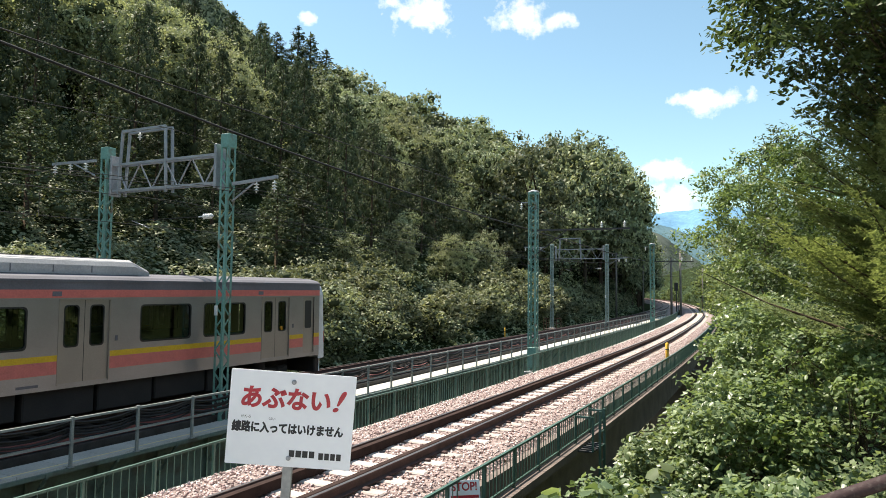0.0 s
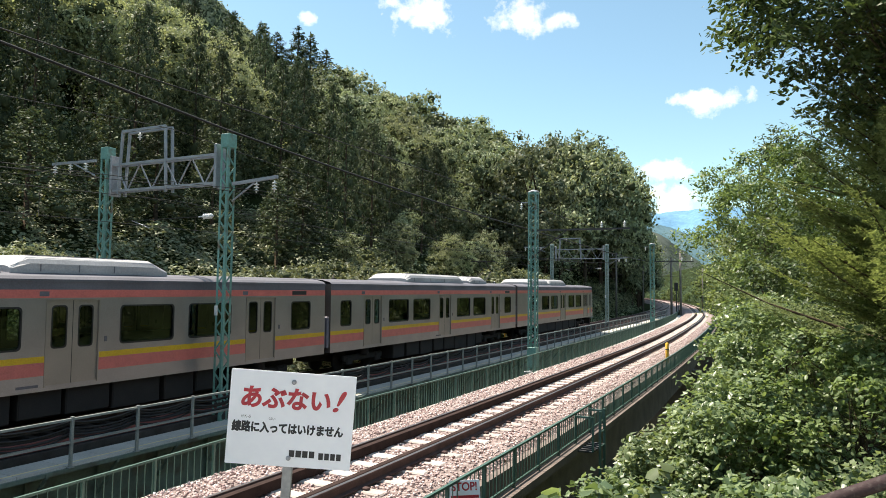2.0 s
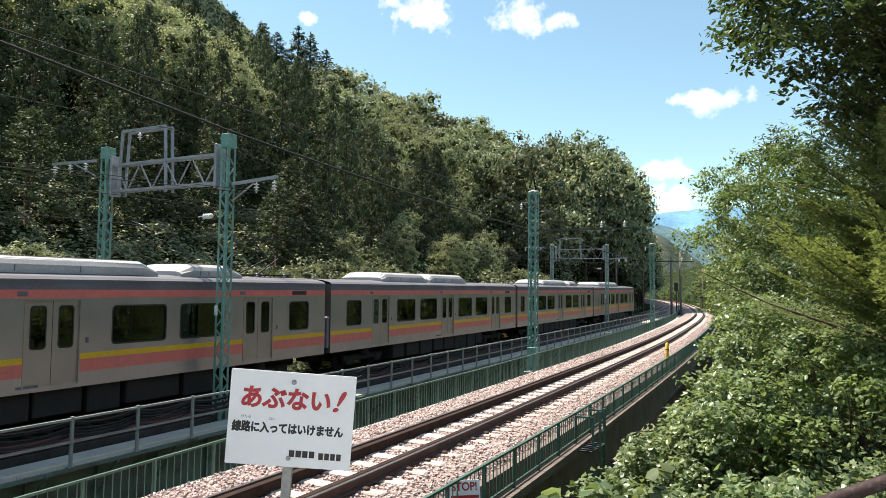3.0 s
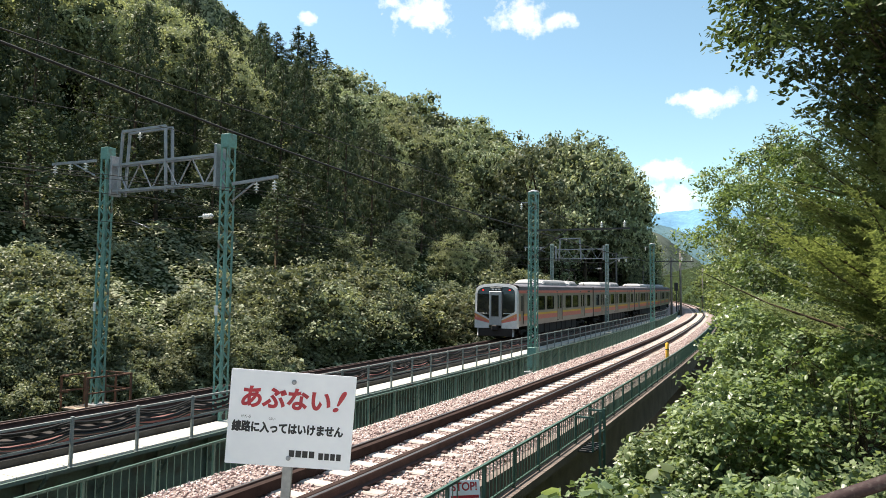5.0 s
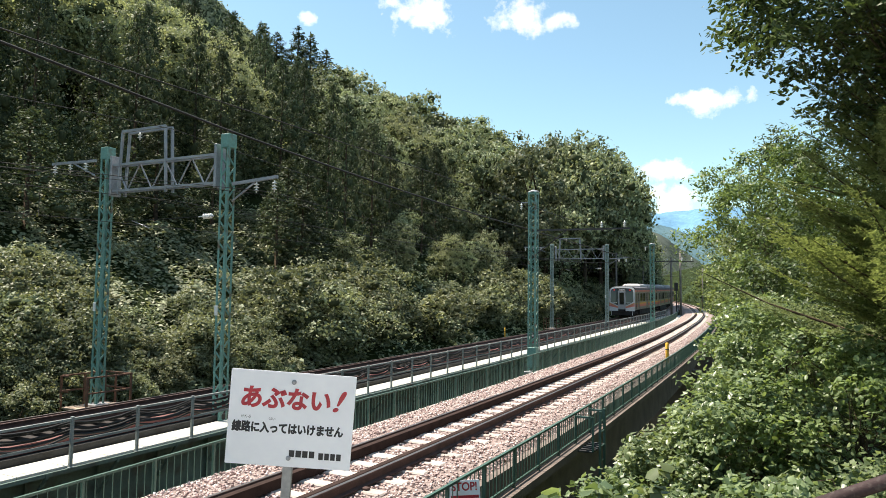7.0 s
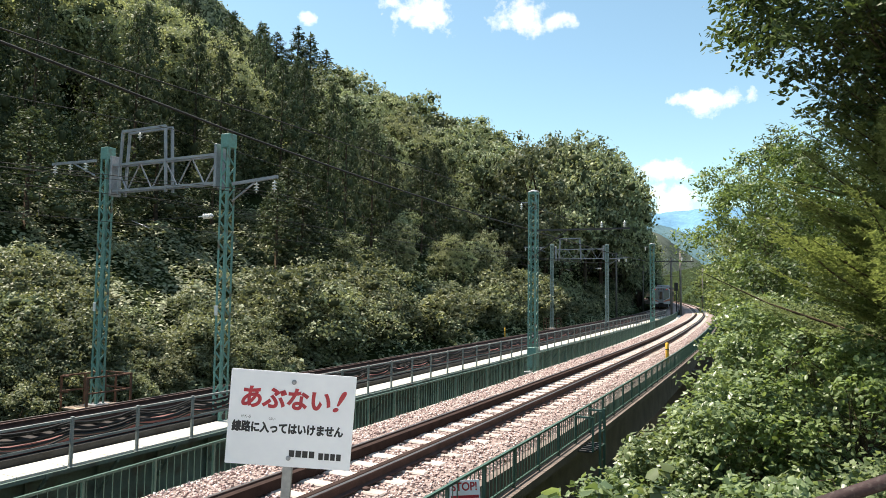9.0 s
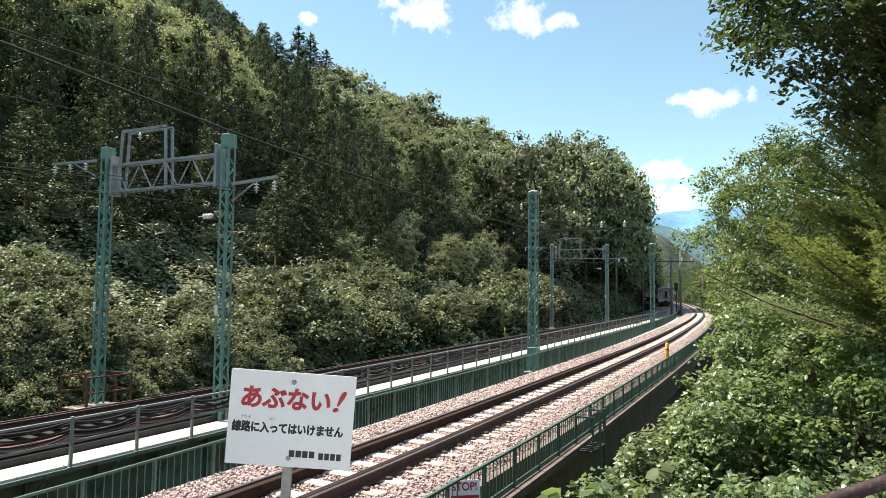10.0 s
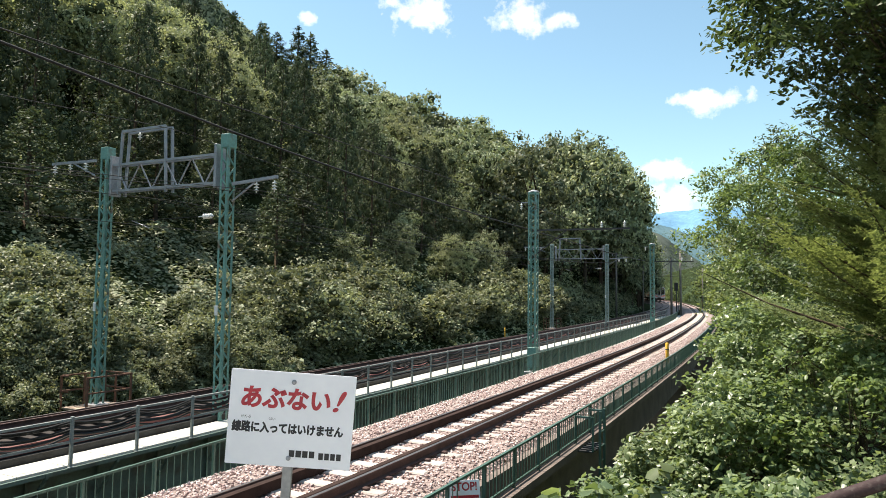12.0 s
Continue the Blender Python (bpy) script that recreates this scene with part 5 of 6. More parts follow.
# ---- train ----
M_STEEL = surface("brushed_stainless", (0.375, 0.348, 0.345), (0.315, 0.292, 0.288), rough=0.32, metal=0.65, scale=1.2, fine=70, bump=0.03, dist=0.002)
M_DOOR = surface("stainless_door", (0.365, 0.325, 0.295), (0.305, 0.275, 0.25), rough=0.36, metal=0.6, scale=1.2, fine=70, bump=0.02, dist=0.002)
M_PINK = flat_paint("pink_stripe", (0.66, 0.17, 0.145), 0.35)
M_YELLOW = flat_paint("yellow_stripe", (0.72, 0.43, 0.02), 0.35)
M_ROOF = surface("grey_roof", (0.150, 0.145, 0.165), (0.11, 0.105, 0.12), rough=0.8, scale=0.8, fine=25, bump=0.06)
M_ACUNIT = surface("roof_unit_paint", (0.44, 0.43, 0.43), (0.32, 0.31, 0.31), rough=0.7, scale=0.9, fine=25, bump=0.05)
M_GASKET = flat_paint("black_rubber", (0.012, 0.012, 0.013), 0.5)
M_UNDER = surface("underfloor", (0.030, 0.023, 0.020), (0.017, 0.014, 0.013), rough=0.8, scale=2, fine=30)
M_MASK = flat_paint("white_cab_mask", (0.66, 0.65, 0.65), 0.25)
M_ORANGE = flat_paint("orange_stripe", (0.62, 0.24, 0.09), 0.3)
M_SEAT = flat_paint("seat_cloth", (0.05, 0.12, 0.16), 0.9)
M_INSIDE = flat_paint("cabin_lining", (0.40, 0.40, 0.38), 0.7)


def glass_material():
    m, nt, p = mat_new("tinted_glass")
    N, L = nt.nodes.new, nt.links.new
    gl, tr, mx, fr = N("ShaderNodeBsdfGlossy"), N("ShaderNodeBsdfTransparent"), N("ShaderNodeMixShader"), N("ShaderNodeFresnel")
    gl.inputs["Roughness"].default_value = 0.02
    tr.inputs["Color"].default_value = (0.38, 0.46, 0.40, 1)
    fr.inputs["IOR"].default_value = 1.9
    L(fr.outputs[0], mx.inputs[0])
    L(tr.outputs[0], mx.inputs[1])
    L(gl.outputs[0], mx.inputs[2])
    L(mx.outputs[0], nt.nodes["Material Output"].inputs["Surface"])
    return m


def glow(name, col, strength):
    m, nt, p = mat_new(name)
    p.inputs["Base Color"].default_value = (*col, 1)
    p.inputs["Emission Color"].default_value = (*col, 1)
    p.inputs["Emission Strength"].default_value = strength
    return m


M_GLASS = glass_material()
M_ENDPANEL = surface("brown_end_panel", (0.15, 0.115, 0.10), (0.10, 0.08, 0.07), rough=0.6, scale=2, fine=30)
M_FAIRING = surface("grey_violet_fairing", (0.20, 0.19, 0.23), (0.15, 0.14, 0.17), rough=0.5, scale=2, fine=30)
M_BLUE = flat_paint("blue_sticker", (0.05, 0.16, 0.45), 0.4)
M_TAIL = glow("red_tail_lamp", (1.0, 0.03, 0.02), 0.7)
BANDS = [(0.92, 1.27, 0), (1.27, 1.57, 1), (1.57, 1.71, 2), (1.71, 3.03, 0), (3.03, 3.22, 1), (3.22, 3.43, 3)]
SIDE_MATS = [M_STEEL, M_PINK, M_YELLOW, M_ROOF]


def arc_rect(y0, y1, z0, z1, r, n=5):
    pts = []
    for cy, cz, a0 in ((y1 - r, z1 - r, 0), (y0 + r, z1 - r, 90), (y0 + r, z0 + r, 180), (y1 - r, z0 + r, 270)):
        for k in range(n):
            a = radians(a0 + k * 90 / (n - 1))
            pts.append((cy + r * math.cos(a), cz + r * math.sin(a)))
    return pts


def side_wall(side, holes, doors, y0, y1):
    """One side of the body with window and door openings cut through; stripes stop at the doors."""
    bm = bmesh.new()
    x = side * 1.475
    ys = sorted({y0, y1, *[v for h in holes for v in h[:2]], *[v for d in doors for v in d[:2]]})
    zs = sorted({b[0] for b in BANDS} | {3.43} | {v for h in holes for v in h[2:4]} | {v for d in doors for v in d[2:4]})
    for ya, yb in zip(ys, ys[1:]):
        for za, zb in zip(zs, zs[1:]):
            ym, zm = (ya + yb) / 2, (za + zb) / 2
            if any(h[0] < ym < h[1] and h[2] < zm < h[3] for h in list(holes) + list(doors)):
                continue
            mi = next(b[2] for b in BANDS if b[0] <= zm <= b[1])
            if mi in (1, 2) and zm < 2 and any(d[0] - 0.08 < ym < d[1] + 0.08 for d in doors):
                mi = 0
            q = [bm.verts.new((x, a, z)) for a, z in ((ya, za), (yb, za), (yb, zb), (ya, zb))]
            bm.faces.new(q if side > 0 else q[::-1]).material_index = mi
    for h in holes:        # rounded corners and the reveal
        pts = arc_rect(h[0], h[1], h[2], h[3], 0.11)
        cor = ((h[1], h[3]), (h[0], h[3]), (h[0], h[2]), (h[1], h[2]))
        for c in range(4):
            cv = bm.verts.new((x, *cor[c]))
            av = [bm.verts.new((x, *p)) for p in pts[c * 5:c * 5 + 5]]
            for k in range(4):
                bm.faces.new((cv, av[k], av[k + 1]) if side < 0 else (cv, av[k + 1], av[k])).material_index = 0
    return bm


def ring(side, pts, x_out, x_in, grow):
    """A frame along a closed outline: from the wall inwards."""
    bm = bmesh.new()
    cy, cz = sum(p[0] for p in pts) / len(pts), sum(p[1] for p in pts) / len(pts)

    def loop(x, g):
        return [bm.verts.new((side * x, p[0] + g * (1 if p[0] < cy else -1), p[1] + g * (1 if p[1] < cz else -1))) for p in pts]
    a, b, c = loop(x_out, 0.0), loop(x_out, grow), loop(x_in, grow)
    n = len(pts)
    for u, v in ((a, b), (b, c)):
        for k in range(n):
            bm.faces.new((u[k], u[(k + 1) % n], v[(k + 1) % n], v[k]))
    return bm


def pane(side, pts, x):
    bm = bmesh.new()
    f = bm.faces.new([bm.verts.new((side * x, p[0], p[1])) for p in (pts if side > 0 else pts[::-1])])
    return bm


def train_car(doors, windows, cab=0, roof=(), panto=None, blank=False):
    """doors: centres along the car; windows: (from, to); cab: +1 at the leading end, -1 at the trailing end."""
    c = thing("train_car", "stainless steel commuter train car with pink and yellow stripes", "train car", None, "cars of the train")
    y0, y1 = -9.82, 9.82
    if cab > 0:
        y1 = 9.50
    if cab < 0:
        y0 = -9.50
    holes = [(a, b, 1.86, 2.84) for a, b in windows]
    dr = [(d - 0.66, d + 0.66, 1.04, 2.97) for d in doors]
    cabdoor = [] if not cab else [(cab * 8.9 - 0.3, cab * 8.9 + 0.3, 1.04, 2.97)]
    for side in (-1, 1):
        w = part("side_panel", side_wall(side, holes, dr + cabdoor, y0, y1), SIDE_MATS, c)
        for h in holes:
            pts = arc_rect(*h, 0.11)
            wf = part("window_frame", ring(side, pts, 1.477, 1.42, 0.035), M_GASKET, c)
            part("pane", pane(side, [(p[0], p[1]) for p in pts], 1.44), M_GLASS, c)
        for d in dr:
            for y_a, y_b in ((d[0], (d[0] + d[1]) / 2 - 0.008), ((d[0] + d[1]) / 2 + 0.008, d[1])):
                hole = (y_a + 0.13, y_b - 0.13, 1.86, 2.86)
                bm = bmesh.new()
                ys, zs = (y_a, hole[0], hole[1], y_b), (1.0, hole[2], hole[3], 2.99)
                for i in range(3):
                    for j in range(3):
                        if i == 1 and j == 1:
                            continue
                        q = [bm.verts.new((side * 1.445, a, z)) for a, z in ((ys[i], zs[j]), (ys[i + 1], zs[j]), (ys[i + 1], zs[j + 1]), (ys[i], zs[j + 1]))]
                        bm.faces.new(q if side > 0 else q[::-1])
                leaf = part("door", bm, M_DOOR, c)
                pts = arc_rect(*hole, 0.09)
                part("window_frame", ring(side, pts, 1.449, 1.42, 0.03), M_GASKET, leaf)
                cn = bmesh.new()
                cor = ((hole[1], hole[3]), (hole[0], hole[3]), (hole[0], hole[2]), (hole[1], hole[2]))
                for k4 in range(4):
                    cv = cn.verts.new((side * 1.445, *cor[k4]))
                    av = [cn.verts.new((side * 1.445, *p)) for p in pts[k4 * 5:k4 * 5 + 5]]
                    for k in range(4):
                        cn.faces.new((cv, av[k], av[k + 1]))
                part("corner", cn, M_DOOR, leaf)
                part("pane", pane(side, pts, 1.432), M_GLASS, leaf)
            part("door_gap", box(bmesh.new(), min(side * 1.42, side * 1.44), (d[0] + d[1]) / 2 - 0.012, 1.0, max(side * 1.42, side * 1.44), (d[0] + d[1]) / 2 + 0.012, 2.99), M_GASKET, c)
            bm = bmesh.new()
            for ya in (d[0] - 0.02, d[1] - 0.01):
                box(bm, min(side * 1.44, side * 1.488), ya, 1.0, max(side * 1.44, side * 1.488), ya + 0.03, 3.0)
            box(bm, min(side * 1.44, side * 1.488), d[0] - 0.02, 2.97, max(side * 1.44, side * 1.488), d[1] + 0.02, 3.0)
            part("door_frame", bm, M_DOOR, c)
        for d in cabdoor:
            leaf = part("cab_door", box(bmesh.new(), min(side * 1.42, side * 1.445), d[0], 1.0, max(side * 1.42, side * 1.445), d[1], 2.99), M_DOOR, c)
            part("pane", pane(side, arc_rect(d[0] + 0.12, d[1] - 0.12, 1.9, 2.86, 0.06), 1.448), M_GASKET, leaf)
    # roof
    prof = [(-1.475, 3.43), (-1.485, 3.46), (-1.38, 3.53), (-1.05, 3.60), (-0.5, 3.645), (0, 3.655), (0.5, 3.645), (1.05, 3.60), (1.38, 3.53), (1.485, 3.46), (1.475, 3.43)]
    bm = bmesh.new()
    rings = [[bm.verts.new((x, y, z)) for x, z in prof] for y in (y0, y1)]
    for k in range(len(prof) - 1):
        bm.faces.new((rings[0][k], rings[0][k + 1], rings[1][k + 1], rings[1][k]))
    part("roof", bm, M_ROOF, c)
    bm = bmesh.new()
    for side in (-1, 1):
        box(bm, min(side * 1.475, side * 1.50), y0, 3.40, max(side * 1.475, side * 1.50), y1, 3.445)
    part("gutter", bm, M_ROOF, c)
    for a, b, zt in roof:
        bm = bmesh.new()
        sec = [(-1.08, 3.60), (-1.08, zt - 0.20), (-1.0, zt - 0.09), (-0.84, zt - 0.02), (-0.5, zt), (0.5, zt), (0.84, zt - 0.02), (1.0, zt - 0.09), (1.08, zt - 0.20), (1.08, 3.60)]
        ringsr = []
        for y, f in ((a, 0.0), (a + 0.45, 1.0), (b - 0.45, 1.0), (b, 0.0)):
            ringsr.append([bm.verts.new((x, y, 3.58 + (z - 3.58) * (0.45 + 0.55 * f))) for x, z in sec])
        for u, v in zip(ringsr, ringsr[1:]):
            for k in range(len(sec) - 1):
                bm.faces.new((u[k], u[k + 1], v[k + 1], v[k]))
        bm.faces.new(ringsr[0][::-1])
        bm.faces.new(ringsr[-1])
        un = part("air_conditioner", bm, M_ACUNIT, c)
        for k in range(3):
            y = a + 0.7 + (b - a - 1.4) * k / 3
            part("seam", box(bmesh.new(), 1.075, y - 0.012, 3.64, 1.088, y + 0.012, zt - 0.21), M_ROOF, un)
            part("grille", box(bmesh.new(), -0.6, y, zt, 0.6, y + (b - a - 1.4) / 3 - 0.15, zt + 0.015, 0.004), M_ROOF, un)
    part("antenna", lathe(bmesh.new(), [(0.10, 3.63), (0.10, 3.70), (0.03, 3.72), (0.025, 3.86)], Matrix.Translation((0, -7.6 if cab <= 0 else 4.6, 0)), n=10), M_UNDER, c)
    if panto is not None:
        pg = part("pantograph", beam(bmesh.new(), (-0.5, panto - 0.7, 3.72), (0.5, panto - 0.7, 3.72), 0.06, 0.06), M_UNDER, c, "folding arm of the current collector")
        for x in (-0.5, 0.5):
            part("base_bar", beam(bmesh.new(), (x, panto - 0.8, 3.72), (x, panto + 0.8, 3.72), 0.06, 0.06), M_UNDER, pg)
            part("lower_arm", beam(bmesh.new(), (x * 0.9, panto - 0.6, 3.75), (x * 0.5, panto + 0.7, 4.35), 0.04, 0.04), M_UNDER, pg)
            part("upper_arm", beam(bmesh.new(), (x * 0.5, panto + 0.7, 4.35), (x * 0.5, panto - 0.1, 4.95), 0.035, 0.035), M_UNDER, pg)
        for y in (-0.1, 0.15):
            part("contact_strip", beam(bmesh.new(), (-0.75, panto + y, 4.97), (0.75, panto + y, 4.97), 0.05, 0.04), M_UNDER, pg)
        for x in (-0.5, 0.5):
            for y in (panto - 0.7, panto + 0.7):
                bm = bmesh.new()
                insulator(bm, Vector((x, y, 3.78)), 1, 0.06)
                part("insulator", bm, M_PORCELAIN, c)
    # floor, inner lining and seats
    part("floor", box(bmesh.new(), -1.40, y0 + 0.02, 0.98, 1.40, y1 - 0.02, 1.10), M_UNDER, c)
    part("ceiling_panel", box(bmesh.new(), -1.36, y0 + 0.05, 3.30, 1.36, y1 - 0.05, 3.34), M_INSIDE, c)
    for side in (-1, 1):
        for a, b in zip(sorted(doors), sorted(doors)[1:]):
            bm = box(bmesh.new(), min(side * 0.95, side * 1.40), a + 0.8, 1.35, max(side * 0.95, side * 1.40), b - 0.8, 1.52, 0.03)
            box(bm, min(side * 1.28, side * 1.40), a + 0.8, 1.5, max(side * 1.28, side * 1.40), b - 0.8, 1.95, 0.03)
            part("seat", bm, M_SEAT, c)
    # ends
    for e in (-1, 1):
        if e == cab:
            cab_end(c, e)
            continue
        ye = e * 9.82
        bm = box(bmesh.new(), -1.47, min(ye, ye - e * 0.05), 0.92, 1.47, max(ye, ye - e * 0.05), 3.45)
        part("end_panel", bm, M_ENDPANEL, c)
        part("gangway", box(bmesh.new(), -0.75, min(ye, ye + e * 0.17), 1.05, 0.75, max(ye, ye + e * 0.17), 3.1, 0.04), M_GASKET, c, "black rubber gangway bellows")
        for side in (-1, 1):
            part("gap_fairing", box(bmesh.new(), min(side * 1.2, side * 1.42), min(ye, ye + e * 0.13), 1.1, max(side * 1.2, side * 1.42), max(ye, ye + e * 0.13), 2.25, 0.03), M_FAIRING, c)
        part("coupler", box(bmesh.new(), -0.2, min(ye, ye + e * 0.17), 0.7, 0.2, max(ye, ye + e * 0.17), 1.0, 0.04), M_UNDER, c)
    for side in (-1, 1):
        for d in doors:
            part("speaker_panel", box(bmesh.new(), min(side * 1.47, side * 1.481), d - 0.85, 3.07, max(side * 1.47, side * 1.481), d - 0.62, 3.18, 0.004), M_ROOF, c)
            part("door_button", box(bmesh.new(), min(side * 1.47, side * 1.485), d + 0.82, 1.95, max(side * 1.47, side * 1.485), d + 0.90, 2.08, 0.004), M_ROOF, c)
        if cab <= 0:
            part("side_display", box(bmesh.new(), min(side * 1.47, side * 1.482), 8.0, 3.06, max(side * 1.47, side * 1.482), 8.75, 3.19, 0.004), M_GASKET, c)
        else:
            sk = part("sticker", box(bmesh.new(), min(side * 1.47, side * 1.480), -7.55, 2.80, max(side * 1.47, side * 1.480), -7.08, 2.95, 0.002), M_BLUE, c, "small blue notice sticker")
            for k in range(3):
                part("bar", box(bmesh.new(), min(side * 1.478, side * 1.4815), -7.50 + k * 0.14, 2.85, max(side * 1.478, side * 1.4815), -7.40 + k * 0.14, 2.90), M_MASK, sk)
        part("maker_plate", box(bmesh.new(), min(side * 1.47, side * 1.479), -1.2, 1.02, max(side * 1.47, side * 1.479), -0.7, 1.08), M_ROOF, c)
    part("underframe", box(bmesh.new(), -0.33, y0 + 0.3, 0.50, 0.33, y1 - 0.3, 0.95, 0.03), M_UNDER, c)
    # underfloor boxes and bogies
    rng = random.Random(len(roof) * 7 + cab)
    y = -4.9
    while y < 4.6:
        ln = rng.uniform(0.9, 1.9)
        for side in (-1, 1):
            part("equipment_box", box(bmesh.new(), min(side * 0.35, side * 1.28), y, rng.uniform(0.20, 0.30), max(side * 0.35, side * 1.28), min(y + ln, 4.9), 0.93, 0.03), M_UNDER, c)
        y += ln + rng.uniform(0.06, 0.2)
    for yb in (-6.9, 6.9):
        bm = bmesh.new()
        for side in (-1, 1):
            box(bm, side * 0.98 - 0.08, yb - 1.45, 0.42, side * 0.98 + 0.08, yb + 1.45, 0.66, 0.04)
            for k in (-1.05, 1.05):
                box(bm, side * 0.98 - 0.14, yb + k - 0.2, 0.28, side * 0.98 + 0.14, yb + k + 0.2, 0.62, 0.05)
            lathe(bm, [(0.22, 0.6), (0.27, 0.7), (0.27, 0.85), (0.22, 0.94)], Matrix.Translation((side * 0.98, yb, 0)), n=12)
        box(bm, -1.0, yb - 0.25, 0.4, 1.0, yb + 0.25, 0.75, 0.05)
        bg = part("bogie", bm, M_UNDER, c)
        for k in (-1.05, 1.05):
            for side in (-1, 1):
                part("wheel", lathe(bmesh.new(), [(0.10, -0.07), (0.42, -0.065), (0.445, -0.05), (0.43, 0.06), (0.10, 0.065)], Matrix.Translation((side * 0.56, yb + k, 0.43)) @ Matrix.Rotation(side * math.pi / 2, 4, "Y"), n=20), M_UNDER, bg)
            part("axle", rod(bmesh.new(), [(-0.9, yb + k, 0.43), (0.9, yb + k, 0.43)], 0.07, n=8), M_UNDER, bg)
    return c


M_DOORGREY = surface("gangway_door_paint", (0.36, 0.36, 0.37), (0.31, 0.31, 0.32), rough=0.4, scale=2, fine=25, bump=0.02)


def cab_end(c, e):
    """Driver's end: white mask round a black glazed front, gangway door, striped lower corners, lamps."""
    def yy(d):
        return e * (9.50 + d)

    def bx(x0, x1, d0, d1, z0, z1, bev=0.0):
        a, b = sorted((yy(d0), yy(d1)))
        return box(bmesh.new(), x0, a, z0, x1, b, z1, bev)
    # mask: closed rounded outline with a depth that leans back to the roof
    outer = [(-1.46, 0.80), (-1.46, 3.05), (-1.40, 3.32), (-1.22, 3.50), (-0.8, 3.61), (0, 3.66), (0.8, 3.61), (1.22, 3.50), (1.40, 3.32), (1.46, 3.05), (1.46, 0.80)]
    inner = [(-1.30, 1.55), (-1.30, 2.98), (-1.26, 3.18), (-1.10, 3.34), (-0.75, 3.43), (0, 3.47), (0.75, 3.43), (1.10, 3.34), (1.26, 3.18), (1.30, 2.98), (1.30, 1.55)]

    def dep(z):
        return 0.34 - 0.16 * max(0, (z - 1.7) / 1.9) ** 1.5
    bm = bmesh.new()
    back = [bm.verts.new((x, yy(-0.02), z)) for x, z in outer]
    front = [bm.verts.new((x * 0.985, yy(dep(z)), z)) for x, z in outer]
    inn = [bm.verts.new((x, yy(dep(z) + 0.01), z)) for x, z in inner]
    deep = [bm.verts.new((x, yy(dep(z) - 0.05), z)) for x, z in inner]
    for u, v in ((back, front), (front, inn), (inn, deep)):
        for k in range(len(outer) - 1):
            bm.faces.new((u[k], u[k + 1], v[k + 1], v[k]))
    bmesh.ops.recalc_face_normals(bm, faces=bm.faces)
    part("mask", bm, M_MASK, c, "white painted front mask")
    bm = bmesh.new()
    bm.faces.new([bm.verts.new((x, yy(dep(z) - 0.04), z)) for x, z in inner])
    part("windscreen", bm, M_FRONTGLASS, c, "black glazed windscreen")
    for side in (-1, 1):
        xa, xb = sorted((side * 0.42, side * 1.44))
        bm = bmesh.new()      # lower corner with the sweeping stripe
        cols = [(0.80, 1.12, 0.80, 1.34, 0), (1.12, 1.20, 1.34, 1.58, 3), (1.20, 1.30, 1.58, 1.76, 1), (1.30, 1.40, 1.76, 1.92, 0)]
        for za, zb, zc, zd, mi in cols:
            q = [bm.verts.new((side * 0.42, yy(0.352), za)), bm.verts.new((side * 1.44, yy(0.345), zc)), bm.verts.new((side * 1.44, yy(0.345), zd)), bm.verts.new((side * 0.42, yy(0.352), zb))]
            bm.faces.new(q).material_index = mi
        part("lower_panel", bm, [M_MASK, M_ORANGE, M_YELLOW, M_PINK], c, "white corner panel with orange and pink stripes")
        lamp = part("lamp_housing", bx(*sorted((side * 0.80, side * 1.05)), 0.10, 0.20, 3.16, 3.28, 0.02), M_GASKET, c)
        part("tail_lamp", bx(*sorted((side * 0.85, side * 0.97)), 0.19, 0.215, 3.18, 3.26, 0.01), M_TAIL if e < 0 else M_PORCELAIN, lamp)
        part("handrail", rod(bmesh.new(), [(side * 0.55, yy(0.37), 1.74), (side * 1.2, yy(0.36), 1.74)], 0.018), M_PORCELAIN, c)
    bm = bx(-0.42, 0.42, 0.20, 0.42, 0.98, 3.14, 0.03)
    dr = part("gangway_door", bm, M_DOORGREY, c, "pale grey gangway door")
    part("pane", bx(-0.25, 0.25, 0.42, 0.428, 1.55, 2.9), M_FRONTGLASS, dr)
    part("display", bx(-0.40, 0.40, 0.14, 0.24, 3.17, 3.38, 0.02), M_GASKET, c, "black destination display")
    for k in range(3):
        part("bar", bx(-0.30 + k * 0.22, -0.14 + k * 0.22, 0.24, 0.244, 3.22, 3.32), M_MASK, c)
    part("skirt", bx(-1.25, 1.25, 0.05, 0.32, 0.28, 0.80, 0.04), M_UNDER, c)
    part("coupler", bx(-0.18, 0.18, 0.2, 0.62, 0.68, 1.0, 0.05), M_UNDER, c)
    for side in (-1, 1):
        part("step_rail", rod(bmesh.new(), [(side * 1.2, yy(0.36), 0.3), (side * 1.2, yy(0.36), 0.75)], 0.03), M_PORCELAIN, c)


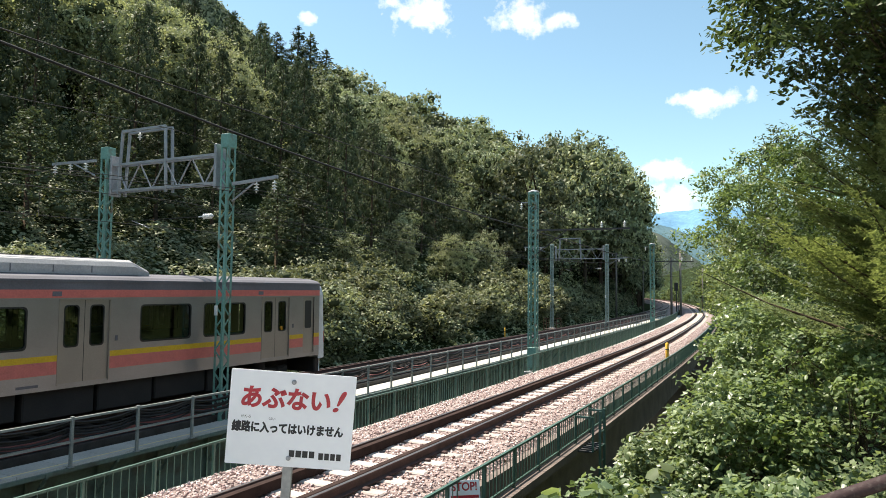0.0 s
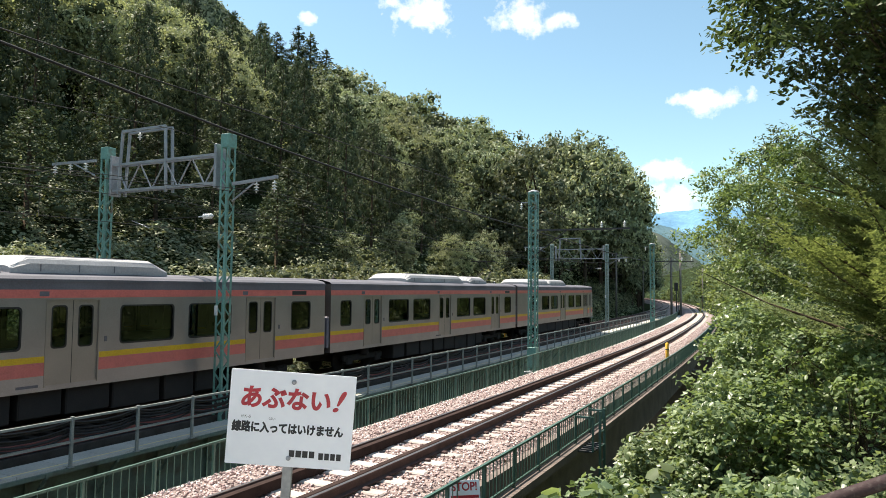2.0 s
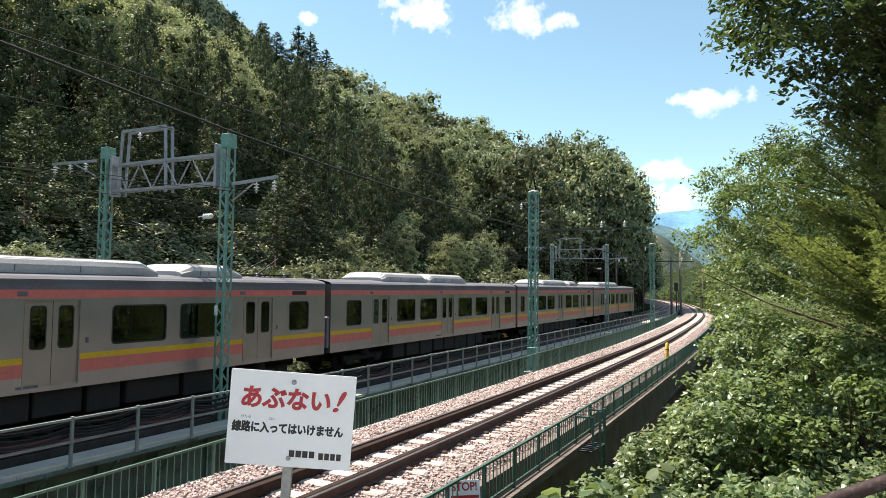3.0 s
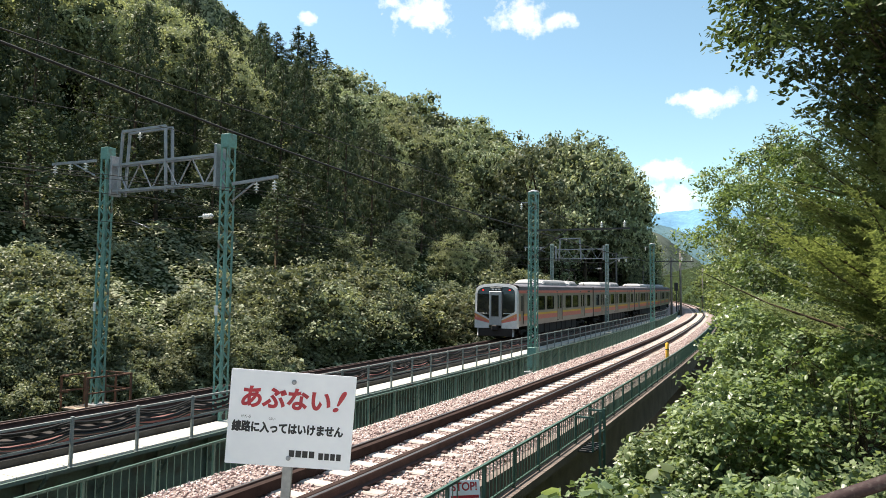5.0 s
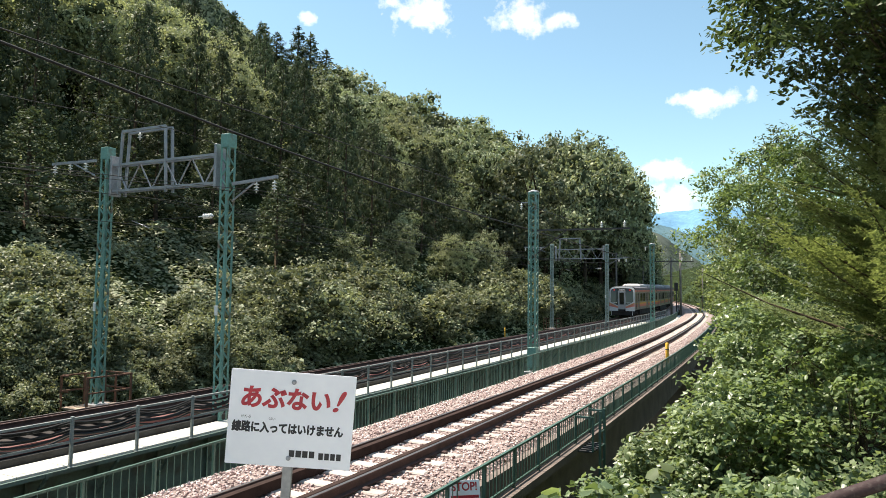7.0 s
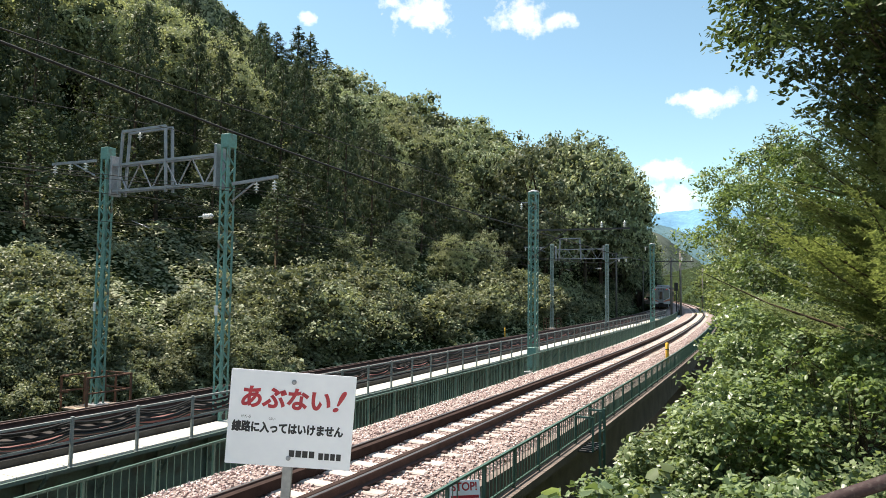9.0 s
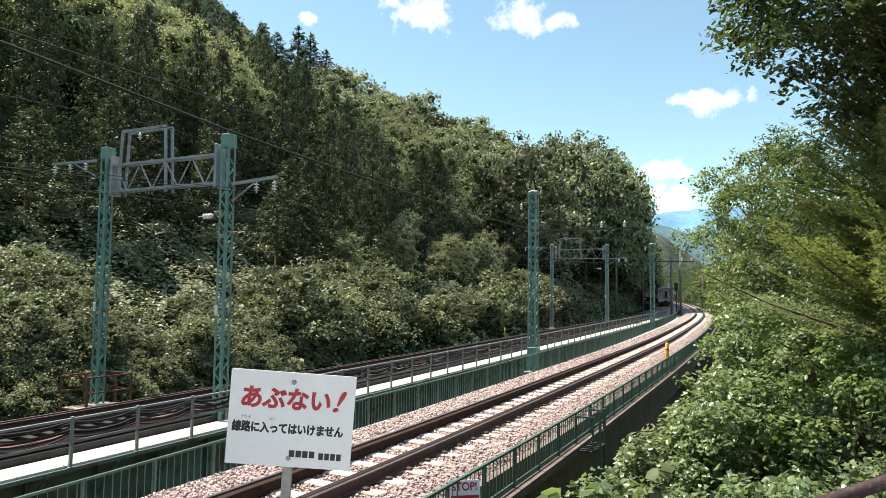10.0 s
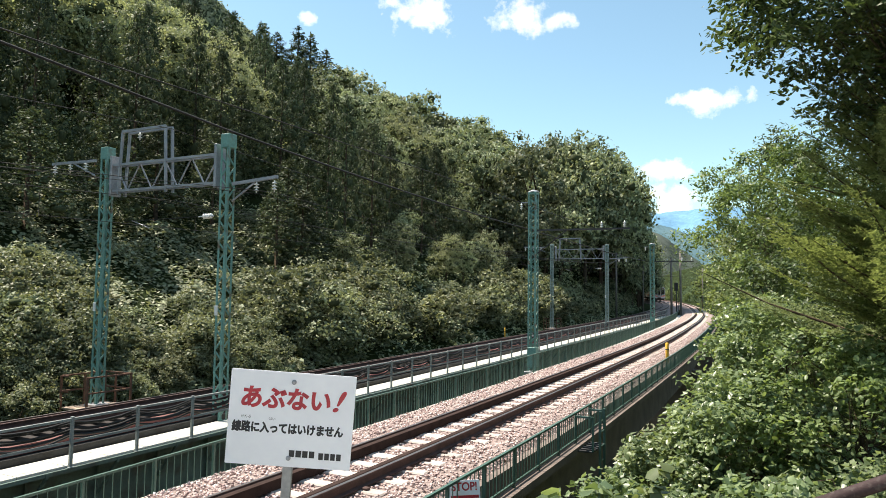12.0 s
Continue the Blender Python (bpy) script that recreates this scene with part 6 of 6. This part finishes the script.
M_FRONTGLASS = surface("black_front_glass", (0.015, 0.016, 0.018), (0.012, 0.012, 0.014), rough=0.06, scale=2, fine=20, bump=0.0, spec=0.6)
MID = dict(doors=(-6.9, -0.22, 6.45), windows=((-9.2, -8.45), (-5.65, -3.9), (-3.5, -1.8), (1.15, 2.85), (3.25, 4.95), (7.9, 9.0)))
MID_B = dict(doors=(-6.28, 0.1, 6.5), windows=((-8.8, -7.75), (-4.95, -3.3), (-2.82, -1.12), (1.35, 3.05), (3.55, 5.2), (7.95, 9.0)))
CARS = [
    train_car((-6.3, 0.4, 7.2), ((-4.8, -3.1), (-2.65, -1.0), (1.95, 3.65), (4.1, 5.8)), 1, ((-6.2, -2.0, 4.0), (-1.9, 2.5, 4.02))),
    train_car(MID["doors"], MID["windows"], 0, ((-3.4, 2.8, 4.0), (3.6, 6.0, 3.98)), 8.0),
    train_car(MID_B["doors"], MID_B["windows"], 0, ((-5.6, -1.4, 4.0), (-1.2, 3.1, 4.02))),
    train_car((-7.2, -0.4, 6.38), ((-5.8, -4.1), (-3.65, -1.95), (1.12, 2.80), (3.25, 4.95), (7.85, 8.9)), -1, ((-3.4, 2.8, 4.0), (3.6, 6.0, 3.98)), 8.0),
]


# ---- the near bank: trees, bushes, creepers ----
def crown_tree(kind, label, base, centre, radii, k, lobe, n, leaf, mat, seed, category="tree", flat=0.62, shell=0.6, droop=0.3, ratio=0.46):
    """A tree or bush near the path: limbs from its foot to many leaf clumps in an uneven crown."""
    rng = np.random.default_rng(seed)
    th = thing(kind, label, category, Matrix.Translation(base), "plants on the near bank")
    c = np.array(centre) - np.array(base)
    lobes, paths = [], []
    mid = Vector((c[0] * 0.5, c[1] * 0.5, max(0.25, c[2] * 0.55)))
    paths.append(([Vector((0, 0, -0.3)), mid * 0.5, mid, Vector(c)], [0.035 * radii[2] + 0.02, 0.028 * radii[2] + 0.015, 0.02 * radii[2] + 0.01, 0.01]))
    for i in range(k):
        d = rng.normal(0, 1, 3)
        d /= np.linalg.norm(d)
        q = c + d * np.array(radii) * rng.uniform(shell, 1.0)
        lobes.append((q, lobe * rng.uniform(0.6, 1.35)))
        a = mid.lerp(Vector(c), rng.uniform(0, 1))
        v = Vector(q)
        b = a.lerp(v, 0.5) + Vector(rng.normal(0, 0.10, 3)) * radii[0]
        paths.append(([a, a.lerp(b, 0.5) + Vector(rng.normal(0, 0.03, 3)) * radii[0], b, b.lerp(v, 0.6) + Vector(rng.normal(0, 0.04, 3)) * radii[0], v], [0.009, 0.007, 0.005, 0.003, 0.0015]))
    w = np.array([q[1] ** 2 for q in lobes])
    pick = rng.choice(k, n, p=w / w.sum())
    # leaves sit along short twigs inside each clump
    tw = 9
    dirs_t = rng.normal(0, 1, (k, tw, 3)) * np.array([1, 1, flat])
    dirs_t /= np.linalg.norm(dirs_t, axis=2)[..., None]
    ti = rng.integers(0, tw, n)
    f = rng.uniform(0.15, 1.0, n)
    cen, rr = np.array([q[0] for q in lobes])[pick], np.array([q[1] for q in lobes])[pick]
    dirs = dirs_t[pick, ti]
    pos = cen + dirs * (rr * f * 1.25)[:, None] + rng.normal(0, 1, (n, 3)) * (rr * 0.14)[:, None]
    pos[:, 2] -= f * f * rr * droop
    v, fc = leaves(rng, pos, dirs * 0.4, leaf, leaf * ratio, droop=0.5, upbias=1.0, fine=0.06 <= leaf < 0.07 or 0.084 < leaf < 0.09 or category == "creeper")
    for nm, me in (("trunk", limb_mesh("trunk", paths)), ("crown", mesh_np("crown", v, fc, mat))):
        o = new(nm, me)
        o.parent = th
    return th


def gz(x, y):
    return float(ground_z([x], [y])[0])


TREE_LABEL = "leafy green tree leaning over the near bank"
BUSH_LABEL = "dense green bush with broad leaves on the near bank"
for i, (cx, cy, cz, rx, rz, k, lobe, n, leaf) in enumerate((
        (4.95, 7.28, 3.75, 1.75, 1.70, 150, 0.36, 30000, 0.085),
        (9.5, 20.0, 2.1, 2.3, 2.5, 80, 0.50, 14000, 0.14),
        (10.7, 20.5, -1.0, 2.1, 2.2, 60, 0.50, 9000, 0.14),
        (12.8, 24.0, 2.6, 3.0, 3.6, 70, 0.65, 12000, 0.17),
        (14.6, 31.5, 1.4, 2.4, 4.0, 70, 0.60, 12000, 0.18),
        (9.6, 14.5, 1.2, 3.0, 3.0, 70, 0.50, 14000, 0.12),
        (18.6, 40.0, 1.2, 2.6, 4.0, 60, 0.70, 9000, 0.22),
        (5.9, 7.6, 3.3, 1.5, 1.5, 90, 0.38, 14000, 0.085),
        # two dense crowns added to stand in for the shade behind the firs
        (7.1, 9.7, 0.3, 1.6, 1.5, 70, 0.36, 15000, 0.078),
        (6.2, 9.3, -0.35, 1.15, 0.9, 60, 0.30, 11000, 0.072))):
    bx, by = cx + (2.3 if i == 0 else 0.5), cy + (0.6 if i == 0 else 0.0)
    # the listed trees get their shade as darker leaf colour
    crown_tree("near_tree", TREE_LABEL, (bx, by, gz(bx, by)), (cx, cy, EYE + cz), (rx, rx, rz), k, lobe, n, leaf, M_LEAF_SHADED if i in (0, 2, 3, 5, 7, 8, 9) else M_LEAF_NEAR, 200 + i)
for i, (cx, cy, cz, rx, rz, k, lobe, n, leaf) in enumerate((
        (3.7, 8.0, -1.65, 1.15, 0.85, 60, 0.28, 14000, 0.066),
        (4.6, 7.6, -1.40, 1.30, 1.10, 60, 0.30, 14000, 0.066),
        (2.95, 8.4, -2.15, 0.75, 0.60, 40, 0.24, 8000, 0.068),
        (5.5, 11.0, -1.05, 1.25, 1.10, 50, 0.34, 11000, 0.08),
        (6.5, 13.2, -0.90, 1.20, 1.10, 46, 0.36, 7000, 0.10),
        (7.2, 11.0, -0.60, 1.50, 1.20, 46, 0.40, 6500, 0.11),
        (3.6, 6.0, -2.00, 1.00, 0.60, 40, 0.26, 7000, 0.075),
        (2.0, 6.4, -2.10, 0.75, 0.45, 34, 0.22, 5500, 0.075),
        (8.2, 17.0, -1.2, 1.3, 1.3, 40, 0.40, 5500, 0.14),
        (2.7, 5.5, -1.85, 0.70, 0.42, 36, 0.22, 5000, 0.08),
        (4.6, 11.8, -2.1, 0.8, 0.7, 34, 0.30, 4500, 0.10))):
    # bushes 1 and 5 carry the shade below the firs as darker leaf colour
    crown_tree("leafy_bush", BUSH_LABEL, (cx, cy, min(gz(cx, cy), EYE + cz - rz * 0.5)), (cx, cy, EYE + cz), (rx, rx, rz), k, lobe, n, leaf, M_LEAF_SHADED if i == 5 else M_LEAF_NEAR if i in (1, 8) else M_LEAF_KUDZU, 230 + i, "bush", shell=0.6, ratio=0.7)
crown_tree("creeper", "bright green creeper with large round leaves on the bank", (1.0, 5.0, gz(1.0, 5.0)), (0.98, 5.0, EYE - 1.62), (0.42, 0.4, 0.28), 20, 0.16, 330, 0.15, M_LEAF_KUDZU, 260, "creeper", shell=0.2, ratio=0.95)
crown_tree("creeper", "bright green creeper with large round leaves on the bank", (1.7, 5.3, gz(1.7, 5.3)), (1.7, 5.3, EYE - 1.75), (0.55, 0.4, 0.28), 20, 0.18, 420, 0.12, M_LEAF_KUDZU, 261, "creeper", shell=0.2, ratio=0.9)


def fir_tree(base, h, reach, seed, n_bough=34, z_lo=0.10, step=0.012, needles=None):
    """A fir: rising boughs, each a flat spray of side twigs and twiglets set with needles."""
    rng = np.random.default_rng(seed)
    th = thing("fir_tree", "green fir tree with long needled boughs on the near bank", "tree", Matrix.Translation(base), "plants on the near bank")
    paths = [([Vector((0, 0, -0.4)), Vector((0.05, 0, h * 0.5)), Vector((0, 0.05, h))], [0.17, 0.11, 0.02])]
    seg_a, seg_b, seg_up = [], [], []

    def unit(q):
        return q / np.linalg.norm(q)
    for i in range(n_bough):
        f = (i + 0.5) / n_bough
        z = h * (z_lo + (0.97 - z_lo) * f)
        a = i * 2.399 + rng.uniform(-0.3, 0.3)
        if i % 4:                        # more boughs grow out over the open bank
            a = math.pi + rng.uniform(-0.55, 0.95)
        ln = reach * (1 - f * 0.72) * rng.uniform(0.75, 1.1)
        out = unit(np.array([math.cos(a), math.sin(a), rng.uniform(0.20, 0.65)]))
        side = unit(np.cross(out, [0, 0, 1.0]))
        up = np.cross(side, out)
        w = rng.uniform(-0.35, 0.35)
        side, up = side * math.cos(w) + up * math.sin(w), up * math.cos(w) - side * math.sin(w)

        def at(g):
            return np.array([0, 0, z]) + out * ln * g - np.array([0, 0, 0.22 * ln * g * (1 - g)])
        paths.append(([Vector(at(g)) for g in (0, 0.35, 0.7, 1.0)], [0.036, 0.022, 0.012, 0.004]))
        nt = int(ln / 0.08)
        for t in range(nt):
            g = 0.15 + 0.85 * t / nt
            p0 = at(g)
            for sg in (-1, 1):
                tl = (0.14 + 0.62 * (1 - g)) * min(1.0, ln / 2.2) * rng.uniform(0.35, 1.2)
                dv = unit(out * 0.75 + side * sg * 0.66 + up * rng.uniform(-0.16, 0.10))
                seg_a.append(p0)
                seg_b.append(p0 + dv * tl)
                seg_up.append(up)
                for q in np.arange(0.09, tl, 0.10):
                    for s2 in (-1, 1):
                        d2 = unit(dv * 0.75 + np.cross(dv, up) * s2 * 0.66 + up * rng.uniform(-0.1, 0.1))
                        seg_a.append(p0 + dv * q)
                        seg_b.append(p0 + dv * q + d2 * min(0.16, 0.05 + (tl - q) * 0.5) * rng.uniform(0.7, 1.2))
                        seg_up.append(up)
    A, B, U = np.array(seg_a), np.array(seg_b), np.array(seg_up)
    D = B - A
    ln = np.linalg.norm(D, axis=1)
    cnt = np.maximum(2, (ln / step).astype(int))
    k = np.repeat(np.arange(len(A)), cnt)
    n = len(k)
    pos = A[k] + D[k] * rng.uniform(0, 1, n)[:, None]
    ax = D[k] / ln[k][:, None]
    sd = np.cross(ax, U[k])
    nd = ax * 0.6 + sd * rng.choice([-0.85, 0.85], n)[:, None] + U[k] * rng.uniform(-0.2, 0.45, n)[:, None]
    nd /= np.linalg.norm(nd, axis=1)[:, None]
    wd = np.cross(nd, U[k] + rng.normal(0, 0.3, (n, 3)))
    wd /= np.linalg.norm(wd, axis=1)[:, None]
    L = rng.uniform(0.030, 0.050, n)[:, None]
    wv = np.stack([pos - wd * 0.009, pos + wd * 0.009, pos + nd * L], 1).reshape(-1, 3)
    for nm, me in (("trunk", limb_mesh("trunk", paths)), ("crown", mesh_np("crown", wv, np.arange(3 * n).reshape(-1, 3), needles or M_LEAF_FIR))):
        o = new(nm, me)
        o.parent = th


fir_tree((5.9, 7.9, gz(5.9, 7.9)), 8.0, 2.8, 300, 52, 0.31, 0.010)
# rear fir: its shade is painted in with the darker needles
fir_tree((6.9, 8.9, gz(6.9, 8.9)), 11.0, 3.0, 301, 58, 0.13, 0.013, M_LEAF_FIR_SHADED)


def bank_cover():
    rng = np.random.default_rng(81)
    n = 26000
    s, off = -15 + 75 * rng.uniform(0, 1, n) ** 1.6, 13.6 + 9 * rng.uniform(0, 1, n) ** 1.2
    th = np.interp(s, S, TH)
    x, y = np.interp(s, S, SX) + off * np.cos(th), np.interp(s, S, SY) - off * np.sin(th)
    keep = np.hypot(x, y) > 4.2
    x, y = x[keep], y[keep]
    n = len(x)
    z = ground_z(x, y) + rng.uniform(0, 0.55, n)
    v, f = leaves(rng, np.stack([x, y, z], 1), np.tile([[0, -0.2, 0.9]], (n, 1)), 0.14, 0.09)
    tagged(new("bank_undergrowth", mesh_np("bank_undergrowth", v, f, M_LEAF_NEAR)), "low green leaves covering the near bank", "undergrowth", kind="stuff")
    # grass blades
    vs, fs = [], []
    for i in range(260):
        bx, by = rng.uniform(1.2, 2.5), rng.uniform(4.3, 5.6)
        bz = gz(bx, by)
        a, ln = rng.uniform(0, 6.28), rng.uniform(0.5, 1.05)
        w = np.array([-math.sin(a), math.cos(a), 0]) * 0.008
        d = np.array([math.cos(a), math.sin(a), 0])
        k0 = len(vs)
        for g in (0, 0.35, 0.7, 1.0):
            p = np.array([bx, by, bz]) + np.array([0, 0, ln * g * (1 - 0.35 * g)]) + d * ln * 0.55 * g * g
            vs += [p - w * (1 - g * 0.9), p + w * (1 - g * 0.9)]
        for j in range(3):
            fs.append((k0 + 2 * j, k0 + 2 * j + 1, k0 + 2 * j + 3, k0 + 2 * j + 2))
    tagged(new("grass", mesh_np("grass", np.array(vs), np.array(fs), M_LEAF_KUDZU)), "long arching green grass blades on the bank", "grass", kind="stuff")


bank_cover()


def valley_cover():
    rng = np.random.default_rng(83)
    n = 22000
    s, off = rng.uniform(-24, 80, n), rng.uniform(-4, 14.2, n)
    th = np.interp(s, S, TH)
    x, y = np.interp(s, S, SX) + off * np.cos(th), np.interp(s, S, SY) - off * np.sin(th)
    z = ground_z(x, y) + rng.uniform(0, 0.7, n)
    v, f = leaves(rng, np.stack([x, y, z], 1), np.tile([[0, -0.2, 0.9]], (n, 1)), 0.34, 0.2)
    tagged(new("valley_undergrowth", mesh_np("valley_undergrowth", v, f, M_LEAF_BROAD)), "dark leafy undergrowth in the valley under the bridges", "undergrowth", kind="stuff")


valley_cover()


def right_slope_wood():
    """Trees on the valley's right side, up to the bend."""
    rng = np.random.default_rng(15)
    for i in range(96):
        s = rng.uniform(28, 150) if i < 62 else rng.uniform(120, 235)
        off = float(offup(s)) + rng.uniform(5.0, 30)
        p = T(s, off, 0)
        k = rng.uniform(0.45, 0.75) * (1.0 if off > float(offup(s)) + 9 else 0.6)
        plant("broadleaf_tree", NEARBROAD[rng.integers(2)], p.x, p.y, gz(p.x, p.y) - 0.3, (k, k * rng.uniform(0.9, 1.2)), rng.uniform(0, 6.28),
              "bright green sunlit broadleaf tree by the far bend", "tree", "trees by the far bend")


NEARBROAD = [broad_tree(91 + i, 10, 3.9, 7, 5, 38, 0.45, M_LEAF_NEAR, 0.10) for i in range(2)]
right_slope_wood()


def pipe_rail():
    g = thing("pipe_handrail", "old dark brown painted pipe handrail on the near bank", "handrail")
    a, b = Vector((1.644, 3.273, 3.998)), Vector((2.134, 3.055, 4.266))
    d = (b - a)
    bm = bmesh.new()
    rod(bm, [a - d * 0.6, a, b, b + d * 2.5], 0.031, n=14)
    part("rail", bm, M_PIPE, g)
    for f in (-0.55, 2.0):
        p = a + d * f
        part("post", rod(bmesh.new(), [p, Vector((p.x, p.y, gz(p.x, p.y) - 0.3))], 0.03, n=12), M_PIPE, g)


M_PIPE = surface("old_pipe_paint", (0.055, 0.034, 0.034), (0.035, 0.022, 0.022), rough=0.75, scale=12, fine=60, bump=0.3, dirt=(0.09, 0.07, 0.065), dirt_amt=0.3, spec=0.2)
pipe_rail()


def bounce_ground():
    """An unseen pale strip along the top of the bank, added to bounce light onto the sign."""
    bm = sweep(bmesh.new(), [(15.4, 0.0), (26.5, 0.0), (26.5, -0.5), (15.4, -0.5)], lambda s, o, h: Vector((T(s, o).x, T(s, o).y, gz(T(s, o).x, T(s, o).y) + 0.06 + h)), ss(-70, -17.5, 2.5))
    tagged(part("lane", bm, M_BOUNCE_GROUND), "unseen pale ground strip on the bank, added to bounce light", "lane", kind="structure")


# kept pale so the added strip reflects sunlight towards the sign
M_BOUNCE_GROUND = surface("pale_bounce_ground", (0.52, 0.50, 0.46), (0.40, 0.38, 0.35), rough=0.95, scale=2, fine=40, bump=0.5, dist=0.02)
bounce_ground()


def motions():
    """The train leaves along the down line at 20 m/s."""
    for i, car in enumerate(CARS):
        rows = []
        for k in range(0, 49):
            t = k * 0.25
            s = 20.0 * t - 10.0 - 20.0 * i
            a, b = T(s - 6.9), T(s + 6.9)
            d = b - a
            rows.append((t, Matrix.Translation((a + b) / 2) @ Matrix.Rotation(math.atan2(-d.x, d.y), 4, "Z") @ Matrix.Rotation(math.atan2(d.z, math.hypot(d.x, d.y)), 4, "X")))
        walk(car, rows)


build_ties()
build_sleepers()
motions()
